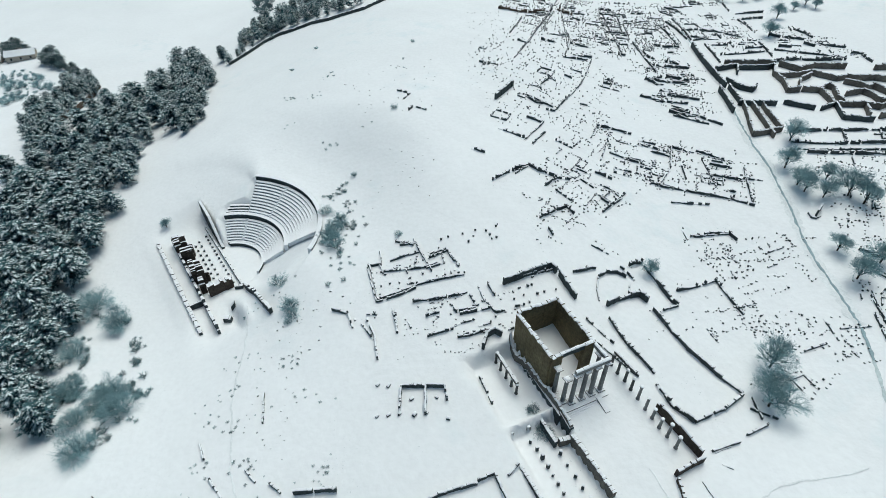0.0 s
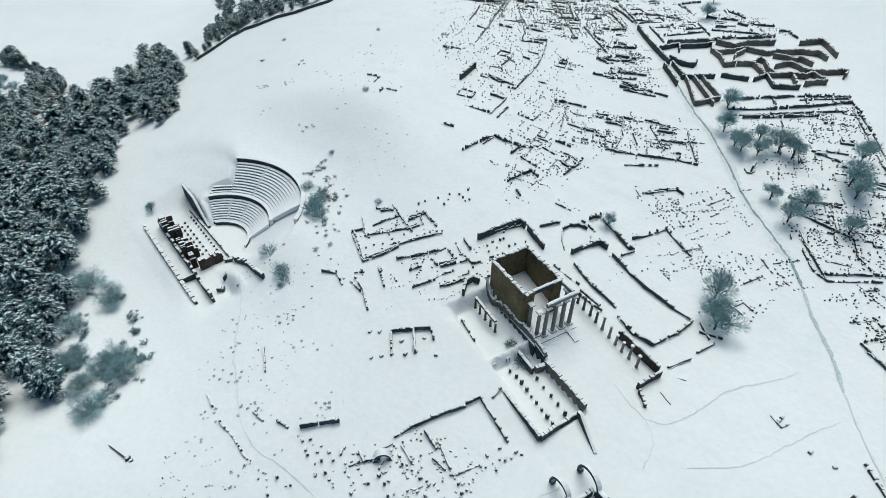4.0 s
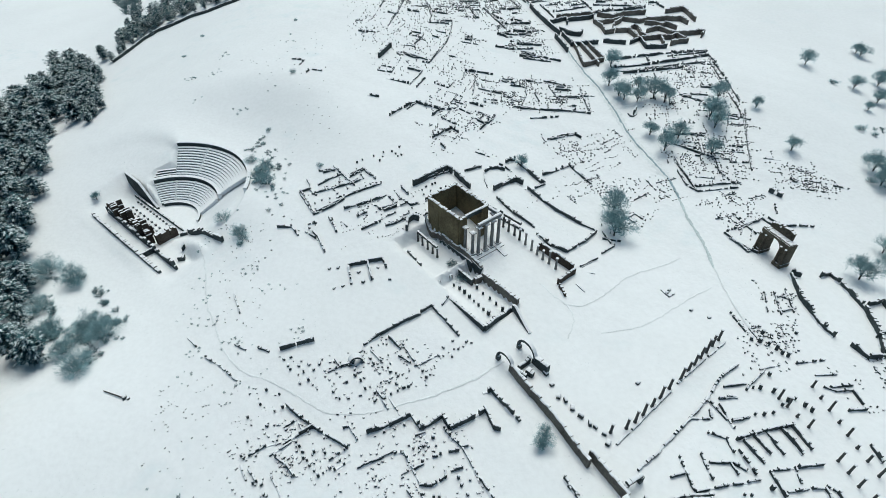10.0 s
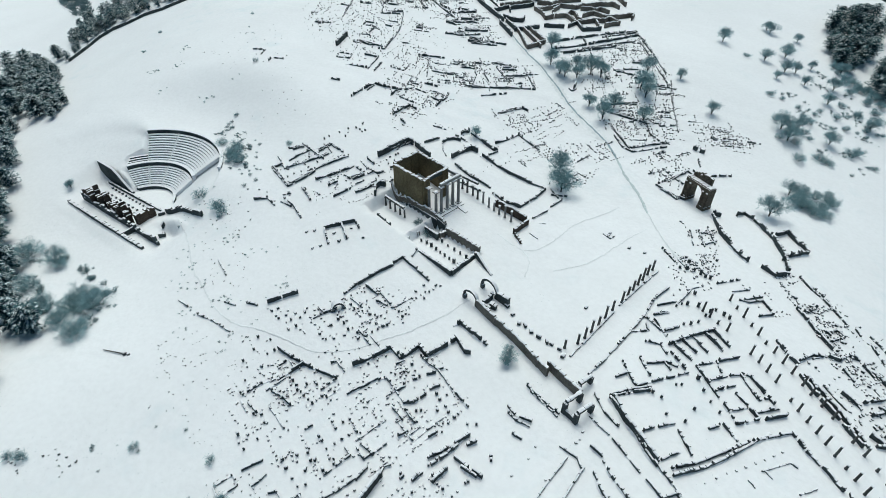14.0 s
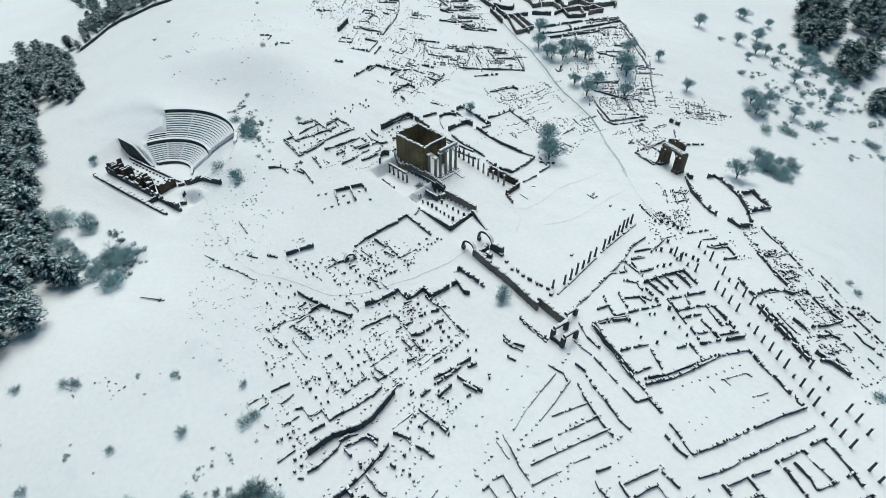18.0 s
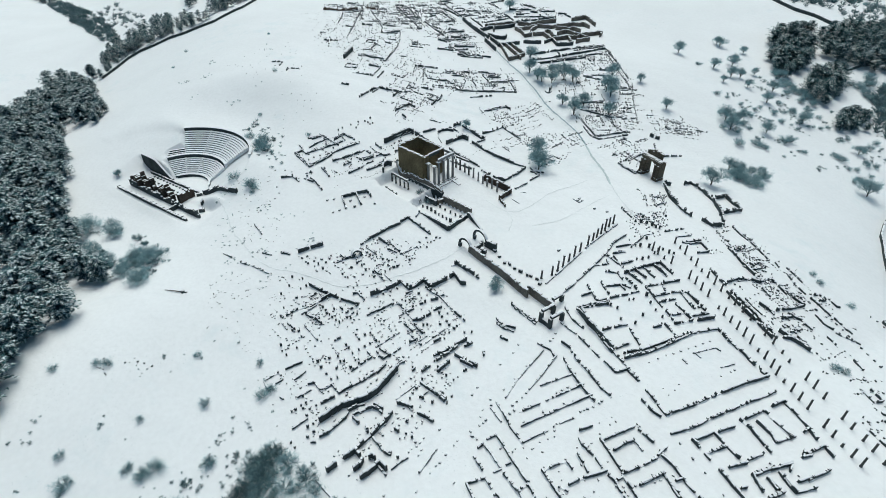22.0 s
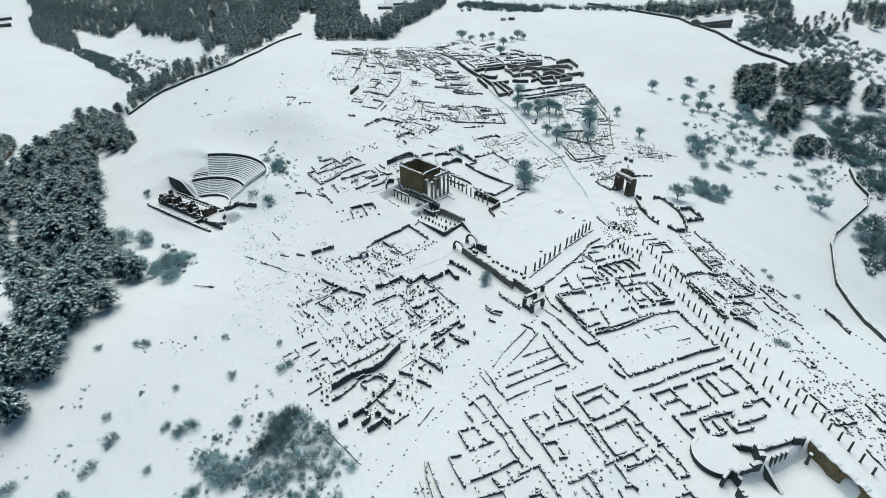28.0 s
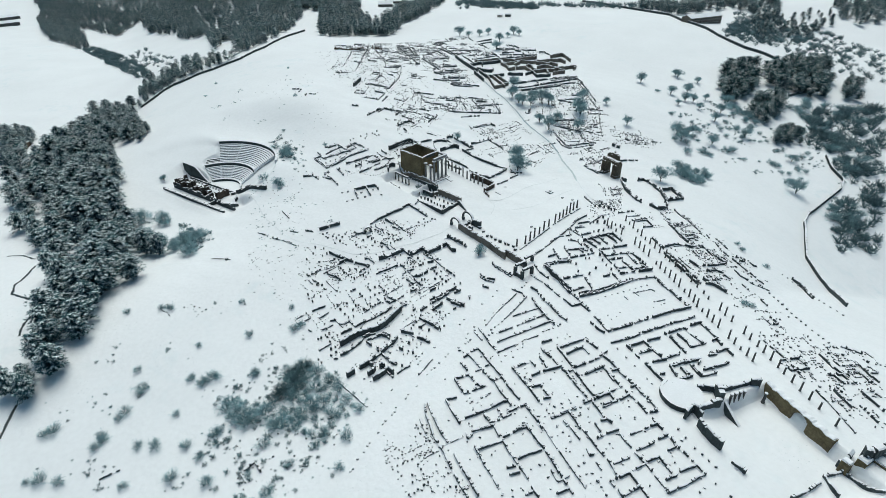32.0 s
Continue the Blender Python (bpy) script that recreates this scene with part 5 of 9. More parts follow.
ruin("avenue_edge", "heavy broken edge of the avenue", [
    (1.6, 0.9, 142.9, -52.3, 142.8, -59.3, 138.3, -66.4),
    (1.6, 0.9, 107.8, -63.7, 106.2, -67.8),
    (1.6, 0.9, 92.0, -49.9, 96.4, -52.2, 96.6, -56.3),
    (1.6, 0.9, 93.2, -47.1, 96.1, -56.7),
    (1.6, 0.9, 90.8, -27.5, 89.3, -36.9, 88.3, -48.9),
])
stones_at("avenue_row", "small stone in a long row beside the avenue", 2, 1.1, ((117.7, -47.1), (118.9, -48.4), (118.5, -50.4), (118.6, -52.9), (118.0, -55.5), (118.2, -57.5), (117.6, -60.4), (116.6, -63.1), (115.5, -65.9), (114.5, -68.4), (113.1, -71.4), (112.3, -74.0), (111.4, -76.6), (110.9, -78.9), (110.3, -81.2), (109.2, -84.5), (108.7, -87.2), (108.2, -89.3), (107.8, -91.6), (106.8, -94.0)))
stones_at("avenue_row_far", "small stone in a second long row", 2, 1, ((139.7, -50.3), (140.6, -52.4), (140.8, -54.9), (141.8, -56.9), (142.7, -58.9), (141.8, -61.8), (141.4, -65.1), (140.9, -67.5), (140.9, -69.7), (140.5, -72.7), (140.5, -75.5), (139.6, -78.4)))
stone_field("upper_town_stones", "weathered stones of the upper town in the snow", 0.028, -29, ((15.9, 251.9), (59.9, 327.8), (64.5, 275.1), (88.2, 274.3), (68.4, 199.8), (47.9, 193.8), (29.0, 191.0), (23.8, 225.5)))
stone_field("upper_town_stones_east", "weathered stones of the upper town by the road", 0.05, -8, ((75.0, 324.4), (129.6, 338.7), (122.7, 249.3), (118.8, 200.4), (99.3, 204.6), (90.7, 248.7), (87.7, 265.1), (69.7, 271.4)))
stone_field("ridge_stones", "standing stones between ruined rooms on the ridge", 0.04, 42, ((18.2, 163.1), (42.5, 167.6), (66.4, 160.1), (69.7, 152.3), (52.2, 138.7), (34.1, 131.7), (24.3, 139.8)))
stone_field("ridge_stones_east", "standing stones between ruined rooms", 0.045, -20, ((64.3, 196.4), (92.6, 185.5), (116.1, 169.3), (111.0, 148.5), (87.8, 155.7), (63.2, 164.0)))
stone_field("far_quarter_stones", "crowded stumps of the far quarter", 0.06, -13, ((44.8, 331.7), (80.4, 349.5), (141.6, 346.1), (146.5, 310.1), (104.8, 275.9), (69.7, 271.4), (53.9, 293.6)))
stone_field("orchard_stones", "upright stones in the plots by the road", 0.05, -21, ((140.5, 171.4), (171.0, 169.0), (189.7, 170.3), (175.9, 131.7), (162.9, 122.3), (160.6, 130.7), (160.4, 148.1), (153.6, 156.7)))
stone_field("plot_stones", "crowded upright stones in the lower plots", 0.085, -23, ((132.4, 121.4), (148.0, 117.3), (162.4, 108.4), (150.6, 90.9), (138.3, 86.4), (123.3, 87.7), (124.5, 100.4)))
stone_field("yard_stones", "stones strewn round the ruined courts", 0.055, 17, ((80.7, 134.6), (113.0, 133.8), (109.5, 115.7), (91.2, 104.6), (97.8, 95.3), (73.3, 92.4), (63.8, 96.1), (81.9, 110.0)))
stone_field("arch_quarter_stones", "small stones strewn round the arch", 0.06, -5, ((115.6, 80.0), (131.9, 81.4), (134.3, 67.6), (118.7, 64.6), (115.0, 71.7)))
stone_field("arch_back_stones", "stones of a lost building behind the arch", 0.06, -28, ((159.7, 93.2), (174.2, 82.6), (178.7, 73.3), (164.0, 69.3), (151.8, 78.8)))
stone_field("yard_stones_south", "stones strewn near the round tree", 0.06, 16, ((82.7, 101.1), (104.5, 99.7), (112.4, 87.3), (92.5, 75.6), (77.0, 70.5), (72.4, 77.0), (86.5, 88.7)))
stone_field("slope_stones", "stray stones on the slope", 0.01, 24, ((42.2, 88.9), (81.1, 101.5), (87.9, 124.1), (60.7, 130.9)))
stone_field("insula_stones", "rows of stumps inside the ruined block", 0.055, 11, ((-22.4, 124.2), (1.0, 125.2), (4.8, 116.4), (-20.4, 111.5)))
stone_field("street_stones", "rows of stumps along the lower street", 0.07, 13, ((-11.3, 106.5), (13.5, 109.8), (18.5, 101.5), (15.1, 96.0), (1.5, 94.5), (-7.0, 100.2)))
stone_field("slope_stones_west", "stray stones on the open slope", 0.008, -34, ((-46.8, 252.1), (3.2, 255.0), (-1.3, 170.9), (-3.0, 141.2), (-37.2, 158.9), (-18.7, 179.3)))
stone_field("avenue_stones", "rubble and stumps beside the avenue", 0.1, -7, ((88.9, 22.9), (99.4, 20.6), (99.5, 10.9), (91.0, 5.3), (82.7, 12.2)))
stone_field("avenue_stones_east", "rubble and stumps east of the avenue", 0.05, -10, ((98.2, 9.5), (123.5, 2.7), (112.7, -11.9), (100.0, -9.3), (92.7, -2.0)))
stone_field("rubble_row", "dark rubble strip along the avenue", 0.05, -11, ((105.8, 23.6), (101.3, 8.2), (97.7, 4.5), (97.7, 21.1)))
stone_field("rubble_row_north", "dark rubble strip north of the avenue", 0.05, -15, ((107.3, 34.9), (117.7, 30.4), (103.5, 13.0), (94.3, 15.1)))
stone_field("rubble_strip", "dense dark rubble strip beyond the avenue", 0.08, -6, ((111.9, -8.9), (120.9, -11.2), (117.2, -27.1), (121.7, -38.8), (111.8, -45.0), (103.5, -41.0), (102.9, -30.1)))
stone_field("rubble_strip_south", "dense rubble and stumps beyond the avenue", 0.07, -12, ((91.4, -63.2), (103.6, -67.7), (110.2, -74.6), (99.3, -96.1), (89.5, -105.4), (74.2, -114.2), (77.2, -105.0), (80.4, -87.9)))
stone_field("rubble_strip_middle", "scattered rubble beyond the avenue", 0.05, -3, ((99.8, -42.4), (113.6, -55.8), (107.1, -69.6), (94.9, -62.0)))
stone_field("west_meadow_stones", "stray stones along the meadow edge", 0.028, 22, ((-72.4, 57.5), (-49.0, 40.2), (-40.7, 31.3), (-52.6, 23.5), (-59.3, 14.5), (-66.9, 23.6), (-76.9, 37.4)))
stone_field("bush_stones", "small stones strewn near the bushes", 0.05, 24, ((-111.6, 37.5), (-94.4, 32.7), (-94.8, 23.6), (-110.4, 30.5)))
stone_field("lane_stones", "stumps along the lanes of the south quarter", 0.025, -2, ((-4.6, -41.4), (28.5, -51.9), (30.3, -89.0), (17.0, -92.2), (-13.8, -75.7), (-19.9, -56.0)))
stone_field("south_stones", "stumps among the southern houses", 0.025, -3, ((-19.0, -57.9), (28.2, -103.7), (21.5, -118.5), (-34.4, -89.2)))
stone_field("south_posts", "close rows of stumps in the corner plot", 0.03, -2, ((-29.4, -68.6), (-34.0, -88.3), (-39.9, -86.1), (-32.5, -69.8)))
stone_field("corner_plot_stones", "close rows of stumps in a plot by the path", 0.12, -2, ((-50.5, -64.1), (-42.7, -62.8), (-36.9, -67.2), (-38.4, -80.5), (-40.1, -86.6), (-50.9, -78.4)))
stone_field("thicket_stones", "stones showing through the thicket", 0.03, 15, ((-92.7, -36.9), (-73.6, -39.5), (-53.9, -42.6), (-60.1, -55.7), (-82.2, -59.8), (-94.6, -52.6)))
ruin("terrace_wall", "zigzag terrace wall of dark stone above the lower town", [
    (2.2, 1, -20.0, 26.6, -14.0, 26.7, -8.0, 27.4),
    (2.2, 1, -8.0, 27.4, -6.5, 23.0, -0.2, 24.4),
    (2.2, 1, -0.2, 24.4, 0.5, 20.7, 5.4, 21.1, 10.3, 22.1),
])
ruin("corner_bastion", "small walled yard at the end of the terrace", [
    (2, 0.8, 11.9, 27.2, 14.3, 27.2, 16.2, 21.8, 17.9, 16.5),
    (2, 0.8, 10.7, 23.1, 11.1, 16.8, 12.6, 16.0),
])
ruin("upper_lower_house", "ruined house with long dark side walls", [
    (1.6, 0.7, -38.7, 40.5, -35.4, 35.8, -32.7, 32.4, -29.3, 28.7, -25.3, 24.2),
    (1.6, 0.7, -32.7, 32.4, -36.6, 31.5, -40.9, 30.3),
    (1.6, 0.7, -43.1, 27.9, -40.9, 25.3, -39.0, 21.5),
    (1.6, 0.7, -49.6, 26.6, -47.9, 23.0),
])
ruin("lower_lane_walls", "broken low walls along a lane of the lower town", [
    (0.9, 0.5, -24.0, 18.8, -20.2, 19.1, -17.0, 19.4),
    (0.9, 0.5, -25.6, 29.6, -23.9, 29.7, -22.5, 25.5),
    (0.9, 0.5, -37.1, 13.4, -34.8, 13.8),
    (0.9, 0.5, -53.9, 9.1, -50.4, 9.9, -48.6, 9.8),
    (0.9, 0.5, -18.0, 19.4, -14.4, 19.9, -12.1, 18.5),
    (0.9, 0.5, -50.9, 29.6, -45.3, 31.3, -41.2, 30.8),
])
ruin("middle_house", "ruined house with rows of stubs and low walls", [
    (1.3, 0.6, -14.6, 19.3, -12.6, 19.1),
    (1.3, 0.6, -12.1, 18.6, -11.1, 14.0, -8.2, 14.4),
    (1.3, 0.6, -8.4, 21.8, -5.6, 21.8),
    (1.3, 0.6, -0.6, 20.7, 0.6, 17.7, 2.0, 15.1, 4.4, 14.8),
    (1.3, 0.6, 2.0, 15.1, 3.2, 7.5, 5.0, 0.9),
    (1.3, 0.6, -1.6, 15.1, 1.1, 14.6),
    (1.3, 0.6, -10.6, 9.9, -7.7, 8.8, -3.9, 9.6, -3.6, 11.1),
    (1.3, 0.6, -13.7, 9.8, -12.9, 7.6, -12.2, 5.1),
    (1.3, 0.6, -15.0, 1.5, -10.8, 1.9),
    (1.3, 0.6, -9.0, -2.4, -5.2, -2.0),
    (1.3, 0.6, -10.8, 7.8, -10.1, 4.5, -9.7, 3.0),
    (1.3, 0.6, -2.5, 10.5, 0.6, 10.3),
])
ruin("south_block", "thick broken walls at the edge of the paved way", [
    (1.8, 0.9, -10.1, -7.3, -6.5, -7.3, -2.5, -7.0, 2.1, -6.3),
    (1.8, 0.9, -10.0, -9.3, -5.1, -8.4, -1.7, -7.5),
    (1.8, 0.9, -3.9, -10.0, -2.0, -14.2, 0.1, -17.8),
    (1.8, 0.9, -11.3, -13.7, -8.9, -12.7, -6.7, -12.0),
    (1.8, 0.9, -15.7, -10.9, -13.3, -10.3),
    (1.8, 0.9, 0.1, -8.5, 2.9, -8.8),
])
ruin("small_court", "low broken court walls in the lower town", [
    (1.1, 0.6, -28.3, -4.7, -24.6, -2.8),
    (1.1, 0.6, -23.4, -7.2, -20.9, -4.7, -19.0, -4.9),
    (1.1, 0.6, -18.2, -9.2, -16.9, -8.8),
    (1.1, 0.6, -25.0, 10.8, -24.4, 6.9),
    (1.1, 0.6, -24.5, 3.8, -22.8, 0.5),
])
stones_at("lower_posts", "upright stone in rows of the lower town", 4, 1.15, ((-37.5, 30.0), (-36.9, 28.5), (-36.3, 26.9), (-36.4, 25.3), (-35.6, 24.5), (-35.1, 23.0), (-34.2, 21.4), (-33.4, 19.8), (-33.5, 26.1), (-31.2, 25.9), (-30.9, 24.9), (-30.4, 20.9), (-27.7, 22.0), (-29.7, 12.7), (-29.4, 10.6), (-27.1, 11.5), (-25.2, 11.4), (-30.7, 6.5), (-26.6, 7.3), (-28.6, 7.0), (-34.0, 10.0), (-33.5, 8.6), (-33.0, 6.1), (-32.9, 3.3), (-32.3, 1.5), (-35.2, 1.0), (-36.2, 4.9), (-37.7, 7.1), (-37.5, 4.8), (-40.4, 7.6), (-43.5, 5.3), (-44.2, 8.2), (-24.6, 7.5), (-22.5, -0.3), (-9.6, 18.9), (-8.2, 18.8), (-7.1, 18.5), (-5.3, 15.4), (-4.7, 15.2), (-3.6, 15.4), (-4.2, 19.9), (-0.7, 21.4), (-10.2, 25.6), (-12.8, 25.4), (-15.6, 25.4), (-1.3, 8.3), (1.2, 6.9), (-1.1, 6.4), (-0.5, 3.9), (-0.4, 2.0), (1.7, 0.4), (0.4, -0.1), (-1.6, -0.8), (-2.9, 3.8), (-6.8, 5.9), (-8.1, 6.2), (-10.2, 7.7), (-8.3, 15.0), (-10.9, 14.6), (2.7, -3.2), (4.8, -4.4), (4.4, -13.8), (3.9, -14.8), (-3.3, -17.0), (-10.5, -9.0), (-49.4, 34.0), (-48.9, 40.4), (-45.4, 43.0), (-44.2, 36.5), (-42.0, 40.0), (-43.5, 46.8), (-40.2, 44.4), (-39.8, 40.4), (-51.1, 30.5), (-48.9, 23.0), (-46.9, 22.1), (-46.6, 19.6), (-49.1, 15.7), (-52.8, 14.3), (-53.6, 18.8), (-53.8, 16.6), (-36.5, 51.0), (-34.6, 46.1), (-32.1, 46.0), (-33.1, 48.9), (-30.3, 48.6), (-24.9, 37.9), (-26.2, 40.4), (-22.2, 42.0), (-19.6, 43.3), (-18.4, 41.3), (-17.8, 38.6), (-15.6, 36.6), (-16.0, 34.4), (-13.8, 34.4), (-11.5, 34.8), (-9.5, 37.3), (-9.5, 35.3), (-10.3, 41.2), (-8.7, 40.5), (-7.9, 35.6), (-6.5, 35.5), (-1.2, 36.6), (-1.5, 38.8), (-13.3, 39.0)))
stone_field("lower_rows", "rows of small stumps over the lower town", 0.06, 17, ((-48.0, 50.0), (-38.4, 43.5), (-25.4, 24.1), (-24.2, 19.3), (-37.1, 13.8), (-49.2, 10.1), (-56.5, 9.7)))
stone_field("lower_rows_east", "small stumps between the low house walls", 0.05, 13, ((-19.9, 26.0), (-1.9, 21.1), (3.8, 5.1), (4.2, -1.4), (-1.0, -5.4), (-12.9, -5.4), (-26.4, -4.4), (-32.0, 1.4), (-30.3, 10.6), (-21.6, 17.2)))
stone_field("shrine_slope_rows", "crowded small stumps north of the terrace", 0.07, 16, ((-36.8, 55.8), (3.4, 37.6), (-7.3, 33.4), (-16.0, 33.5), (-26.9, 39.3), (-34.8, 46.7)))
ruin("bath_wall", "thick bowed bath wall of dark masonry", [
    (2.8, 1.2, -49.0, -13.0, -45.1, -12.1, -41.7, -11.2, -37.6, -11.9, -33.5, -11.9, -30.2, -11.1, -26.5, -9.0, -22.1, -6.1),
])
ruin("bath_front_wall", "long low wall before the baths with stubs", [
    (1.3, 0.7, -41.2, -6.2, -37.5, -5.7, -33.8, -5.4, -30.6, -4.8, -27.2, -3.9, -24.7, -3.0),
    (1.3, 0.7, -47.1, -7.3, -45.0, -7.0, -42.6, -6.8),
    (1.3, 0.7, -50.3, -17.7, -47.8, -17.7, -44.7, -16.4, -41.5, -15.1),
    (1.3, 0.7, -41.5, -15.1, -39.9, -13.5, -37.4, -13.1, -35.2, -13.5),
])
ruin("bath_apse", "curved bath apse and rooms of dark stone", [
    (1.6, 0.8, -39.6, -15.5, -37.6, -15.5, -35.5, -15.4, -33.4, -15.8, -32.1, -17.2, -31.5, -19.0),
    (1.6, 0.8, -39.8, -16.3, -38.6, -18.9),
    (1.6, 0.8, -32.8, -14.9, -30.8, -17.7),
])
ruin("bath_side_wall", "heavy straight wall beside the bath apse", [
    (2.2, 0.9, -28.8, -20.3, -31.7, -22.1, -34.4, -23.3, -36.8, -24.6, -39.3, -25.4, -41.4, -26.2),
    (2.2, 0.9, -36.9, -20.7, -37.3, -23.0),
])
ruin("bath_east_rooms", "broken bath rooms with standing piers", [
    (1.5, 0.8, -26.4, -17.7, -24.5, -19.6, -23.2, -21.7),
    (1.5, 0.8, -22.3, -23.9, -20.9, -26.0, -19.4, -28.9),
    (1.5, 0.8, -36.5, -25.4, -35.6, -28.4, -35.1, -30.8, -33.8, -32.7),
    (1.5, 0.8, -30.1, -25.5, -29.3, -27.1),
    (1.5, 0.8, -17.6, -14.4, -16.7, -16.7, -15.1, -20.2, -13.1, -23.8),
    (1.5, 0.8, -16.1, -18.2, -14.4, -22.0, -13.5, -25.3),
    (1.5, 0.8, -15.4, -10.7, -12.4, -10.2),
    (1.5, 0.8, -11.5, -13.2, -8.9, -12.3, -6.8, -11.9),
    (1.5, 0.8, -3.5, -13.0, -1.2, -17.1),
])
ruin("bath_pool", "deep little bath basin with a curved niche", [
    (2.4, 1, -43.4, -35.2, -40.9, -34.8, -38.5, -34.0, -37.3, -33.5, -36.2, -36.4),
    (2.4, 1, -39.5, -30.5, -38.1, -31.0, -38.2, -32.1),
    (2.4, 1, -44.3, -32.1, -42.6, -31.9, -41.1, -30.6),
    (2.4, 1, -45.8, -27.5, -43.8, -27.1, -42.1, -26.8, -41.5, -29.2),
    (2.4, 1, -51.0, -29.0, -48.9, -28.3, -47.9, -28.2),
])
ruin("low_yard", "low yard walls under the slope", [
    (0.9, 0.5, -54.3, 9.0, -51.2, 9.4, -48.7, 9.5),
    (0.9, 0.5, -52.6, 4.3, -50.5, 4.8, -48.5, 5.7),
    (0.9, 0.5, -49.1, 1.0, -47.1, 0.7, -45.8, -3.7),
    (0.9, 0.5, -46.2, -2.8, -43.4, -2.4, -41.6, -2.2),
    (0.9, 0.5, -57.9, 0.2, -57.0, -1.0),
    (0.9, 0.5, -56.9, -11.9, -53.9, -11.1, -51.8, -10.5),
    (0.9, 0.5, -52.9, -18.2, -51.5, -19.1),
])
ruin("way_kerb", "broken kerb of stones along the paved way", [
    (0.8, 0.5, -35.1, -36.8, -32.3, -36.0, -29.8, -35.8),
    (0.8, 0.5, -29.0, -41.3, -26.3, -39.9, -24.1, -38.4, -21.9, -37.2),
])
stones_at("bath_posts", "upright stone beside the baths", 4, 1.2, ((-19.0, -19.9), (-17.1, -22.7), (-19.4, -15.7), (-21.0, -16.7), (-22.4, -18.1), (-24.1, -24.0), (-26.0, -25.0), (-22.9, -20.9), (-16.6, -13.5), (-9.6, -16.0), (-8.3, -18.6), (-4.1, -17.1), (-10.6, -11.9), (-17.6, -8.1), (-11.2, -23.6), (-13.2, -21.3), (-27.6, -28.4), (-26.6, -30.3), (-26.3, -32.3), (-32.3, -34.3), (-33.6, -32.0), (-39.3, -25.3), (-51.4, -2.5), (-51.1, -4.9), (-52.3, -6.4), (-52.6, -5.2), (-50.6, -7.5), (-48.5, -7.2), (-55.7, -6.1), (-54.5, -6.0), (-51.9, -9.2), (-50.8, -12.6), (-52.5, -13.1), (-51.2, -15.3), (-53.3, -16.1), (-52.2, -18.5), (-58.0, -15.7), (-57.4, -17.8), (-43.8, 5.3), (-42.8, 2.3), (-44.1, 7.7), (-40.0, -0.5), (-42.0, -0.2), (-39.3, 2.9), (-36.4, 4.5), (-35.2, 1.3), (-32.3, 1.7), (-32.0, 2.7)))
stone_field("bath_yard_stones", "tumbled stones round the lower baths", 0.06, 15, ((-18.4, -13.3), (-6.3, -11.6), (-4.1, -19.0), (-15.5, -26.4), (-26.1, -32.4), (-32.3, -31.5), (-35.2, -23.7), (-28.0, -19.6), (-23.8, -14.8)))
stone_field("low_yard_stones", "stray stumps under the slope", 0.035, 14, ((-63.2, 9.7), (-54.9, 10.3), (-47.4, 1.9), (-47.8, -10.8), (-51.6, -19.1), (-58.1, -17.1), (-62.1, -10.4), (-64.6, 2.2)))
ruin("rubble_court", "sunken court of dark rubble and jumbled blocks", [
    (1.3, 0.9, 110.9, -8.9, 113.2, -11.3, 118.8, -10.5),
    (1.3, 0.9, 111.1, -9.5, 109.9, -14.3, 109.0, -17.8, 108.1, -24.3),
    (1.3, 0.9, 104.5, -25.8, 106.5, -27.8, 111.2, -27.2, 113.2, -29.7),
    (1.3, 0.9, 112.2, -31.3, 113.0, -34.8, 112.9, -38.8, 113.5, -41.2),
    (1.3, 0.9, 100.7, -40.0, 106.1, -41.0, 113.5, -41.2),
    (1.3, 0.9, 97.6, -35.5, 98.0, -38.3, 98.1, -41.3),
])
ruin("rubble_court_south", "broken rooms south of the rubble court", [
    (1.5, 0.8, 99.2, -43.4, 104.2, -44.0, 105.8, -46.1),
    (1.5, 0.8, 90.3, -44.4, 90.1, -46.8, 89.6, -49.4),
    (1.5, 0.8, 93.5, -50.2, 95.0, -52.6),
    (1.5, 0.8, 96.1, -51.0, 98.4, -53.6),
    (1.5, 0.8, 105.3, -47.6, 105.4, -50.5),
])
ruin("avenue_back_wall", "long straight back wall of the avenue shops", [
    (1.5, 0.7, 91.8, -27.9, 91.6, -31.8, 91.3, -36.2, 91.0, -39.6, 90.0, -43.5),
    (1.5, 0.7, 94.3, -16.3, 93.3, -20.7),
    (1.5, 0.7, 93.0, -22.1, 93.0, -25.1),
    (1.5, 0.7, 94.5, -24.1, 100.1, -24.0, 102.9, -25.4),
])
ruin("field_edge_wall", "broken line of stones along the open field", [
    (0.8, 0.6, 125.0, 1.6, 123.9, -3.8, 123.8, -8.6, 122.8, -14.1, 121.8, -19.3),
    (0.8, 0.6, 123.4, -20.7, 121.9, -24.5),
    (0.8, 0.6, 122.4, -26.7, 119.8, -32.9, 119.7, -37.0),
    (0.8, 0.6, 119.9, -38.8, 120.4, -42.0, 120.0, -46.2, 120.5, -49.6, 120.1, -53.5, 120.9, -55.2),
    (0.8, 0.6, 127.8, -40.8, 127.4, -44.2, 128.8, -44.8),
    (0.8, 0.6, 113.8, -45.3, 113.0, -49.6, 114.4, -52.3),
    (0.8, 0.6, 113.9, -53.4, 119.3, -59.1),
])
ruin("avenue_low_rooms", "low snowy rooms beside the avenue", [
    (1, 0.6, 97.5, 3.6, 103.5, 2.3),
    (1, 0.6, 96.6, 0.1, 98.5, -1.9, 103.1, -3.0, 101.9, -8.0),
    (1, 0.6, 96.9, -7.4, 101.8, -8.6),
    (1, 0.6, 95.7, 8.5, 104.2, 7.1),
])
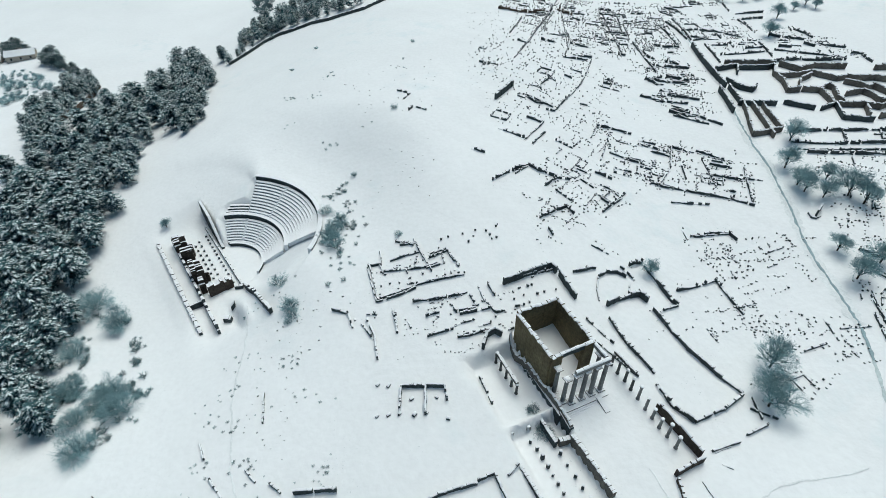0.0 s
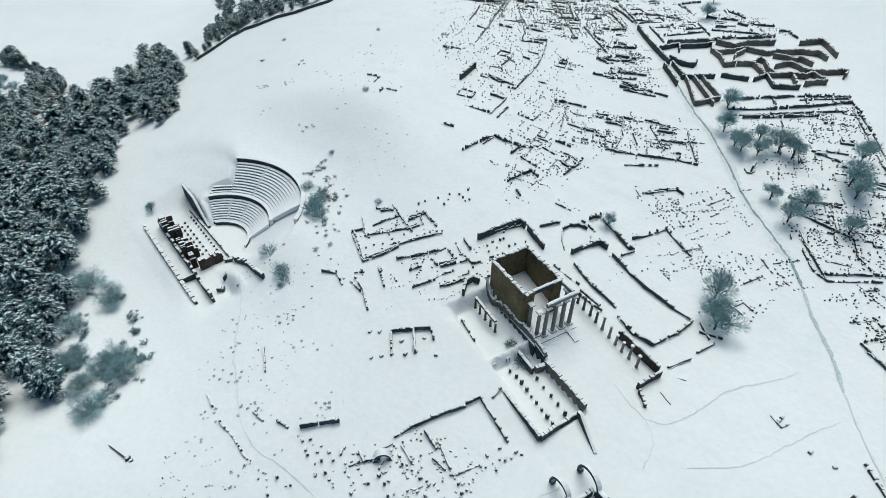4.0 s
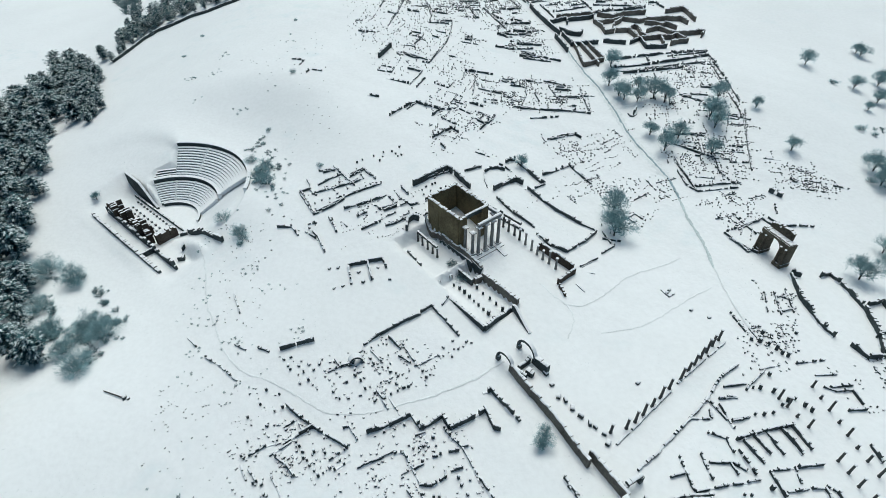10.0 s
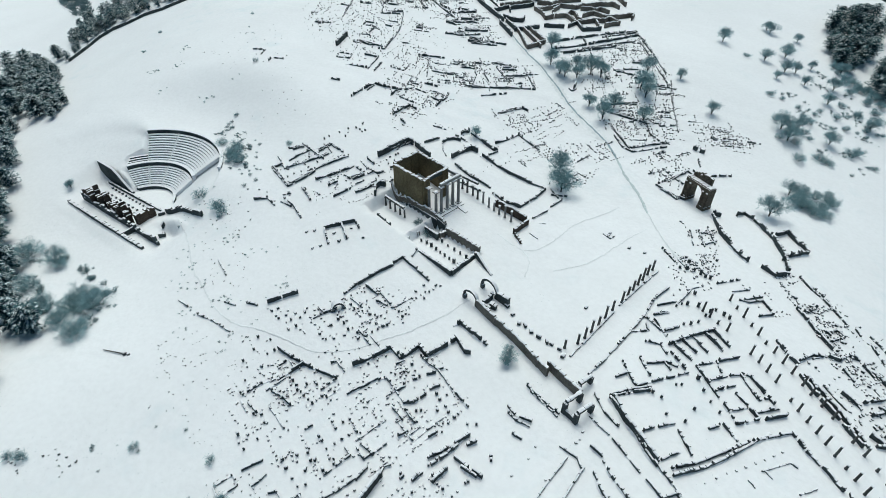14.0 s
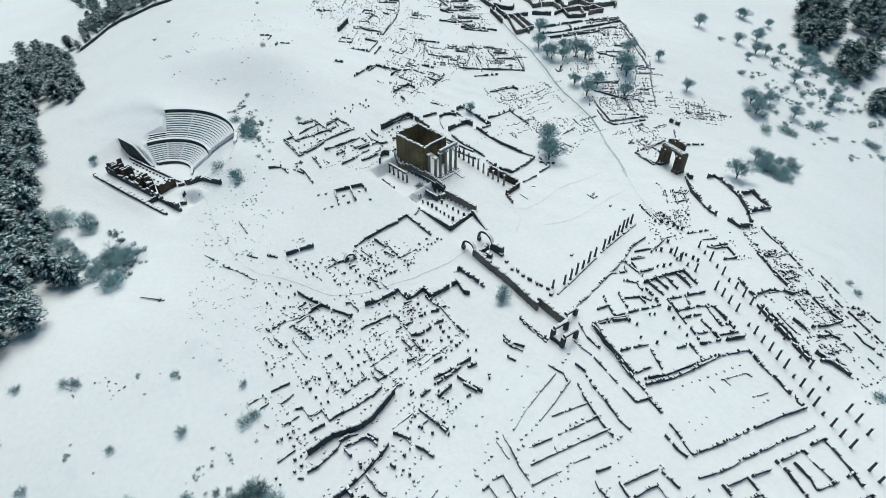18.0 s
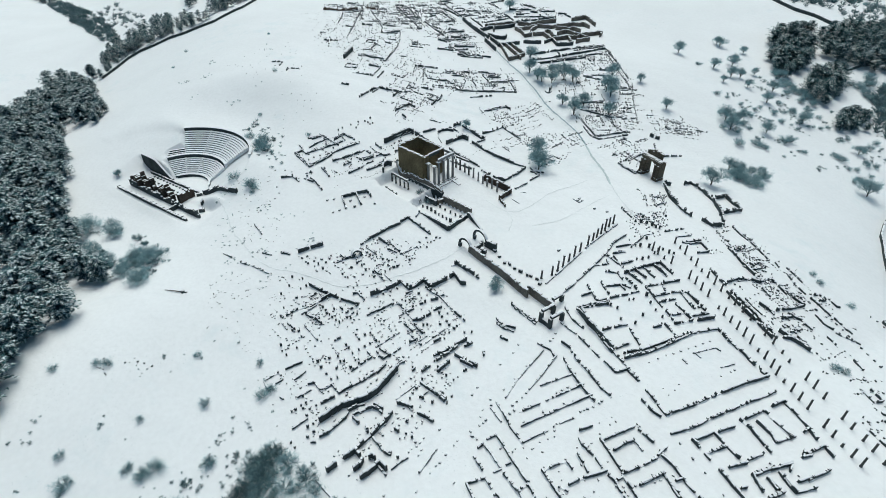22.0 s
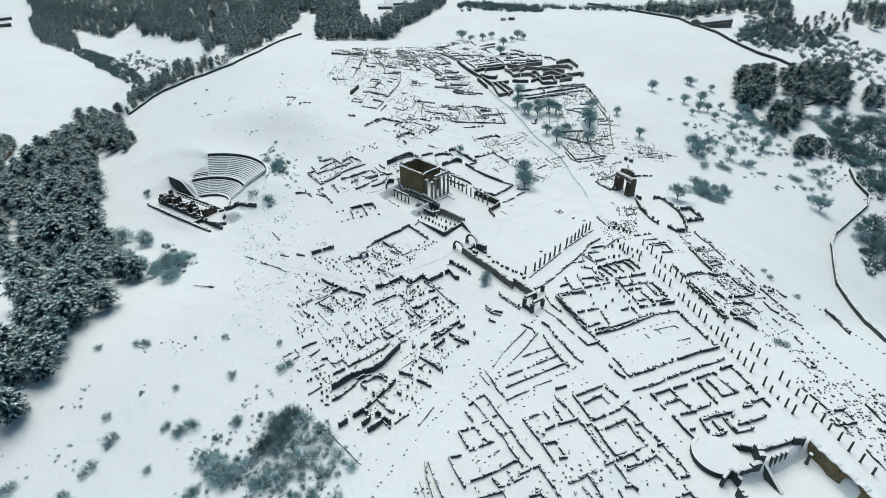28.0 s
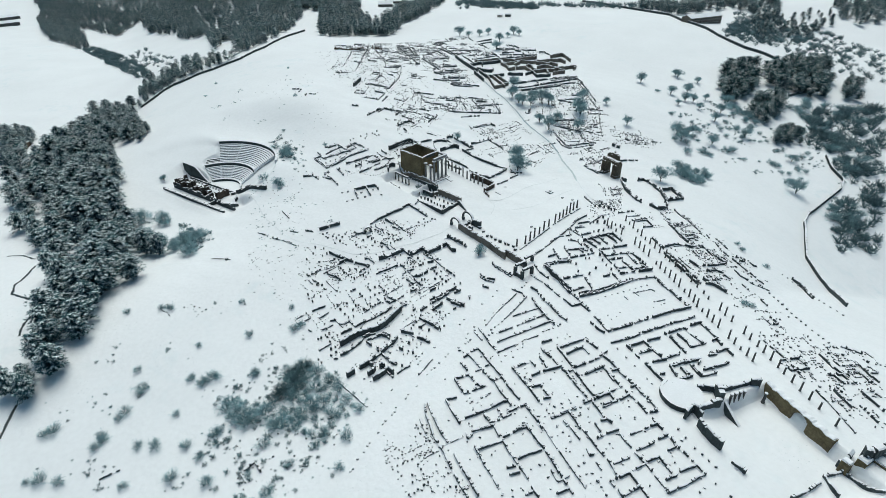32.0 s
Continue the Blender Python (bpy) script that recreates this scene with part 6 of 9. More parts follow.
stone_field("rubble_core", "dense dark rubble tumbled in the court", 0.22, -7, ((113.2, -7.0), (120.7, -9.6), (115.8, -23.7), (116.1, -40.7), (100.8, -40.2), (105.3, -25.8), (110.1, -13.5)))
stone_field("rubble_core_south", "dark rubble south of the court", 0.17, -4, ((98.4, -35.1), (101.5, -40.4), (110.8, -44.6), (108.0, -50.5), (93.7, -51.2), (91.5, -44.1), (98.0, -32.2)))
stone_field("field_edge_rubble", "stray stumps along the open field", 0.07, -7, ((125.0, 2.9), (126.2, -3.8), (126.4, -22.0), (126.1, -37.4), (125.1, -55.7), (119.0, -54.5), (114.9, -43.9), (117.0, -32.8), (121.3, -15.5)))
stone_field("court_front_rubble", "small stones before the rubble court", 0.08, -6, ((98.8, -24.8), (106.1, -25.1), (103.8, -32.1), (96.4, -33.5), (96.1, -29.7)))
ruin("lone_gable", "tall lone dark wall standing in the snow", [
    (2.8, 1.1, 24.9, 211.1, 29.0, 217.2, 34.3, 224.9),
])
ruin("ridge_bank", "dark curved bank wall at the head of the slope", [
    (2.2, 1.2, 40.0, 320.9, 46.4, 318.5, 52.7, 316.3, 58.1, 315.9, 66.7, 319.9),
    (2.2, 1.2, 75.4, 325.9, 78.1, 320.3, 83.2, 317.9),
])
ruin("ridge_plots", "close rows of low plot walls on the ridge", [
    (1.2, 0.6, 72.8, 326.9, 63.9, 305.4, 55.0, 285.8, 48.4, 270.9, 39.3, 252.8),
    (1.2, 0.6, 51.8, 307.5, 45.7, 292.4, 41.1, 282.0),
    (1.2, 0.6, 42.9, 273.6, 47.4, 270.7),
    (1.2, 0.6, 56.2, 275.8, 62.8, 273.4),
    (1.2, 0.6, 70.9, 273.7, 75.3, 271.0, 81.0, 269.5),
    (1.2, 0.6, 70.1, 272.4, 64.3, 257.0),
    (1.2, 0.6, 69.3, 259.9, 74.3, 258.5, 78.5, 258.1),
    (1.2, 0.6, 63.8, 256.9, 69.8, 255.8, 75.2, 254.5),
    (1.2, 0.6, 47.4, 227.5, 52.1, 233.6, 54.9, 232.2),
    (1.2, 0.6, 52.2, 236.4, 54.7, 231.3),
    (1.2, 0.6, 60.1, 237.6, 63.2, 235.3),
    (1.2, 0.6, 64.5, 244.9, 69.3, 241.8),
    (1.2, 0.6, 50.0, 206.1, 55.1, 214.1, 61.3, 222.6, 66.1, 230.3),
    (1.2, 0.6, 66.1, 230.3, 70.8, 240.1, 77.2, 254.7),
    (1.2, 0.6, 39.5, 214.2, 42.6, 210.5, 45.0, 210.1),
    (1.2, 0.6, 45.4, 205.3, 49.3, 204.4),
    (1.2, 0.6, 36.0, 197.7, 39.2, 196.0, 41.7, 194.2),
    (1.2, 0.6, 61.6, 212.7, 65.8, 210.9),
    (1.2, 0.6, 91.1, 222.3, 95.6, 219.9, 99.8, 216.6),
])
ruin("avenue_shops", "dense shop walls beside the upper street", [
    (1.3, 0.6, 97.4, 315.6, 104.6, 313.0),
    (1.3, 0.6, 102.2, 332.8, 108.3, 329.5),
    (1.3, 0.6, 99.5, 323.0, 109.6, 322.2),
    (1.3, 0.6, 95.4, 302.2, 104.1, 300.1),
    (1.3, 0.6, 94.7, 291.8, 102.5, 291.2),
    (1.3, 0.6, 92.6, 280.8, 97.1, 280.0),
    (1.3, 0.6, 88.5, 265.8, 96.3, 262.0),
    (1.3, 0.6, 102.7, 334.8, 96.5, 312.0),
    (1.3, 0.6, 109.6, 322.2, 103.5, 292.7, 104.9, 288.6),
    (1.3, 0.6, 108.3, 306.7, 105.9, 290.1),
])
ruin("slope_shops", "terraced shop walls above the street", [
    (1.4, 0.7, 105.1, 279.2, 105.1, 269.4),
    (1.4, 0.7, 107.2, 268.3, 107.5, 261.4, 110.2, 259.2),
    (1.4, 0.7, 115.4, 275.9, 120.7, 273.5, 127.9, 273.6),
    (1.4, 0.7, 105.2, 251.6, 112.5, 250.6, 123.2, 248.3),
    (1.4, 0.7, 114.4, 256.0, 120.0, 252.7),
    (1.4, 0.7, 98.2, 237.5, 101.0, 234.7, 102.3, 232.0),
    (1.4, 0.7, 98.2, 237.5, 104.6, 238.5, 110.4, 239.5, 118.2, 235.4),
    (1.4, 0.7, 104.2, 223.0, 107.8, 222.1, 112.4, 220.2),
    (1.4, 0.7, 101.7, 217.2, 110.5, 215.2),
    (1.4, 0.7, 99.7, 209.2, 103.1, 206.8, 106.4, 204.3),
    (1.4, 0.7, 102.5, 212.3, 108.1, 208.9),
    (1.4, 0.7, 64.4, 195.5, 69.5, 194.8),
    (1.4, 0.7, 128.5, 301.1, 128.6, 289.4, 127.9, 273.6),
    (1.4, 0.7, 134.2, 310.7, 136.1, 298.1, 136.0, 283.9),
])
stone_field("ridge_posts", "crowded upright stones of the ridge quarter", 0.06, -20, ((46.9, 306.7), (67.3, 322.0), (73.3, 323.5), (47.7, 272.2), (40.2, 282.2)))
stone_field("ridge_posts_low", "stumps strewn over the ridge plots", 0.03, -23, ((59.2, 303.0), (70.6, 305.6), (81.1, 269.8), (71.2, 237.6), (50.4, 207.2), (32.0, 210.9), (40.1, 248.6)))
stone_field("shop_posts", "crowded stumps in the shops", 0.06, -10, ((105.8, 345.5), (114.5, 338.1), (97.1, 262.5), (86.9, 261.5), (95.3, 307.3)))
stone_field("street_posts", "crowded stumps beside the upper street", 0.045, -5, ((113.4, 322.9), (131.9, 316.3), (128.7, 275.3), (108.4, 260.8), (106.5, 279.8)))
stone_field("court_posts", "little field of upright stones", 0.13, -25, ((72.6, 235.9), (82.6, 238.9), (86.0, 228.3), (74.9, 223.8)))
stone_field("ridge_far_posts", "crowded walls at the top of the ridge", 0.055, -20, ((42.5, 339.1), (77.4, 348.7), (69.3, 326.2), (42.7, 323.4)))
stone_field("ridge_far_posts_east", "crowded walls beside the top of the street", 0.05, -15, ((81.3, 349.7), (101.9, 353.5), (96.5, 328.5), (77.8, 328.5)))
stone_field("ridge_scatter", "stray stones on the western ridge", 0.02, -26, ((22.4, 321.3), (39.4, 315.6), (39.5, 263.1), (34.2, 232.4), (22.2, 197.2), (14.5, 227.1)))
stone_field("ridge_scatter_low", "stray stones below the ridge plots", 0.022, -30, ((19.6, 209.7), (49.7, 204.0), (69.4, 223.1), (84.0, 224.7), (96.9, 202.8), (66.3, 197.7), (21.3, 189.8)))
ruin("bath_hall", "great bath hall of tall dark walls capped with snow", [
    (3.0, 1.0, 141.8, 251.5, 163.9, 251.2, 166.2, 249.2),
    (3.0, 1.0, 168.8, 250.6, 175.1, 243.3, 184.8, 248.0, 199.3, 245.7),
    (3.0, 1.0, 192.6, 234.1, 198.1, 233.0, 204.9, 233.0, 212.7, 229.2, 213.1, 222.5),
    (3.0, 1.0, 211.7, 243.2, 223.7, 242.6, 222.9, 236.3, 220.1, 225.0),
])
ruin("bath_hall_west", "stout western rooms of the baths", [
    (2.6, 0.9, 134.7, 245.5, 143.5, 248.0, 147.0, 248.9, 143.9, 241.3),
    (2.6, 0.9, 145.8, 246.6, 161.5, 246.5, 165.4, 248.6, 160.9, 240.5),
    (2.6, 0.9, 135.6, 234.9, 138.0, 226.7, 142.8, 223.5, 146.3, 227.3),
    (2.6, 0.9, 133.6, 227.5, 132.2, 211.8),
])
ruin("bath_chambers", "winding chambers of the baths with snowy tops", [
    (2.8, 1.0, 160.6, 240.0, 160.7, 231.6, 157.9, 222.0, 163.7, 222.5, 169.0, 232.1, 177.6, 237.6),
    (2.8, 1.0, 161.1, 236.6, 172.9, 238.3, 178.8, 240.7, 181.0, 238.6, 187.1, 233.0, 193.0, 234.6),
    (2.8, 1.0, 165.0, 223.0, 172.3, 221.6, 171.7, 215.2, 170.3, 207.9),
    (2.8, 1.0, 172.3, 221.6, 178.4, 226.1, 179.9, 223.3, 175.8, 214.2, 176.1, 208.1),
    (2.8, 1.0, 188.7, 230.1, 192.8, 227.5, 194.9, 223.0, 199.3, 224.6, 201.7, 217.2),
    (2.8, 1.0, 181.7, 217.2, 190.8, 219.5, 192.7, 214.9, 192.1, 209.3, 203.8, 207.3, 212.9, 207.0, 206.9, 201.8),
    (2.8, 1.0, 171.7, 207.6, 183.7, 206.5, 188.4, 204.0, 193.6, 206.7, 194.4, 196.7),
    (2.8, 1.0, 183.7, 206.5, 179.1, 196.9),
    (2.8, 1.0, 183.1, 196.2, 189.0, 197.9, 194.4, 196.7),
])
ruin("bath_south_wall", "bowed front wall of the baths", [
    (2.4, 0.9, 131.1, 212.5, 146.9, 210.5),
    (2.4, 0.9, 150.8, 211.9, 160.8, 205.0),
    (2.4, 0.9, 163.0, 204.5, 171.8, 208.6, 167.6, 196.1, 179.0, 193.7),
])
ruin("bath_cistern", "dark brick cistern with steep walls", [
    (2.6, 0.9, 133.0, 211.6, 126.3, 188.1),
    (2.6, 0.9, 136.3, 210.8, 133.7, 185.9),
    (2.6, 0.9, 140.3, 209.7, 138.7, 189.9),
    (2.6, 0.9, 126.3, 188.1, 138.7, 189.9),
])
ruin("bath_street_wall", "tall street wall beside the baths", [
    (3, 0.9, 128.2, 225.6, 127.1, 215.0, 126.1, 205.9),
    (3, 0.9, 134.7, 274.1, 133.4, 261.9, 132.7, 250.6, 132.1, 235.9, 132.4, 228.1),
])
ruin("bath_back_wall", "long back wall behind the bath hall", [
    (2, 1.1, 150.3, 253.0, 161.2, 253.2, 172.3, 255.8, 181.0, 257.3, 190.0, 255.7, 205.5, 255.3),
])
ruin("bath_annexe", "low broken annexe behind the baths", [
    (1.6, 0.8, 182.9, 288.6, 187.1, 284.3),
    (1.6, 0.8, 188.7, 285.4, 193.4, 282.3, 198.1, 280.4),
    (1.6, 0.8, 195.1, 275.8, 199.0, 271.7),
    (1.6, 0.8, 201.5, 276.2, 205.3, 272.0, 213.2, 268.3),
    (1.6, 0.8, 211.8, 261.6, 217.5, 260.6),
    (1.6, 0.8, 215.5, 258.7, 216.0, 250.9),
    (1.6, 0.8, 199.9, 294.7, 202.2, 288.9, 203.3, 282.2),
    (1.6, 0.8, 180.5, 273.3, 186.8, 271.7),
])
ruin("upper_rooms", "tight rows of rooms in the upper quarter", [
    (1.3, 0.6, 145.4, 263.7, 154.9, 264.7, 163.7, 266.3, 172.4, 267.5),
    (1.3, 0.6, 146.6, 276.0, 155.1, 276.4),
    (1.3, 0.6, 143.1, 277.4, 142.4, 266.2, 141.4, 254.5),
    (1.3, 0.6, 162.3, 271.9, 173.1, 272.8),
    (1.3, 0.6, 138.1, 296.7, 146.2, 298.1, 154.7, 294.9),
    (1.3, 0.6, 136.9, 288.2, 145.8, 286.7),
    (1.3, 0.6, 139.8, 315.8, 139.7, 298.2, 137.9, 282.7),
    (1.3, 0.6, 152.1, 296.4, 159.4, 293.3),
    (1.3, 0.6, 159.8, 291.8, 166.8, 286.0),
    (1.3, 0.6, 176.7, 312.0, 177.8, 302.4, 177.3, 292.3),
    (1.3, 0.6, 181.0, 341.9, 178.6, 327.4),
    (1.3, 0.6, 179.2, 312.4, 191.9, 313.3),
    (1.3, 0.6, 180.1, 321.8, 196.6, 322.6),
    (1.3, 0.6, 173.0, 279.2, 172.2, 268.0, 171.1, 260.8),
    (1.3, 0.6, 142.6, 335.8, 149.8, 329.8),
    (1.3, 0.6, 137.5, 328.4, 141.7, 321.0),
    (1.3, 0.6, 139.0, 282.7, 148.4, 285.2),
])
stone_field("upper_quarter", "crowded walls and stumps of the upper quarter", 0.055, -2, ((143.9, 345.8), (149.8, 326.5), (173.2, 321.2), (180.0, 313.7), (174.9, 271.9), (145.3, 265.3), (139.3, 285.8), (141.4, 319.6)))
stone_field("upper_quarter_west", "stumps in rows beyond the upper street", 0.06, -8, ((146.8, 353.7), (185.5, 349.1), (182.4, 341.9), (151.2, 330.1), (142.6, 341.9)))
stone_field("annexe_stones", "tumbled stones behind the baths", 0.05, -13, ((184.9, 291.9), (202.9, 297.7), (214.6, 269.9), (217.5, 253.6), (208.5, 259.5), (176.8, 259.8), (178.1, 274.2)))
stone_field("street_side_stones", "stumps along the upper street", 0.06, -4, ((129.7, 306.3), (134.1, 300.1), (130.4, 263.2), (127.1, 231.5), (119.6, 226.4), (111.4, 254.3)))
stone_field("street_side_stones_low", "rows of stumps below the street", 0.06, -17, ((110.6, 252.1), (124.9, 254.2), (118.9, 224.6), (118.5, 198.5), (101.0, 199.8), (100.2, 221.8)))
ruin("square_house", "ruined house with square rooms and snowy wall tops", [
    (1, 0.5, -24.9, 124.8, -23.5, 118.4, -21.4, 109.8),
    (1, 0.5, -21.4, 109.8, -18.3, 110.1, -13.5, 111.3, -9.8, 112.7),
    (1, 0.5, -24.9, 125.0, -21.0, 124.7, -19.7, 120.5),
    (1, 0.5, -21.1, 131.2, -20.4, 124.4),
    (1, 0.5, -17.7, 125.4, -13.1, 126.2, -8.3, 126.4),
    (1, 0.5, -10.3, 133.1, -8.6, 127.2, -5.6, 119.9, -5.0, 118.0),
    (1, 0.5, -14.7, 131.6, -10.7, 130.7),
    (1, 0.5, -5.7, 123.3, -2.4, 124.3, -0.0, 125.1),
    (1, 0.5, -0.0, 125.1, 1.5, 121.5, 3.1, 118.4),
])
ruin("slope_house", "row of narrow ruined rooms beside the temple", [
    (1.1, 0.6, -6.3, 107.5, -3.2, 107.7, -1.0, 108.0),
    (1.1, 0.6, -0.7, 108.0, 2.4, 108.3, 4.9, 109.0),
    (1.1, 0.6, -0.0, 105.6, 1.4, 102.5),
    (1.1, 0.6, 5.4, 108.3, 7.0, 104.2),
    (1.1, 0.6, 8.1, 110.5, 9.6, 105.3),
    (1.1, 0.6, 11.0, 111.3, 12.5, 107.1),
    (1.1, 0.6, -7.3, 102.3, -3.4, 103.1),
    (1.1, 0.6, 2.0, 102.8, 6.9, 103.3),
])
ruin("long_dark_wall", "long dark wall standing behind the temple", [
    (2.6, 1, 15.4, 111.0, 19.6, 112.6, 24.5, 114.6, 30.4, 116.9),
    (2.6, 1, 30.4, 116.9, 31.8, 115.1),
    (2.6, 1, 32.6, 114.4, 34.0, 110.2, 35.7, 105.8),
])
ruin("wall_yard", "stumps and low walls in the yard below", [
    (1, 0.6, 10.6, 104.3, 12.2, 101.7, 14.9, 102.2),
    (1, 0.6, 17.8, 103.3, 20.7, 103.9),
    (1, 0.6, 1.1, 94.6, 4.6, 94.9, 8.6, 96.1),
    (1, 0.6, 9.2, 96.3, 11.1, 96.8),
    (1, 0.6, 15.0, 96.0, 17.7, 96.8),
    (1, 0.6, 37.0, 115.5, 41.9, 117.4),
    (1, 0.6, -24.1, 105.9, -21.0, 105.2),
    (1, 0.6, -16.6, 105.8, -15.1, 97.8),
    (1, 0.6, -25.4, 102.9, -21.8, 97.1),
    (1, 0.6, -12.4, 101.8, -11.4, 99.1),
])
stones_at("slope_stumps", "small upright stone near the square house", 3, 1, ((-16.2, 121.6), (-12.9, 121.3), (-9.9, 122.6), (-12.6, 119.8), (-19.1, 120.0), (-17.6, 116.1), (-14.7, 115.8), (-11.5, 117.0), (-9.5, 114.5), (-6.3, 114.3), (-4.6, 114.4), (-10.9, 113.7), (-7.7, 117.8), (-1.1, 116.1), (0.7, 116.6), (-2.9, 114.9), (2.9, 116.3), (4.6, 116.1), (2.3, 115.3), (-10.6, 114.7), (-20.2, 115.6), (18.0, 106.0), (20.9, 107.2), (23.7, 110.6), (24.4, 113.3), (24.9, 107.5), (27.0, 108.2), (19.9, 109.6), (18.0, 108.3), (22.2, 104.9), (12.1, 100.5), (12.9, 98.0), (5.8, 100.0), (13.1, 95.6), (30.6, 109.2), (22.5, 110.2), (-1.6, 130.1), (0.6, 130.6), (5.2, 131.3), (8.5, 130.2), (9.3, 132.6), (12.6, 132.0), (13.6, 130.3), (14.1, 128.6), (15.6, 129.0), (16.3, 134.7), (15.9, 133.9), (6.8, 128.0)))
ruin("earth_bank", "steep brown earth bank above the hollow", [
    (3.4, 2.4, -198.3, 321.5, -196.2, 307.5, -195.8, 296.7, -197.1, 283.7, -198.7, 276.4, -205.8, 278.4),
])
ruin("long_enclosure", "long enclosure of dark walls with a rounded end", [
    (2.2, 0.9, 122.2, 38.4, 116.5, 28.5, 113.7, 18.3, 113.6, 12.9),
    (2.2, 0.9, 116.0, 9.4, 116.6, 4.2, 121.6, 3.3, 127.1, 9.4),
    (2.2, 0.9, 127.1, 9.4, 132.6, 19.7, 134.8, 30.3, 134.7, 34.7),
    (2.2, 0.9, 134.7, 34.7, 130.6, 34.8),
    (2.2, 0.9, 122.4, 38.6, 124.5, 36.4),
])
ruin("side_yard", "small angular yard with a tall dark wall", [
    (2.2, 0.9, 134.4, 20.4, 141.0, 20.5, 138.7, 9.4),
    (2.2, 0.9, 138.7, 9.4, 130.3, 10.5, 126.3, 9.6),
])
ruin("arch_plots", "low rooms and stubs beside the arch", [
    (1, 0.5, 115.5, 59.4, 117.3, 51.7),
    (1, 0.5, 117.3, 51.7, 121.5, 52.8),
    (1, 0.5, 125.6, 70.1, 125.9, 58.4),
])
stone_field("arch_row_stones", "rows of tumbled stones before the arch", 0.07, -15, ((107.9, 34.4), (114.7, 29.7), (104.5, 16.2), (93.4, 12.2), (98.9, 25.0)))
stone_field("arch_north_stones", "dark stones north of the arch", 0.1, -27, ((155.3, 90.2), (177.7, 80.5), (171.4, 68.2), (156.6, 74.6)))
stone_field("arch_west_stones", "dark rows of stones west of the arch", 0.12, -4, ((130.1, 84.5), (139.4, 76.1), (130.4, 61.1), (115.9, 60.3), (117.2, 67.4)))
stone_field("avenue_head_stones", "dark rubble at the head of the avenue", 0.07, -5, ((87.1, 24.2), (97.0, 22.7), (97.9, 13.1), (89.4, 5.6), (77.9, 8.3)))
stone_field("rubble_south_field", "dense rubble and stumps beyond the avenue's end", 0.09, -15, ((98.0, -86.5), (120.7, -104.4), (80.3, -126.5), (75.9, -120.6), (78.3, -107.8), (83.7, -94.0)))
ruin("avenue_front_wall", "long low footing wall beside the avenue's columns", [
    (0.8, 0.7, 83.9, -82.6, 82.5, -92.1, 79.5, -102.0),
    (0.8, 0.7, 78.2, -106.6, 75.8, -115.1, 72.7, -122.5),
])
ruin("rubble_field_walls", "broken walls among the rubble", [
    (1.1, 0.6, 96.9, -95.1, 94.2, -101.9, 93.5, -107.1),
    (1.1, 0.6, 106.5, -101.7, 102.5, -109.9),
    (1.1, 0.6, 83.6, -108.8, 81.3, -115.9),
    (1.1, 0.6, 91.2, -113.1, 89.6, -120.5),
    (1.1, 0.6, 110.1, -94.6, 114.5, -99.7),
])
ruin("forum_gate_wall", "massive broken gateway of brown stone", [
    (4.6, 2.2, 65.7, -128.3, 67.0, -129.8, 72.7, -130.1),
])
ruin("forum_gate_pier", "broken pier beside the gateway", [
    (2.6, 1.3, 61.8, -126.1, 64.1, -126.9),
])
ruin("triangular_store", "triangular storehouse with rows of dwarf walls under snow", [
    (0.7, 0.6, 21.3, -22.2, 16.0, -24.5, 7.1, -28.8, 2.0, -32.0),
    (0.8, 0.6, 23.0, -26.3, 18.7, -28.5, 13.2, -31.2, 9.3, -32.9),
    (0.9, 0.6, 20.7, -19.0, 22.8, -23.6, 22.1, -26.2),
    (1.2, 0.6, 24.3, -28.2, 23.2, -33.4, 23.0, -37.8, 22.8, -42.1, 23.1, -45.5),
    (0.9, 0.6, 12.8, -33.3, 24.3, -34.5),
    (0.9, 0.6, 11.4, -38.6, 24.1, -38.9),
    (0.9, 0.6, 3.2, -38.1, 9.5, -38.6),
    (0.9, 0.6, 1.1, -42.4, 11.4, -42.7, 23.8, -43.3),
    (1.3, 0.6, -1.0, -36.1, -1.5, -40.8, -1.0, -47.3),
    (0.7, 0.6, -0.8, -47.0, 2.5, -47.0, 6.8, -47.1),
    (0.7, 0.6, 10.6, -46.7, 15.1, -47.1),
    (0.5, 0.6, -3.2, -32.7, -2.8, -38.5),
    (0.5, 0.6, -0.9, -31.8, -1.0, -36.1),
])
ruin("street_wall", "street wall of upright stones capped with snow", [
    (1.2, 0.7, 27.9, -26.8, 27.5, -31.0, 27.6, -36.5, 27.4, -42.1, 28.0, -46.5),
    (1.2, 0.7, 27.3, -22.3, 28.5, -25.9),
])
ruin("way_walls", "low walls beside the gate passage", [
    (1, 0.6, 31.8, -15.2, 32.4, -18.7, 33.2, -21.9),
    (1, 0.6, 21.6, -1.0, 23.0, -5.9, 24.4, -11.9),
    (1, 0.6, 33.3, -22.9, 33.6, -27.7, 33.9, -33.0),
    (1, 0.6, 34.2, -34.8, 34.5, -39.8, 38.0, -40.5),
    (1, 0.6, 36.6, -10.4, 35.7, -16.3, 36.5, -21.1),
    (1, 0.6, 13.6, -5.1, 14.5, -8.1, 16.7, -11.3),
    (1, 0.6, 11.9, -10.7, 13.2, -13.3),
])
ruin("forecourt_wall", "tall dark front wall of the ruined houses", [
    (2, 0.8, 39.4, -13.1, 39.1, -18.4, 39.1, -23.3, 38.4, -28.9, 38.3, -33.4),
])
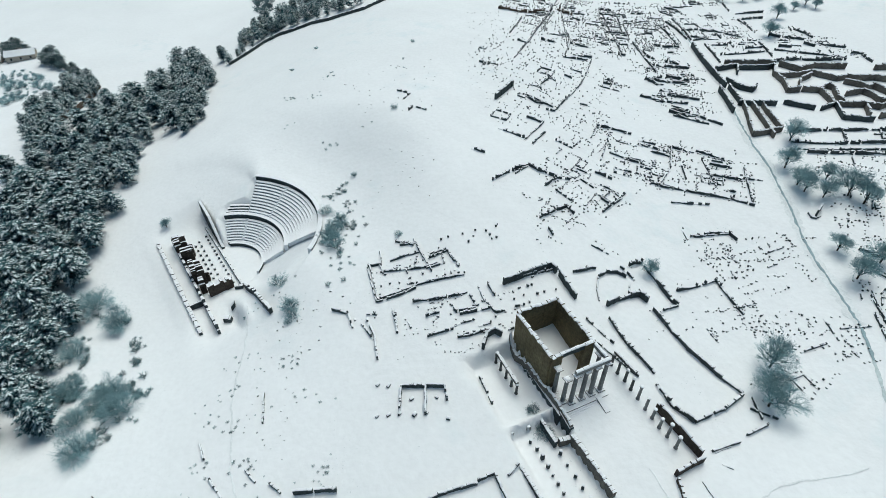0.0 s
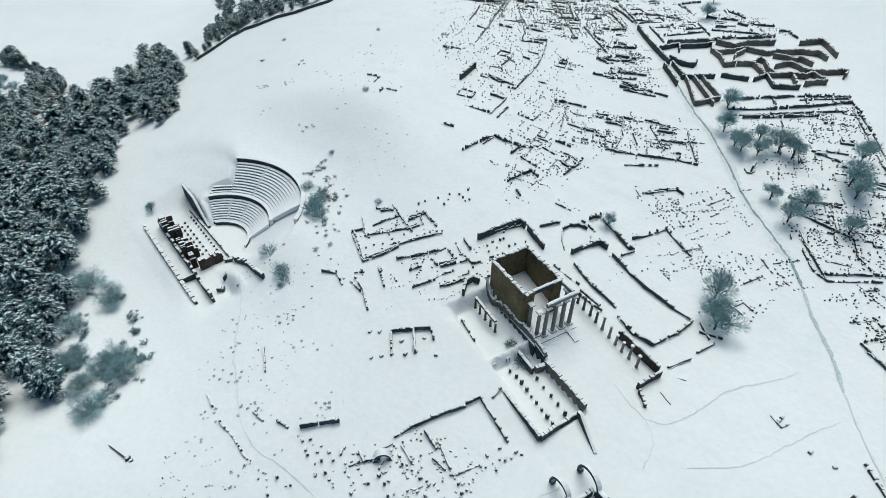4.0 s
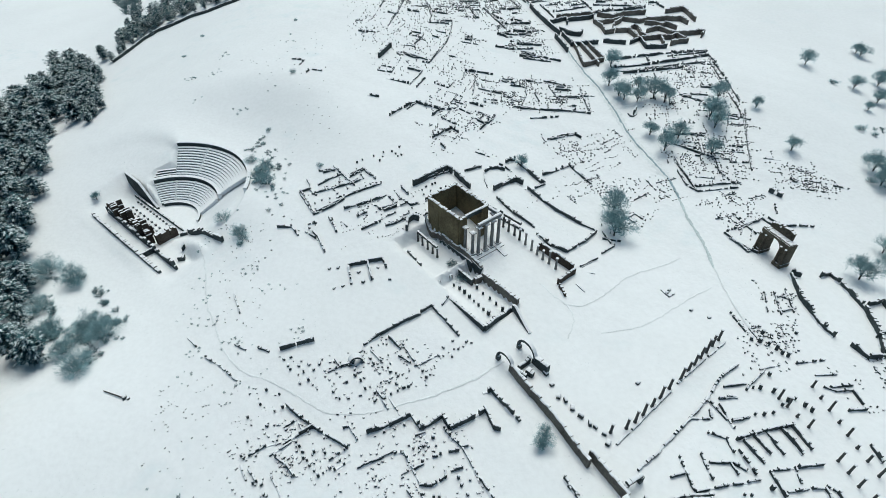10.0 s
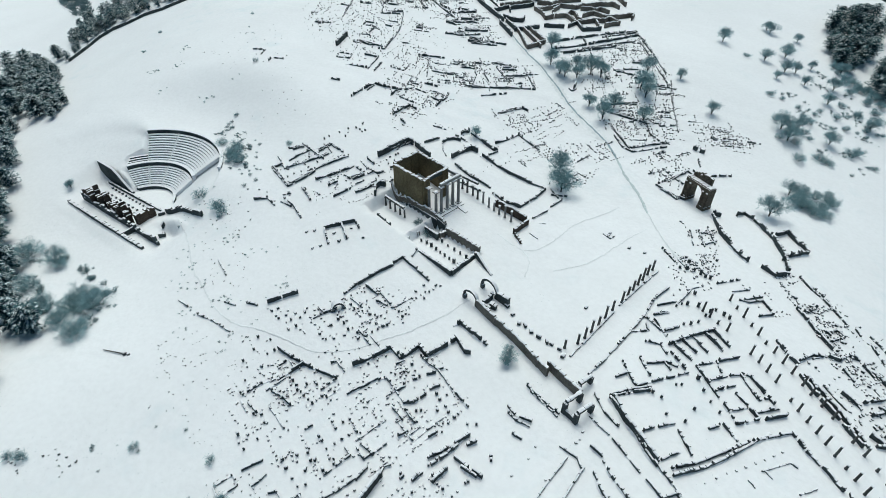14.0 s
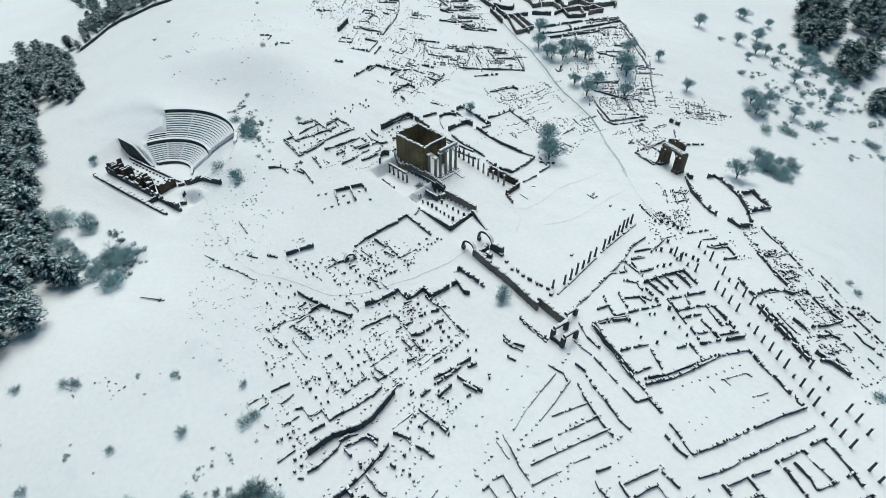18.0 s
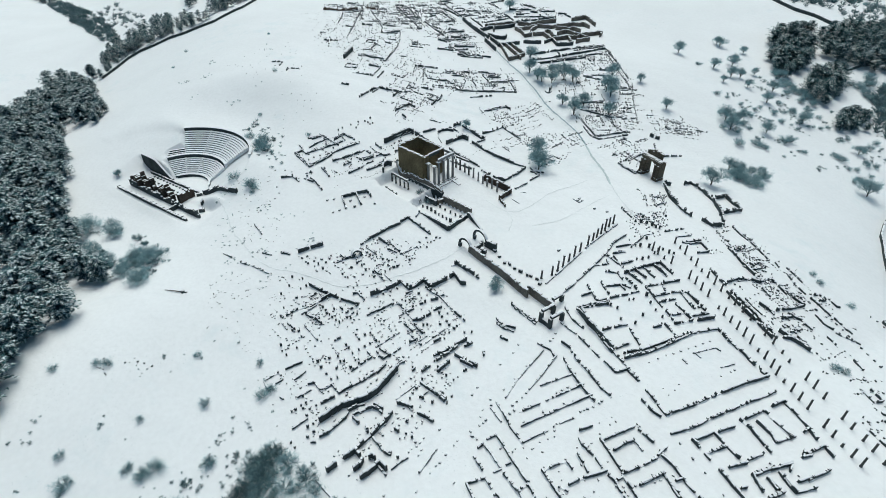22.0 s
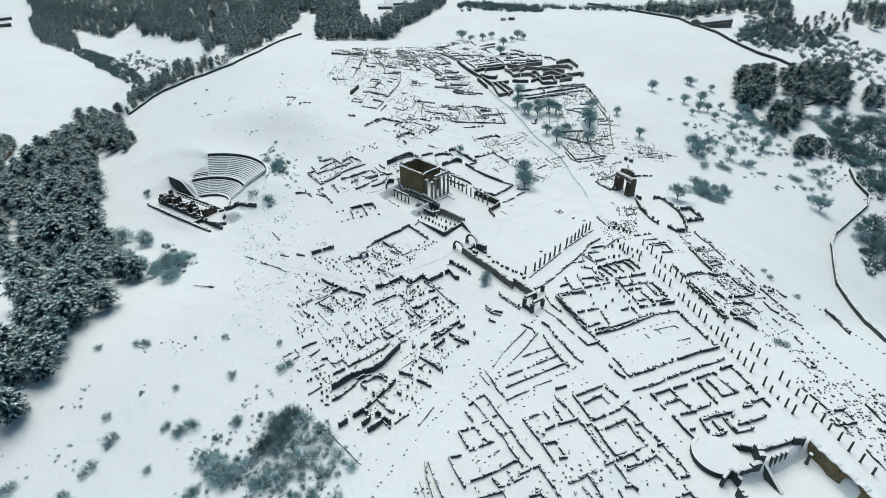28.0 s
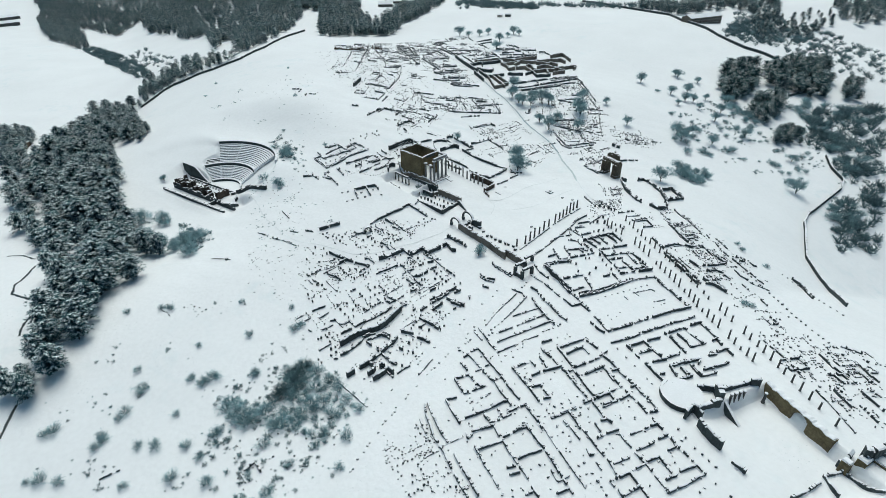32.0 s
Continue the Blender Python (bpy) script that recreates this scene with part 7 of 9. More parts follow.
ruin("forecourt_rooms", "snowy rooms behind the front wall", [
    (1.1, 0.7, 39.8, -12.6, 44.5, -13.2, 51.0, -15.1),
    (1.1, 0.7, 41.2, -24.5, 44.3, -24.8),
    (1.1, 0.7, 45.3, -25.1, 49.6, -26.2),
    (1.1, 0.7, 39.0, -32.6, 43.1, -32.5, 45.8, -32.8),
    (1.1, 0.7, 49.2, -27.8, 47.7, -34.6),
    (1.1, 0.7, 38.7, -33.0, 38.9, -37.0, 38.7, -45.4),
])
stones_at("triangle_posts", "small upright stone of the storehouse", 2, 0.95, ((8.1, -33.5), (6.3, -34.2), (4.3, -34.7), (2.6, -35.2), (0.6, -37.2), (2.1, -37.0), (17.8, -46.2), (19.0, -46.3), (20.0, -46.4), (21.7, -46.6), (23.9, -46.5), (24.9, -46.2), (8.9, -46.7), (10.0, -46.4), (5.5, -47.4), (-1.8, -30.2), (-0.7, -33.1), (-8.5, -36.3), (-6.2, -35.7), (-11.1, -39.8), (-11.7, -38.5), (19.5, -37.6), (17.5, -37.7), (15.6, -37.7), (18.1, -42.3), (15.3, -41.8), (6.4, -37.9), (8.8, -41.3), (2.4, -41.7)))
ruin("square_court", "wide square court within low stone walls, flat snow inside", [
    (1.3, 0.8, 41.1, -35.1, 46.6, -36.4, 54.4, -37.0, 64.1, -37.7, 74.3, -39.6),
    (1.3, 0.8, 40.2, -36.8, 47.7, -38.1, 54.9, -38.4, 69.3, -37.7),
    (1.3, 0.8, 74.3, -39.6, 73.6, -44.5, 73.8, -48.8, 73.8, -54.9),
    (1.3, 0.8, 74.8, -55.7, 73.6, -57.2, 74.2, -59.5),
    (1.3, 0.8, 74.2, -59.5, 66.3, -58.8, 56.5, -58.5, 46.2, -58.5, 37.1, -57.7),
    (1.3, 0.8, 38.2, -40.0, 38.4, -45.3),
    (1.3, 0.8, 38.1, -48.6, 37.7, -53.3, 37.3, -57.8),
    (1.3, 0.8, 34.8, -50.8, 34.8, -55.1, 35.5, -57.8),
])
ruin("court_inner_lines", "faint inner wall lines of the square court", [
    (0.4, 0.4, 59.7, -44.1, 67.7, -45.3, 68.4, -46.8),
    (0.4, 0.4, 63.4, -51.6, 68.5, -52.1),
    (0.4, 0.4, 55.2, -44.5, 55.3, -46.6),
    (0.4, 0.4, 60.4, -44.3, 60.7, -46.5),
])
ruin("avenue_wall", "long low wall with stubs beside a lane", [
    (1.1, 0.7, 34.2, -62.9, 39.9, -63.9, 47.7, -63.7, 54.4, -64.0, 60.8, -64.1, 68.1, -64.3, 71.6, -64.2),
])
ruin("avenue_shop_walls", "shop walls between the avenue and the lane", [
    (1.2, 0.7, 54.0, -67.1, 54.3, -70.3, 53.7, -73.9, 53.3, -77.9),
    (1.2, 0.7, 55.4, -67.7, 62.6, -67.8),
    (1.2, 0.7, 62.6, -67.8, 62.3, -70.3, 62.3, -76.1),
    (1.2, 0.7, 57.8, -69.3, 57.8, -73.7, 57.0, -76.3),
    (1.2, 0.7, 57.0, -76.3, 63.4, -76.9),
    (1.2, 0.7, 65.7, -67.6, 70.3, -67.6, 69.7, -71.1, 68.9, -75.4, 67.5, -80.0),
    (1.2, 0.7, 66.3, -76.9, 69.0, -76.7),
])
stones_at("court_inner_stones", "row of small stones inside the square court", 1, 0.7, ((45.8, -41.1), (49.0, -41.2), (52.0, -41.3), (54.4, -41.7), (57.1, -41.9), (59.9, -42.1), (62.6, -42.3), (65.4, -42.4), (68.1, -42.5), (47.8, -51.2), (42.9, -50.4), (42.7, -52.8), (45.3, -52.3), (65.0, -53.9), (66.6, -53.8), (61.1, -54.0)))
ruin("corner_house", "ruined corner house with narrow rooms", [
    (1.1, 0.7, -10.2, -42.0, -9.9, -45.9, -9.7, -50.5),
    (1.1, 0.7, -8.9, -41.3, -5.9, -41.3),
    (1.1, 0.7, -5.9, -41.3, -5.9, -45.7, -6.1, -50.9, -5.9, -57.3),
    (1.1, 0.7, -8.1, -50.5, -6.3, -50.6),
    (1.1, 0.7, -11.9, -50.8, -9.6, -50.8),
    (1.1, 0.7, -12.2, -42.6, -10.2, -42.0),
    (1.1, 0.7, -14.2, -44.0, -14.0, -48.9),
    (1.1, 0.7, -9.8, -52.4, -9.5, -55.9, -9.0, -59.5),
    (1.1, 0.7, -19.4, -50.1, -19.5, -53.6, -19.6, -56.8),
    (1.1, 0.7, -19.4, -50.1, -14.3, -51.2),
    (1.1, 0.7, -14.5, -51.1, -14.2, -54.6),
    (1.1, 0.7, -19.8, -57.9, -15.8, -58.4, -11.8, -58.9),
    (1.1, 0.7, -14.1, -56.3, -13.7, -58.4),
    (1.1, 0.7, -8.2, -58.1, -6.0, -58.1),
    (1.1, 0.7, -6.0, -58.1, -6.2, -62.2, -6.0, -65.9, -5.7, -69.1),
    (1.1, 0.7, -9.1, -58.6, -9.3, -63.3, -9.2, -67.2, -9.2, -69.8),
    (1.1, 0.7, -25.7, -57.1, -22.3, -58.1),
    (1.1, 0.7, -25.7, -57.1, -26.0, -62.2, -25.9, -67.7),
    (1.1, 0.7, -25.0, -66.7, -20.9, -67.1, -16.4, -67.4, -10.5, -67.4, -9.5, -67.7),
    (1.1, 0.7, -13.4, -68.8, -13.5, -72.0),
    (1.1, 0.7, -10.9, -70.5, -11.5, -72.1),
    (1.1, 0.7, -18.0, -71.9, -14.7, -72.5, -10.6, -72.6),
    (1.1, 0.7, -24.0, -71.9, -21.0, -72.7, -17.3, -73.6),
    (1.1, 0.7, -18.0, -68.7, -17.9, -71.7),
    (1.1, 0.7, -12.4, -78.4, -9.1, -78.7, -9.0, -80.2),
])
ruin("lane_wall", "long lane wall of dark stones topped with snow", [
    (1.1, 0.6, -5.5, -71.5, -5.4, -75.5, -5.4, -79.2, -5.6, -82.1),
])
ruin("gable_house", "ruined house with long parallel rooms", [
    (1.1, 0.7, -1.0, -56.2, -1.0, -60.7, -0.7, -65.3, -0.8, -69.4, -0.9, -72.8),
    (1.1, 0.7, -0.3, -56.6, 3.5, -56.8, 5.8, -57.3, 5.8, -59.8),
    (1.1, 0.7, 0.3, -61.8, 1.7, -64.1),
    (1.1, 0.7, 2.6, -62.7, 7.2, -63.0, 13.2, -64.0),
    (1.1, 0.7, 0.1, -66.6, 2.9, -67.6, 2.8, -70.1, 2.6, -72.6),
    (1.1, 0.7, 0.8, -72.5, 3.1, -73.3),
    (1.1, 0.7, 9.6, -56.6, 9.3, -59.0, 8.7, -62.3),
    (1.1, 0.7, 12.4, -53.0, 12.1, -55.5, 12.7, -58.9),
    (1.1, 0.7, 12.8, -59.8, 12.7, -62.8),
    (1.1, 0.7, 13.9, -51.1, 17.8, -51.6),
])
ruin("yard_house", "ruined house with square yard and low walls", [
    (1.1, 0.7, 17.1, -55.7, 16.8, -59.9, 16.5, -65.8),
    (1.1, 0.7, 16.8, -56.5, 21.2, -56.7, 27.4, -57.0),
    (1.1, 0.7, 18.0, -60.2, 21.5, -60.0, 24.5, -60.3),
    (1.1, 0.7, 24.5, -60.3, 24.7, -63.6),
    (1.1, 0.7, 15.9, -66.2, 20.5, -66.7, 26.4, -66.7),
    (1.1, 0.7, 15.7, -66.5, 15.4, -70.8, 14.9, -75.6, 14.7, -79.5),
    (1.1, 0.7, 12.8, -64.9, 13.2, -67.1, 15.5, -67.1),
    (1.1, 0.7, 13.2, -67.1, 12.7, -72.6, 12.5, -78.7),
    (1.1, 0.7, 27.6, -58.0, 28.7, -62.9),
    (1.1, 0.7, 26.2, -66.5, 30.5, -65.5),
    (1.1, 0.7, 28.5, -65.3, 28.6, -68.6, 28.3, -72.3),
    (1.1, 0.7, 24.9, -70.6, 24.4, -74.4, 24.1, -77.2),
    (1.1, 0.7, 17.8, -70.6, 24.5, -70.7),
    (1.1, 0.7, 13.3, -80.1, 19.9, -80.6),
    (1.1, 0.7, 19.5, -80.3, 19.8, -82.2),
])
stones_at("gable_stones", "small stone in the snowy yard", 2, 0.9, ((-0.7, -73.8), (-0.5, -76.4), (2.1, -76.6), (4.7, -76.7), (7.4, -76.7), (10.3, -76.9), (-0.7, -77.9), (-19.6, -62.2), (-15.7, -62.3), (-14.1, -62.6), (-12.8, -62.2), (-9.5, -72.8), (-9.1, -76.9), (-1.3, -83.1), (7.4, -82.3), (10.4, -82.3), (-11.9, -38.1), (-7.2, -36.1), (-22.0, -48.3), (-28.3, -64.7), (-31.9, -63.2)))
ruin("south_house", "ruined house with broad rooms and low walls", [
    (1.1, 0.7, -1.2, -79.9, 2.1, -80.2, 4.9, -80.1),
    (1.1, 0.7, 4.9, -80.1, 7.3, -80.2),
    (1.1, 0.7, 4.7, -80.4, 4.4, -83.6, 4.0, -87.2),
    (1.1, 0.7, 1.5, -82.3, 1.5, -85.9),
    (1.1, 0.7, 10.4, -80.2, 13.1, -80.3),
    (1.1, 0.7, 11.1, -78.9, 10.6, -80.3),
    (1.1, 0.7, 12.8, -81.1, 12.7, -83.9, 12.4, -87.2),
])
ruin("east_house", "ruined house with small rooms beside the lane", [
    (1.2, 0.7, 38.0, -66.4, 38.0, -69.3),
    (1.2, 0.7, 38.5, -67.1, 44.2, -67.4),
    (1.2, 0.7, 44.6, -67.3, 44.6, -70.9),
    (1.2, 0.7, 38.2, -71.1, 44.8, -71.8),
    (1.2, 0.7, 37.9, -70.9, 37.8, -73.0),
    (1.2, 0.7, 44.5, -71.7, 44.6, -75.8),
    (1.2, 0.7, 45.8, -67.7, 50.9, -68.3),
    (1.2, 0.7, 37.8, -75.7, 37.5, -79.7, 37.5, -82.6, 37.4, -87.1),
    (1.2, 0.7, 40.3, -76.5, 45.5, -77.4),
    (1.2, 0.7, 46.1, -76.9, 51.0, -77.2),
    (1.2, 0.7, 43.8, -80.5, 49.1, -81.1, 55.2, -82.3),
    (1.2, 0.7, 43.8, -80.5, 42.9, -84.5),
    (1.2, 0.7, 46.7, -82.6, 46.8, -85.9),
    (1.2, 0.7, 50.7, -83.0, 49.9, -87.1),
    (1.2, 0.7, 38.7, -81.7, 40.4, -82.1),
    (1.2, 0.7, 42.9, -86.2, 45.9, -86.8),
    (1.2, 0.7, 55.2, -82.3, 53.8, -83.2),
    (1.2, 0.7, 59.6, -81.9, 62.0, -80.5),
    (1.2, 0.7, 61.0, -81.7, 67.4, -82.0, 66.7, -85.2),
    (1.2, 0.7, 55.2, -86.9, 62.6, -87.2),
    (1.2, 0.7, 37.0, -86.5, 40.2, -86.7),
])
ruin("mid_house", "ruined house with narrow side rooms", [
    (1.1, 0.7, 27.8, -65.8, 28.4, -69.7, 28.1, -74.9, 28.3, -81.1),
    (1.1, 0.7, 24.7, -70.1, 24.6, -74.2, 24.5, -79.0),
    (1.1, 0.7, 18.2, -70.6, 24.5, -70.7),
    (1.1, 0.7, 26.2, -73.5, 28.5, -74.0),
    (1.1, 0.7, 26.8, -81.7, 28.6, -81.9),
    (1.1, 0.7, 28.3, -81.8, 28.2, -85.8, 28.4, -89.5, 27.8, -92.4),
    (1.1, 0.7, 24.8, -87.4, 24.5, -91.9),
    (1.1, 0.7, 24.5, -91.9, 28.3, -92.6),
    (1.1, 0.7, 14.9, -83.5, 19.5, -84.0, 24.4, -83.9),
    (1.1, 0.7, 24.4, -83.9, 24.8, -86.1),
    (1.1, 0.7, 19.7, -80.1, 19.4, -83.0),
    (1.1, 0.7, 24.6, -82.0, 24.6, -83.0),
    (1.1, 0.7, 13.9, -80.4, 19.5, -80.3, 24.9, -80.1),
])
stones_at("east_stones", "small stone in the lane beside the houses", 2, 0.9, ((34.4, -66.1), (34.3, -70.7), (34.3, -74.9), (20.1, -91.7), (33.9, -81.1), (33.8, -83.4), (17.0, -70.1), (54.2, -85.1), (50.8, -79.7)))
ruin("way_row_wall", "long wall of dark stones above the lower town", [
    (1.3, 0.8, -32.1, -54.5, -33.7, -60.0, -34.6, -67.3, -34.2, -73.2, -34.4, -79.0, -34.5, -84.2, -34.2, -90.1),
    (1.3, 0.8, -31.3, -55.1, -31.9, -61.1, -32.2, -68.1, -31.7, -71.8),
    (1.3, 0.8, -31.7, -75.7, -31.9, -81.2, -31.6, -85.3, -31.5, -91.0),
])
ruin("cross_house", "ruined house with crossing walls", [
    (1.1, 0.7, -25.6, -77.1, -25.8, -83.3, -25.6, -91.2),
    (1.1, 0.7, -25.7, -78.5, -21.7, -79.0, -17.6, -79.6),
    (1.1, 0.7, -17.6, -79.6, -17.8, -83.1, -17.6, -88.0, -17.4, -93.3),
    (1.1, 0.7, -17.0, -78.5, -12.5, -78.5, -8.9, -78.3),
    (1.1, 0.7, -17.4, -73.4, -17.8, -77.7),
    (1.1, 0.7, -8.8, -78.7, -9.0, -83.1, -8.7, -87.6, -8.8, -91.7, -9.2, -96.0, -9.4, -99.7),
    (1.1, 0.7, -16.8, -86.8, -13.8, -86.9, -9.3, -87.6),
    (1.1, 0.7, -25.7, -71.1, -26.0, -73.6, -24.2, -73.1),
    (1.1, 0.7, -24.0, -72.1, -20.3, -72.8, -17.0, -73.4),
    (1.1, 0.7, -21.3, -89.8, -18.2, -90.6),
    (1.1, 0.7, -20.9, -87.5, -18.3, -88.3),
    (1.1, 0.7, -17.8, -68.7, -17.7, -71.6),
    (1.1, 0.7, -8.7, -76.9, -8.5, -78.1),
    (1.1, 0.7, -13.0, -100.7, -9.3, -101.0, -9.4, -102.7),
    (1.1, 0.7, -17.9, -95.6, -17.9, -99.2),
    (1.1, 0.7, -20.5, -96.9, -18.3, -97.2),
])
ruin("cross_lane_wall", "straight lane wall with small posts", [
    (0.8, 0.5, -5.1, -71.5, -5.2, -77.1, -4.9, -82.7, -5.4, -89.3, -5.6, -96.0, -5.6, -102.9),
])
stones_at("cross_stones", "dark stone in the lane", 2, 0.9, ((-0.9, -82.7), (-0.8, -85.4), (-0.7, -89.1), (-1.4, -96.5), (-1.4, -100.2), (-1.6, -102.9), (-12.4, -91.2), (-12.4, -95.4), (-15.1, -91.0), (-25.8, -93.8), (-23.6, -95.5), (-18.9, -62.0), (-15.4, -62.4), (-13.6, -62.2), (-12.5, -62.0)))
stones_at("lower_rows_south", "upright stone in rows below the way", 4, 0.9, ((-47.6, -70.8), (-45.9, -71.1), (-44.5, -71.2), (-43.1, -71.2), (-41.9, -70.8), (-42.2, -73.7), (-42.1, -75.6), (-42.0, -77.4), (-44.9, -76.0), (-47.7, -74.5), (-45.7, -78.1), (-45.1, -80.8), (-43.3, -80.6), (-41.9, -80.4), (-41.9, -83.3), (-46.4, -81.3), (-48.0, -81.0), (-40.5, -71.0), (-39.4, -72.0), (-37.7, -76.5), (-37.0, -72.7), (-35.7, -74.6), (-37.0, -84.6), (-35.7, -85.6), (-37.6, -61.0), (-37.6, -62.4), (-37.7, -64.5), (-37.5, -71.7)))
stone_field("lower_rows_south_stones", "crowded stumps south of the way", 0.07, -2, ((-44.9, -62.0), (-34.8, -60.3), (-34.6, -72.8), (-34.6, -84.4), (-34.7, -89.3), (-51.4, -79.6)))
ruin("end_house", "ruined house at the edge of the forum", [
    (1.1, 0.7, -1.2, -79.6, 1.9, -80.0, 5.2, -80.0),
    (1.1, 0.7, 5.2, -80.0, 7.2, -80.7),
    (1.1, 0.7, 4.8, -80.2, 4.6, -85.2, 4.5, -90.0, 4.3, -94.5, 4.5, -97.6),
    (1.1, 0.7, 1.6, -93.4, 1.2, -95.7, 3.9, -95.9),
    (1.1, 0.7, 6.2, -92.0, 9.4, -92.1, 13.4, -92.6),
    (1.1, 0.7, 8.9, -87.6, 8.5, -90.7),
    (1.1, 0.7, 10.9, -87.5, 12.8, -88.2, 13.2, -89.9),
    (1.1, 0.7, 12.8, -93.7, 12.6, -96.9, 12.7, -99.0),
    (1.1, 0.7, 4.6, -98.7, 3.9, -103.5),
    (1.1, 0.7, 5.2, -100.7, 10.3, -101.1),
    (1.1, 0.7, 14.7, -95.5, 19.2, -95.7),
    (1.1, 0.7, 20.1, -95.8, 24.3, -96.2),
    (1.1, 0.7, 24.3, -96.2, 24.4, -98.4),
    (1.1, 0.7, 13.3, -100.3, 19.2, -100.7),
    (1.1, 0.7, 21.0, -100.3, 24.3, -100.4),
    (1.1, 0.7, 24.3, -100.4, 24.2, -103.4),
    (1.1, 0.7, 20.7, -104.3, 23.8, -104.5),
    (1.1, 0.7, 23.8, -104.9, 24.3, -108.3),
    (1.1, 0.7, 12.4, -100.6, 12.7, -104.1, 12.8, -107.2),
    (1.1, 0.7, 13.1, -104.3, 17.2, -104.8),
    (1.1, 0.7, 17.2, -104.8, 17.0, -107.9, 17.0, -110.0),
    (1.1, 0.7, 8.4, -104.6, 13.4, -104.7),
    (1.1, 0.7, 12.6, -108.5, 12.5, -111.5, 12.1, -113.9),
    (1.1, 0.7, 14.1, -110.8, 17.6, -111.1),
    (1.1, 0.7, 19.0, -110.7, 24.3, -111.3),
    (1.1, 0.7, 24.3, -111.3, 24.2, -113.4),
    (1.1, 0.7, 12.1, -113.9, 17.4, -114.3, 24.6, -114.2),
    (1.1, 0.7, 1.2, -104.3, 1.2, -106.2),
    (1.1, 0.7, 2.8, -104.5, 7.2, -105.0),
    (1.1, 0.7, 7.2, -105.0, 7.0, -109.2, 6.8, -112.6),
    (1.1, 0.7, 1.5, -107.4, 1.2, -109.6),
    (1.1, 0.7, 1.9, -109.4, 7.0, -109.2),
])
ruin("south_lane_stubs", "short stubs along the southern lane", [
    (0.8, 0.5, 1.9, -82.4, 1.7, -85.7, 1.8, -90.1),
    (0.8, 0.5, 1.4, -97.5, 1.2, -100.7),
    (0.8, 0.5, -13.2, -100.5, -9.5, -100.8, -9.6, -102.6),
    (0.8, 0.5, 24.6, -93.9, 24.4, -95.3),
])
stones_at("forum_edge_stones", "dark stone along the forum's edge", 3, 1, ((28.4, -100.2), (28.3, -103.2), (28.0, -106.9), (28.2, -109.4), (28.3, -111.6), (28.5, -113.9), (24.7, -117.4), (19.3, -117.4), (20.3, -91.4), (25.3, -121.8), (-1.1, -82.8), (-0.9, -85.4), (-0.9, -89.2), (-1.5, -96.5), (-1.6, -100.1), (-1.7, -102.7), (-1.8, -104.5), (-2.1, -107.0), (24.4, -109.7)))
ruin("forum_side_wall", "tall broken wall with a small arched gate", [
    (3.4, 1.1, 32.7, -98.2, 36.9, -96.8, 37.5, -100.1),
    (3.4, 1.1, 34.4, -101.6, 33.7, -104.3, 33.4, -107.6, 33.8, -110.6),
])
ruin("forum_low_wall", "thick low wall with stone blocks", [
    (2, 1.2, 33.3, -114.7, 33.5, -117.0, 33.7, -118.7),
])
ruin("apse_north_rooms", "cramped broken rooms north of the round apse", [
    (1.3, 0.7, 44.8, -80.1, 50.1, -81.0, 55.3, -81.9, 53.1, -83.5),
    (1.2, 0.7, 44.2, -80.0, 42.8, -84.6),
    (1.1, 0.7, 46.6, -82.2, 46.2, -85.7),
    (1.6, 0.7, 50.7, -82.3, 49.7, -86.4, 49.6, -88.1),
    (1.1, 0.7, 42.6, -86.1, 47.3, -86.8),
    (1.4, 0.7, 49.7, -87.9, 55.1, -89.0),
    (1.0, 0.7, 59.1, -82.1, 62.5, -82.5),
    (1.0, 0.7, 37.5, -85.3, 37.5, -87.9),
    (1.2, 0.7, 52.5, -86.2, 56.7, -86.7),
])
ruin("apse_rooms", "ruined rooms behind the round apse", [
    (1.4, 0.8, 47.6, -91.1, 48.2, -93.9, 52.9, -93.6),
])
stone_field("orchard_plots", "dark upright stones of the walled plots", 0.07, -30, ((134.2, 174.3), (193.3, 176.1), (168.8, 116.8), (144.8, 83.7), (121.1, 89.8), (121.4, 108.1), (137.2, 155.0)))
stone_field("ridge_low_plots", "small stones of lost rooms on the ridge", 0.05, -36, ((43.9, 195.2), (71.8, 213.2), (60.1, 148.8), (43.1, 120.6), (25.2, 125.4)))
stone_field("ridge_middle_plots", "small stones and stubs of ruined rooms", 0.07, -20, ((64.6, 195.8), (118.4, 177.2), (110.8, 148.8), (64.0, 159.3)))
stone_field("temple_back_plots", "small stumps behind the temple courts", 0.06, 4, ((76.1, 138.8), (121.4, 132.5), (111.5, 111.5), (80.7, 116.7)))
stone_field("court_back_plots", "small stumps beside the round court", 0.05, 1, ((81.1, 103.5), (121.7, 101.1), (109.5, 79.7), (81.1, 86.9)))
stone_field("arch_side_plots", "rows of stumps above the arch", 0.08, -27, ((158.4, 95.4), (177.0, 81.7), (170.0, 69.0), (148.1, 76.8)))
ruin("orchard_walls", "thin plot walls among the bare trees", [
    (1, 0.5, 138.6, 177.2, 154.5, 174.1, 185.4, 170.2),
    (1, 0.5, 188.0, 169.5, 177.2, 143.9, 168.5, 120.0, 150.2, 90.8),
    (1, 0.5, 124.8, 106.2, 122.4, 88.8, 140.1, 84.6),
    (1, 0.5, 131.3, 124.0, 145.3, 114.7),
    (1, 0.5, 130.5, 114.8, 140.2, 100.6, 136.4, 92.1),
    (1, 0.5, 170.4, 117.4, 161.4, 126.5),
])
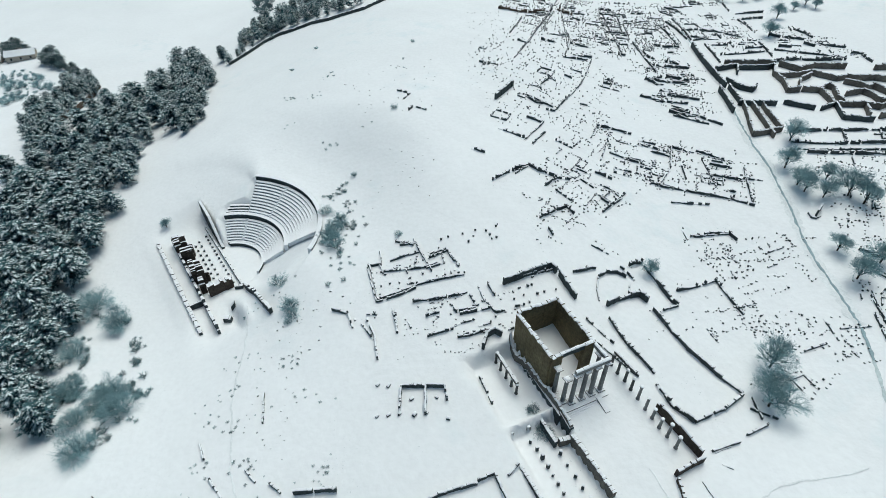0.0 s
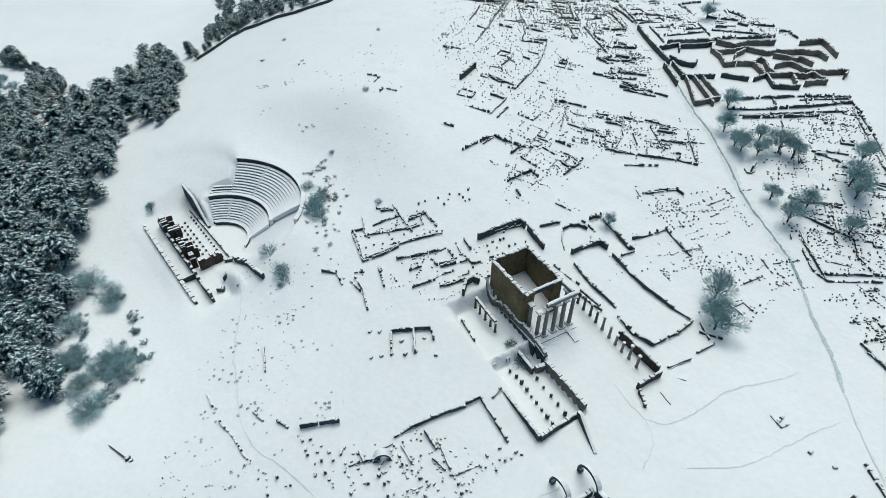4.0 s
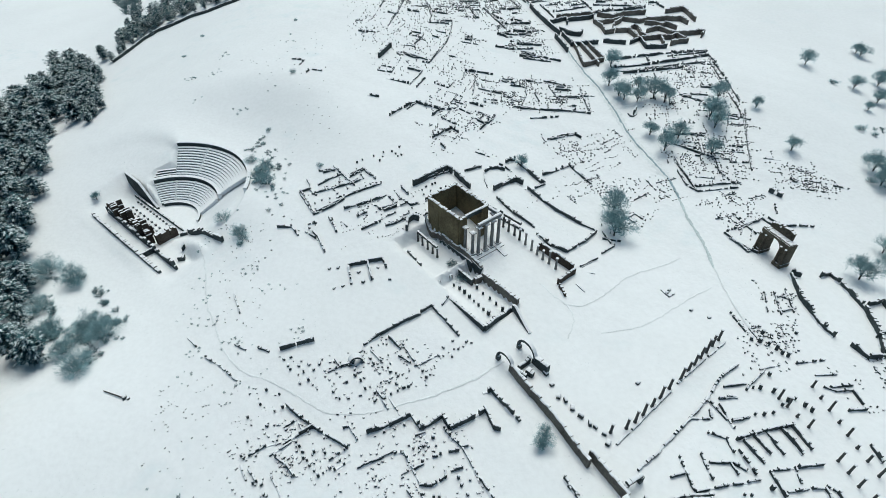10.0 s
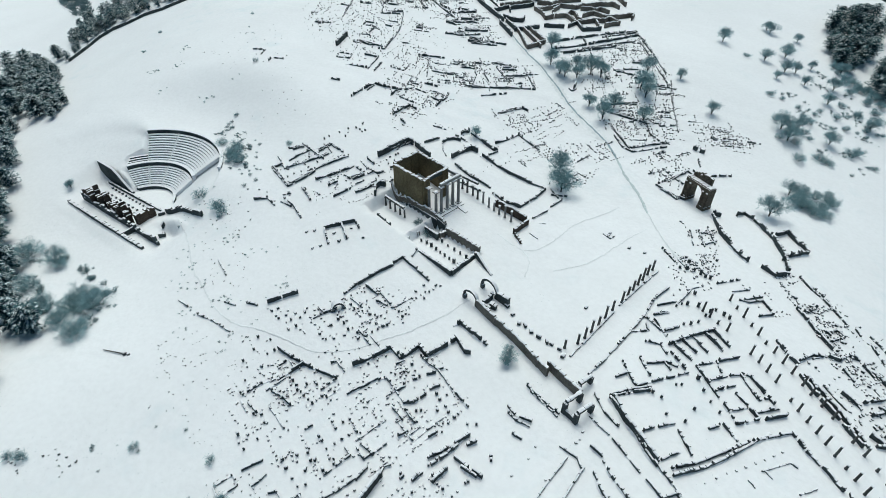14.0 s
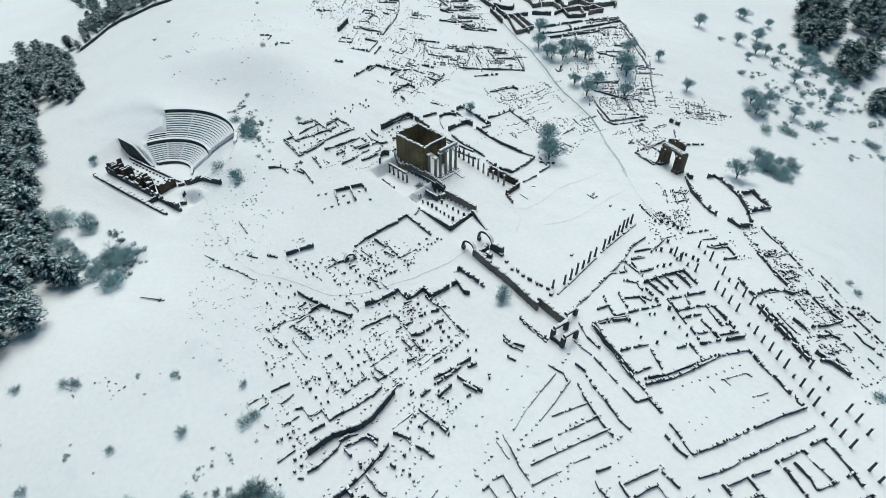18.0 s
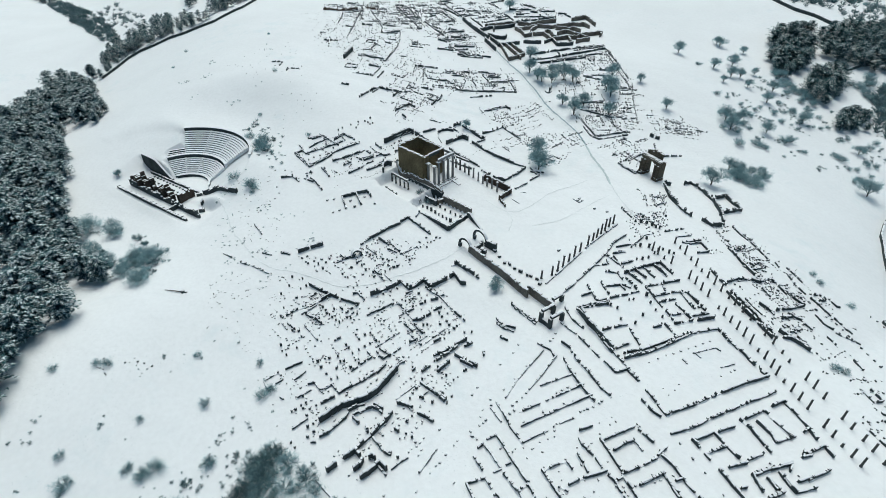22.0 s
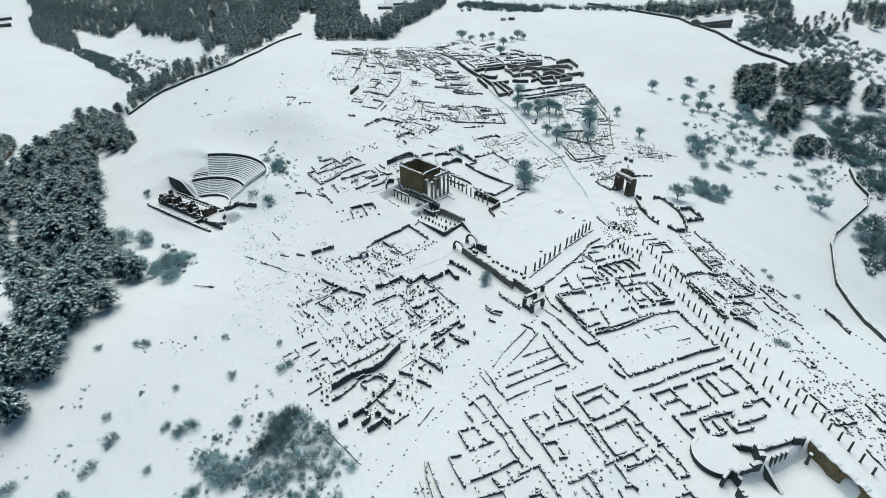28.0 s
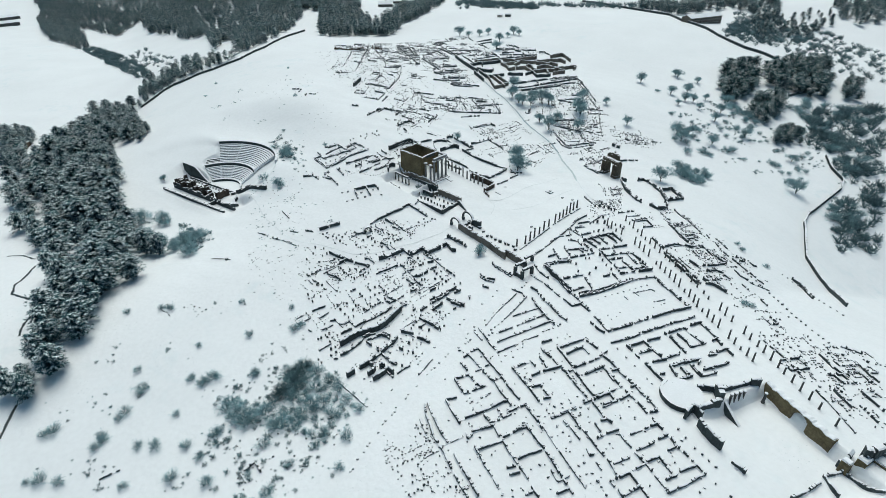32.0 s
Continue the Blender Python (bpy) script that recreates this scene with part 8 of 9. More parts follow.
stone_field("shrine_rows", "crowded small stumps above the footpath", 0.07, 16, ((-28.6, 51.3), (-10.6, 51.9), (4.6, 48.5), (0.4, 32.5), (-19.3, 36.0), (-37.5, 49.3)))
stone_field("meadow_rows", "tiny stones half buried in the meadow", 0.035, 26, ((-74.5, 57.7), (-51.7, 56.8), (-40.9, 40.0), (-31.1, 29.1), (-69.7, 40.0)))
stone_field("stage_stones", "tiny stones below the theatre", 0.03, 13, ((-59.8, 127.5), (-37.5, 114.0), (-42.7, 66.0), (-53.7, 74.1)))
stone_field("temple_west_rows", "tiny stumps west of the temple", 0.04, 12, ((-22.8, 106.6), (16.8, 94.0), (15.0, 87.4), (-17.5, 89.9)))
stone_field("lower_town_walls", "low wall stubs over the lower town", 0.04, 15, ((-51.0, 37.6), (-22.1, 38.7), (7.3, 20.6), (-9.1, -15.8), (-36.3, -40.8), (-45.5, -35.3), (-53.3, -8.7)))
ruin("arch_low_rooms", "little low rooms of dark stone before the arch", [
    (0.9, 0.5, 108.2, 34.0, 102.6, 26.7),
    (0.9, 0.5, 110.7, 33.2, 105.8, 24.5),
    (0.9, 0.5, 115.1, 33.2, 109.9, 24.0),
    (0.9, 0.5, 109.6, 30.9, 116.1, 30.8),
    (0.9, 0.5, 106.7, 25.5, 111.7, 25.2),
])
stones_at("head_stones", "dark broken block at the head of the avenue", 4, 1.6, ((90.3, 19.3), (91.8, 17.7), (93.3, 16.1), (94.3, 14.1), (94.7, 12.4), (96.4, 18.5), (94.9, 20.1), (95.5, 11.2)))
ruin("bath_terrace", "long terrace rooms with low parallel walls", [
    (1.6, 0.9, 142.8, 189.6, 162.2, 187.2, 176.9, 186.5, 196.1, 182.3),
    (1.6, 0.9, 138.7, 182.0, 153.7, 178.3, 172.3, 176.9, 192.9, 177.6),
    (1.6, 0.9, 162.2, 187.2, 157.9, 178.2),
    (1.6, 0.9, 176.9, 186.5, 172.3, 176.9),
    (1.6, 0.9, 189.0, 184.7, 184.2, 176.8),
    (1.6, 0.9, 141.0, 174.3, 155.2, 171.4, 171.7, 169.0),
])

# ---- trees and bushes ----
def limb(lu, p, q, r0, r1, mat=0, sides=5):
    d = (Vector(q) - Vector(p)).normalized()
    a = d.orthogonal().normalized()
    b = d.cross(a)
    rings = [lu.ring([tuple(Vector(o) + (a * math.cos(6.2832 * i / sides) + b * math.sin(6.2832 * i / sides)) * r) for i in range(sides)]) for o, r in ((p, r0), (q, r1))]
    lu.tube(rings, mat)


def pine_lumps(seed, h=10.0, wide=0.36, branches=64, fans=9, blades=5, snowy=0.5, first=0.14, coarse=1.0):
    """Trunk and crown of a pine: boughs in a spiral that lift at their tips, each set with fans of needle sprays, some laden with snow."""
    r = random.Random(seed)
    tl, cl = Lump(), Lump()
    bend = (r.uniform(-0.5, 0.5), r.uniform(-0.5, 0.5))
    limb(tl, (0, 0, -1.0), (bend[0], bend[1], h * 0.5), h * 0.022, h * 0.015)
    limb(tl, (bend[0], bend[1], h * 0.5), (bend[0] * 1.5, bend[1] * 1.5, h * 0.94), h * 0.015, 0.03)

    def blade(x, y, z, a, s, w, rise, mat):
        ca, sa = math.cos(a), math.sin(a)
        k = len(cl.v)
        cl.v += [(x - sa * w, y + ca * w, z), (x + sa * w, y - ca * w, z), (x + ca * s, y + sa * s, z + rise * s)]
        cl.f.append((k, k + 1, k + 2))
        cl.m.append(mat)

    lop = [r.uniform(0.55, 1.15) for _ in range(7)]
    for i in range(branches):
        q = (i + r.random()) / branches
        a = i * 2.4 + r.uniform(-0.4, 0.4)
        R = h * wide * 1.12 * (0.72 + 0.6 * q) * (1 - q**2.4) ** 0.65 * r.uniform(0.7, 1.05) * lop[int(a / 0.898) % 7]
        z = h * (first + (0.97 - first) * q)
        ox, oy = bend[0] * (0.4 + q), bend[1] * (0.4 + q)
        ca, sa = math.cos(a), math.sin(a)
        if i % 3 == 0:
            limb(tl, (ox, oy, z - 0.1), (ox + ca * R * 0.85, oy + sa * R * 0.85, z + R * 0.05), 0.07, 0.02, 0, 3)
        droop = r.uniform(-0.3, 0.05)
        for k in range(fans):
            t = (k + 0.4 + 0.6 * r.random()) / fans
            side = r.uniform(-0.34, 0.34) * R * t
            x, y = ox + ca * R * t - sa * side, oy + sa * R * t + ca * side
            zz = z + R * (droop * t + 0.22 * t * t) + h * r.uniform(-0.025, 0.025)
            s = coarse * h * r.uniform(0.05, 0.085)
            for n in range(blades):
                blade(x, y, zz + r.uniform(-0.1, 0.1), a + r.gauss(0, 0.7), s * r.uniform(0.8, 1.3), s * (0.4 if t < 0.6 else 0.24), r.uniform(-0.5, 0.45), 0)
            if (t > 0.3 or q > 0.7) and r.random() < snowy:
                for n in range(3):
                    blade(x, y, zz + 0.1 + 0.03 * n, a + r.gauss(0, 0.45), s * r.uniform(0.8, 1.3), s * r.uniform(0.2, 0.34), r.uniform(-0.5, 0.0), 1)
    return tl, cl


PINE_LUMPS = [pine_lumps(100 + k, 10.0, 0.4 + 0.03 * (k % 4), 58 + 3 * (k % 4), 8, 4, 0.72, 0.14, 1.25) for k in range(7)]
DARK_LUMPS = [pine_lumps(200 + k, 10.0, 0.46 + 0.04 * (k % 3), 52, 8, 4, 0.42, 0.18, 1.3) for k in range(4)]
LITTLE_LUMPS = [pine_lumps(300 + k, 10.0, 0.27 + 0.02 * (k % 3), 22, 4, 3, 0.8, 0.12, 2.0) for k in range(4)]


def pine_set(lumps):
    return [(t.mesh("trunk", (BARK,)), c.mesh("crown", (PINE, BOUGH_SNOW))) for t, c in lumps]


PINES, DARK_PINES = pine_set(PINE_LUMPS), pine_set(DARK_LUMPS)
PLACED = []


def spots(poly, gap, tries=900, rim=0.0):
    """Places that fill a patch, none closer than the gap to another."""
    lo, hi = np.min(poly, 0), np.max(poly, 0)
    out = []
    for _ in range(tries):
        x, y = rnd.uniform(lo[0], hi[0]), rnd.uniform(lo[1], hi[1])
        if all(within(poly, x + i * rim, y + j * rim) for i, j in ((0, 0), (1, 0), (-1, 0), (0, 1), (0, -1))) and all(math.dist(p, (x, y)) > gap for p in PLACED):
            PLACED.append((x, y))
            out.append((x, y))
    return out


def wood(name, label, h, gap, poly, joined=False):
    """Pines that fill a patch: single trees, or one joined piece of stuff where the patch lies far off."""
    poly = list(poly)
    dark = "dark" in label
    heap = Heap()
    for x, y in spots(poly, gap * 0.8, 1000, 0.22 * h):
        s = h * rnd.choice((0.7, 0.9, 1.0, 1.1, 1.25)) / 10 * rnd.uniform(0.92, 1.08)
        if joined:
            t, c = rnd.choice(DARK_LUMPS if dark else PINE_LUMPS)
            tall, turn = s * rnd.uniform(0.9, 1.1), rnd.uniform(0, 6.28)
            heap.add(c, x, y, ground(x, y), s, turn, tall)
            continue
        ob = thing("pine_tree", label, "tree", (x, y, ground(x, y)), name.replace("_", " "))
        ob.rotation_euler = (0, 0, rnd.uniform(0, 6.28))
        ob.scale = (s * rnd.uniform(0.9, 1.2), s * rnd.uniform(0.9, 1.2), s)
        for nm, me in zip(("trunk", "crown"), rnd.choice(DARK_PINES if dark else PINES)):
            new(nm, me).parent = ob
    if heap.n:
        tagged(new(name, heap.mesh(name, (PINE, BOUGH_SNOW))), label.replace("pine", "pines", 1), "wood", kind="stuff")


def bush_lump(seed, limbs=9, trunk=0.0, spread=0.9, forks=4, levels=4, thick=0.02):
    """A leafless bush or tree, one high: limbs that fork again and again into frosted twigs."""
    r = random.Random(seed)
    lu = Lump()

    def grow(p, d, length, wide, level):
        q = p + d * length
        if level < 2:
            limb(lu, tuple(p), tuple(q), wide, wide * 0.65, 0, 3)
        else:
            o = d.orthogonal().normalized()
            o.rotate(Matrix.Rotation(r.uniform(0, 6.28), 3, d))
            k = len(lu.v)
            lu.v += [tuple(p - o * wide), tuple(p + o * wide), tuple(q)]
            lu.f.append((k, k + 1, k + 2))
            lu.m.append(1)
        if level + 1 < levels:
            for _ in range(forks):
                e = (d + Vector((r.gauss(0, 0.55), r.gauss(0, 0.55), r.gauss(0.08, 0.4)))).normalized()
                grow(p + (q - p) * r.uniform(0.45, 1.0), e, length * r.uniform(0.55, 0.85), wide * 0.62, level + 1)

    if trunk:
        limb(lu, (0, 0, -0.05), (0.01, 0.0, trunk), thick * 1.9, thick * 1.4, 0, 5)
    for i in range(limbs):
        a = 2.4 * i + r.uniform(-0.4, 0.4)
        out = spread * math.sqrt((i + 0.3) / limbs)
        d = Vector((out * math.cos(a), out * math.sin(a), r.uniform(0.6, 1.0))).normalized()
        grow(Vector((0.03 * math.cos(a), 0.03 * math.sin(a), trunk * r.uniform(0.75, 1.0) - 0.03)), d, 0.3 * r.uniform(0.7, 1.15), thick, 0)
    top = max(z for _, _, z in lu.v)
    lu.v = [(x / top, y / top, z / top) for x, y, z in lu.v]
    return lu


BUSH_LUMPS = [bush_lump(11 + k, 14, 0.0, 0.8 + 0.15 * (k % 3), 5, 4, 0.011) for k in range(5)]
BARE_LUMPS = [bush_lump(21 + k, 8, 0.24, 0.5 + 0.1 * (k % 3), 6, 5, 0.0105) for k in range(4)]
BIG = [bush_lump(31 + k, 16, 0.0, 0.7 + 0.12 * k, 5, 5, 0.0085).mesh("branching", (DIMTWIG, FROST)) for k in range(3)]
BUSHES = [q.mesh("branching", (DIMTWIG, FROST)) for q in BUSH_LUMPS]
BARE = [q.mesh("branching", (DIMTWIG, FROST)) for q in BARE_LUMPS]
THIN = bush_lump(41, 8, 0.0, 0.9, 3, 3, 0.03)
DARK = [q.mesh("branching", (DIMTWIG, GREYTWIG)) for q in BUSH_LUMPS[:3]]


def bushes(name, label, h, kind, places):
    cat = "tree" if "tree" in label else "bush"
    for x, y in places:
        for _ in range(2 if kind == 60 else 1):
            a, b = (x, y) if kind != 60 else (x + rnd.gauss(0, 4), y + rnd.gauss(0, 4))
            ob = thing("bare_tree" if cat == "tree" else "bush", label, cat, (a, b, ground(a, b) - 0.1), name.replace("_", " "))
            s = h * rnd.uniform(0.75, 1.25)
            ob.scale = (s * rnd.uniform(0.9, 1.3), s * rnd.uniform(0.9, 1.3), s)
            ob.rotation_euler = (0, 0, rnd.uniform(0, 6.28))
            new("branching", rnd.choice(DARK if kind == 2 else BARE if cat == "tree" else BIG if h > 5 else BUSHES)).parent = ob
            if cat == "tree":
                lu = Lump()
                limb(lu, (0, 0, -0.1), (0.02, 0.01, 0.42), 0.03, 0.018, 0, 6)
                new("trunk", lu.mesh("trunk", (BARK,))).parent = ob


def thicket(name, label, h, gap, poly):
    """Bare brush that nobody could count, as one piece of stuff."""
    poly = list(poly)
    heap = Heap()
    for x, y in spots(poly, gap * 0.8, 700):
        s = h * rnd.choice((0.4, 0.6, 0.8, 1.0, 1.3))
        heap.add(rnd.choice(BUSH_LUMPS), x, y, ground(x, y) - 0.1, s * rnd.uniform(0.9, 1.3), rnd.uniform(0, 6.28), s)
    if heap.n:
        tagged(new(name, heap.mesh(name, (DIMTWIG, DIMTWIG if "dark" in label else FROST))), label, "thicket", kind="stuff")


def trail(name, label, width, dark, pts):
    """A trodden way laid just over the snow, its edges wandering."""
    dense = []
    for p, q in zip(pts, pts[1:]):
        n = max(1, int(math.dist(p, q) / 1.2))
        dense += [(p[0] + (q[0] - p[0]) * i / n, p[1] + (q[1] - p[1]) * i / n) for i in range(n)]
    dense.append(pts[-1])
    lu, prev = Lump(), None
    rise = 0.12 if width > 3 else 0.2 if "track" in label else 0.1
    for i, p in enumerate(dense):
        a, b = dense[max(0, i - 2)], dense[min(len(dense) - 1, i + 2)]
        L = math.dist(a, b) or 1
        n = (-(b[1] - a[1]) / L, (b[0] - a[0]) / L)
        c, w = rnd.gauss(0, 0.12), width / 2 * rnd.uniform(0.5, 1.2)
        row = lu.ring([(p[0] + n[0] * (c + s * w), p[1] + n[1] * (c + s * w), ground(p[0] + n[0] * s * w, p[1] + n[1] * s * w) + rise + (0.04 if abs(s) < 0.5 else 0)) for s in (-1, -0.3, 0.3, 1)])
        if prev:
            for k in range(3):
                lu.f.append((prev[k], row[k], row[k + 1], prev[k + 1]))
                lu.m.append(0)
        prev = row
    tagged(new(name, lu.mesh(name, (WATER if dark else FAINT if "faint" in label else DITCH if "track" in label else TRACK,), True)), label, "path", kind="structure")


def far_wood(name, label, h, gap, poly):
    """A distant wood as one piece of stuff: many ragged little trees."""
    poly = list(poly)
    lo, hi = np.min(poly, 0), np.max(poly, 0)
    r = random.Random(len(name) * 7 + len(poly))
    area = 0.5 * abs(sum(a[0] * b[1] - a[1] * b[0] for a, b in zip(poly, poly[1:] + poly[:1])))
    heap = Heap()
    for _ in range(min(1500, int(area / gap**2))):
        for _ in range(30):
            x, y = r.uniform(lo[0], hi[0]), r.uniform(lo[1], hi[1])
            if within(poly, x, y):
                break
        else:
            continue
        s = h * r.uniform(0.6, 1.35)
        if "grey" in label:
            heap.add(THIN, x, y, ground(x, y), s * 1.1, r.uniform(0, 6.28), s)
        else:
            heap.add(r.choice(LITTLE_LUMPS)[1], x, y, ground(x, y), s / 10 * r.uniform(1.0, 1.3), r.uniform(0, 6.28), s / 10)
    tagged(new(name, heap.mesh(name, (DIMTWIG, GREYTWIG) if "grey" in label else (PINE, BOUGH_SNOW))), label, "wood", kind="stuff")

# ---- woods and bushes ----
wood("pine_grove", "snow-laden pine of the grove on the west slope", 12, 8.2, ((-196.4, 219.5), (-189.4, 232.2), (-172.8, 234.2), (-147.7, 213.4), (-133.8, 187.9), (-129.1, 160.8), (-135.3, 158.7), (-164.9, 161.6)))
wood("wall_pines", "young pine by the terrace wall", 6, 7, ((-123.5, 332.7), (-120.0, 348.2), (-121.3, 375.4), (-110.5, 387.6), (-95.6, 352.1), (-109.3, 345.5), (-119.5, 326.7)), True)
wood("pine_grove_south", "snow-laden pine at the foot of the slope", 12, 8.2, ((-165.0, 161.7), (-127.8, 157.7), (-124.0, 135.3), (-117.3, 113.0), (-112.3, 97.2), (-106.6, 83.2), (-108.8, 78.6), (-117.6, 80.4)))
wood("pine_grove_low", "snow-laden pine on the lower slope", 12, 8.2, ((-160.3, 109.2), (-123.2, 87.8), (-112.6, 63.6), (-129.7, 53.5), (-131.7, 39.4), (-137.7, 27.5), (-144.2, 12.5), (-152.7, 5.1), (-158.7, 10.6), (-155.6, 35.4), (-153.0, 65.5)))
wood("bank_edge_pines", "pine on the edge of the lower bank", 9, 7, ((-160.8, 19.5), (-153.7, 16.6), (-155.0, 6.0), (-159.5, 7.9)))
wood("pine_grove_middle", "snow-laden pine in the middle of the grove", 12, 8.6, ((-173.5, 287.9), (-141.0, 290.4), (-126.3, 162.4), (-119.9, 114.5), (-128.2, 90.7), (-162.0, 110.1), (-179.1, 143.8), (-191.5, 186.6), (-188.3, 237.3)), True)
wood("west_pines", "tall pine on the far side of the hollow", 10, 7, ((-218.7, 331.1), (-206.3, 315.6), (-183.8, 234.9), (-192.6, 226.2), (-203.6, 252.9)), True)
wood("east_pines", "dark pine in the eastern wood", 10, 7, ((326.4, 160.9), (363.1, 159.6), (329.4, 123.4), (288.4, 104.7), (286.5, 116.7), (295.1, 133.5)))
wood("east_pines_far", "dark pine along the valley lane", 10, 7, ((359.1, 148.8), (403.6, 148.9), (439.9, 143.8), (371.6, 91.4), (348.6, 99.1), (344.3, 115.4), (335.1, 124.8)), True)
wood("east_pines_low", "dark pine at the bend of the lane", 10, 7, ((304.8, 109.0), (336.6, 105.8), (307.6, 83.9), (280.7, 75.7), (284.7, 94.8)))
wood("east_pine_pair", "dark pine beside the valley wall", 8, 6, ((284.6, 69.9), (306.9, 64.0), (288.3, 50.0), (269.3, 57.5)))
wood("east_pines_edge", "dark pine by the road", 9, 7, ((402.4, 107.7), (422.0, 101.2), (390.1, 79.2), (378.7, 88.9)), True)
wood("north_slope_pines", "small pine on the slope beyond the road", 7, 12, ((497.8, 279.7), (566.3, 278.6), (622.8, 275.4), (588.9, 241.0), (472.8, 207.2), (425.3, 207.7)), True)
bushes("east_thicket", "frosted bare thicket of the valley", 5, 60, ((342.8, 90.2), (333.8, 77.1), (357.2, 85.6), (350.8, 71.8), (369.2, 76.1), (362.6, 62.8), (311.6, 63.3), (315.2, 57.4), (333.3, 62.0), (326.9, 49.2), (345.0, 53.5), (335.7, 41.8), (298.3, 47.9), (301.8, 42.3), (305.3, 36.9), (308.9, 31.6), (312.5, 26.4), (326.5, 71.6), (336.4, 68.6), (362.1, 78.6), (357.1, 64.6), (377.5, 73.2), (315.2, 47.8), (317.6, 40.1), (322.1, 36.6), (292.3, 27.8), (294.7, 19.4), (292.2, 12.7), (328.0, 78.8), (327.1, 84.2)))
bushes("valley_bushes", "frosted bush below the valley wall", 5, 60, ((247.4, -6.8), (256.9, -6.0), (252.2, -13.0), (241.3, -13.6), (249.2, -17.5), (240.9, -18.5), (234.1, -15.0)))
bushes("north_bushes", "frosted bush on the slope beyond the road", 5, 60, ((471.6, 280.7), (443.5, 247.4), (491.2, 277.8), (447.0, 232.5), (501.9, 267.6), (508.2, 258.7), (539.9, 275.0), (512.2, 243.7), (490.7, 219.0), (489.2, 205.6), (552.2, 243.2), (445.4, 218.4), (487.4, 192.5), (545.9, 221.1), (454.9, 205.0)))
bushes("orchard_trees", "bare frosted tree among the ruins", 9.5, 1, ((128.8, 166.9), (128.3, 156.9), (129.1, 153.2), (139.3, 158.3), (133.5, 149.2), (141.7, 148.6), (144.4, 143.8), (125.1, 124.6), (124.7, 112.8), (134.4, 117.9), (154.3, 124.5), (152.8, 118.5), (167.1, 136.4), (139.0, 183.5), (140.4, 103.3)))
bushes("lone_trees", "bare frosted tree standing alone in the snow", 8, 1, ((238.6, 158.1), (178.9, 124.8), (173.0, 95.2), (78.1, 73.1), (61.4, 116.7)))
bushes("theatre_bushes", "small frosted bush near the theatre", 2.4, 1, ((-107.5, 172.2), (-71.8, 276.8), (-61.9, 299.5), (-8.9, 271.9), (-15.3, 136.8), (-17.0, 206.1), (-32.5, 175.2), (-37.0, 142.4), (-36.9, 137.5), (-34.4, 133.3), (-48.3, 116.3), (-48.0, 109.2), (-38.8, 146.1), (-40.7, 139.2)))
bushes("meadow_bushes", "small frosted bush in the open meadow", 2.8, 1, ((-121.7, 39.0), (-109.0, 35.4), (-105.8, 34.0), (-97.2, 9.3), (-118.4, 7.3), (-117.3, -1.5), (-80.3, -11.9), (-93.3, -7.1), (-100.7, -3.7), (-97.1, -7.4), (-79.0, 6.8), (-79.0, 25.7), (-61.3, 14.5), (-62.9, 3.0), (-60.0, 3.6)))
bushes("low_meadow_bushes", "small frosted bush low in the meadow", 3.2, 1, ((-125.0, -10.4), (-123.0, -8.8), (-107.2, -16.8), (-117.9, -3.3), (-130.3, -14.6), (-144.7, -6.3), (-80.3, -12.2), (-93.8, -7.4), (-97.9, -8.3), (-101.4, -4.6)))
bushes("south_bushes", "frosted bush on the southern slope", 3, 1, ((-147.6, -6.5), (-132.3, -18.3), (-129.5, -16.8), (-123.9, -35.6), (-114.3, -26.2), (-105.3, -30.6), (-100.4, -46.4), (-151.1, -21.6), (-142.1, -25.6), (-147.5, -22.6), (-95.9, -30.3), (-101.8, -36.7), (-119.4, -23.7), (-110.4, -39.8), (-67.3, -50.7), (-82.5, -41.9), (-88.4, -50.2), (-63.1, -62.5), (-84.2, -59.5), (-76.1, -53.0), (-64.1, -47.8), (-58.1, -53.2)))
bushes("theatre_side_bushes", "frosted bush below the theatre's outer wall", 4.2, 1, ((-38.4, 147.9), (-36.0, 150.8), (-38.1, 143.5), (-41.4, 155.8), (-38.9, 141.0), (-34.8, 147.6), (-36.1, 137.0), (-48.2, 114.7), (-46.9, 111.0), (-53.9, 126.3)))
bushes("stage_tree", "small bare frosted tree at the end of the stage", 5.5, 1, ((-106.3, 170.5),))
bushes("wall_tree", "bare frosted tree leaning on the wall", 5, 1, ((19.9, 8.5), (21.9, 10.2)))
bushes("avenue_bushes", "small frosted bush beyond the avenue", 2.2, 1, ((98.7, -66.3), (97.3, -64.3), (134.0, -29.3), (132.5, -33.6), (134.9, -45.2)))
thicket("thicket", "dense teal-grey frosted thicket on the slope", 4.2, 3.4, ((-69.8, -17.1), (-64.1, -14.8), (-60.2, -18.1), (-58.2, -21.3), (-56.0, -25.8), (-55.8, -30.2), (-54.5, -35.0), (-56.5, -37.9), (-60.3, -38.0), (-65.3, -41.2), (-70.6, -41.1), (-74.9, -38.8), (-78.0, -39.9), (-78.8, -33.9), (-75.4, -31.4), (-71.9, -28.7), (-68.6, -24.2)))
thicket("thicket_west", "frosted thicket at the foot of the slope", 4.2, 3, ((-91.9, -19.5), (-87.8, -20.8), (-86.6, -26.4), (-83.5, -25.1), (-79.5, -26.3), (-78.2, -29.9), (-81.4, -31.2), (-86.1, -31.5), (-89.9, -29.6), (-91.7, -24.6)))
thicket("thicket_low", "low frosted brush below the thicket", 2.6, 3.4, ((-70.6, -41.1), (-65.3, -41.2), (-56.5, -37.9), (-53.6, -38.7), (-50.8, -44.3), (-56.9, -48.9), (-60.6, -49.6), (-69.1, -45.4)))
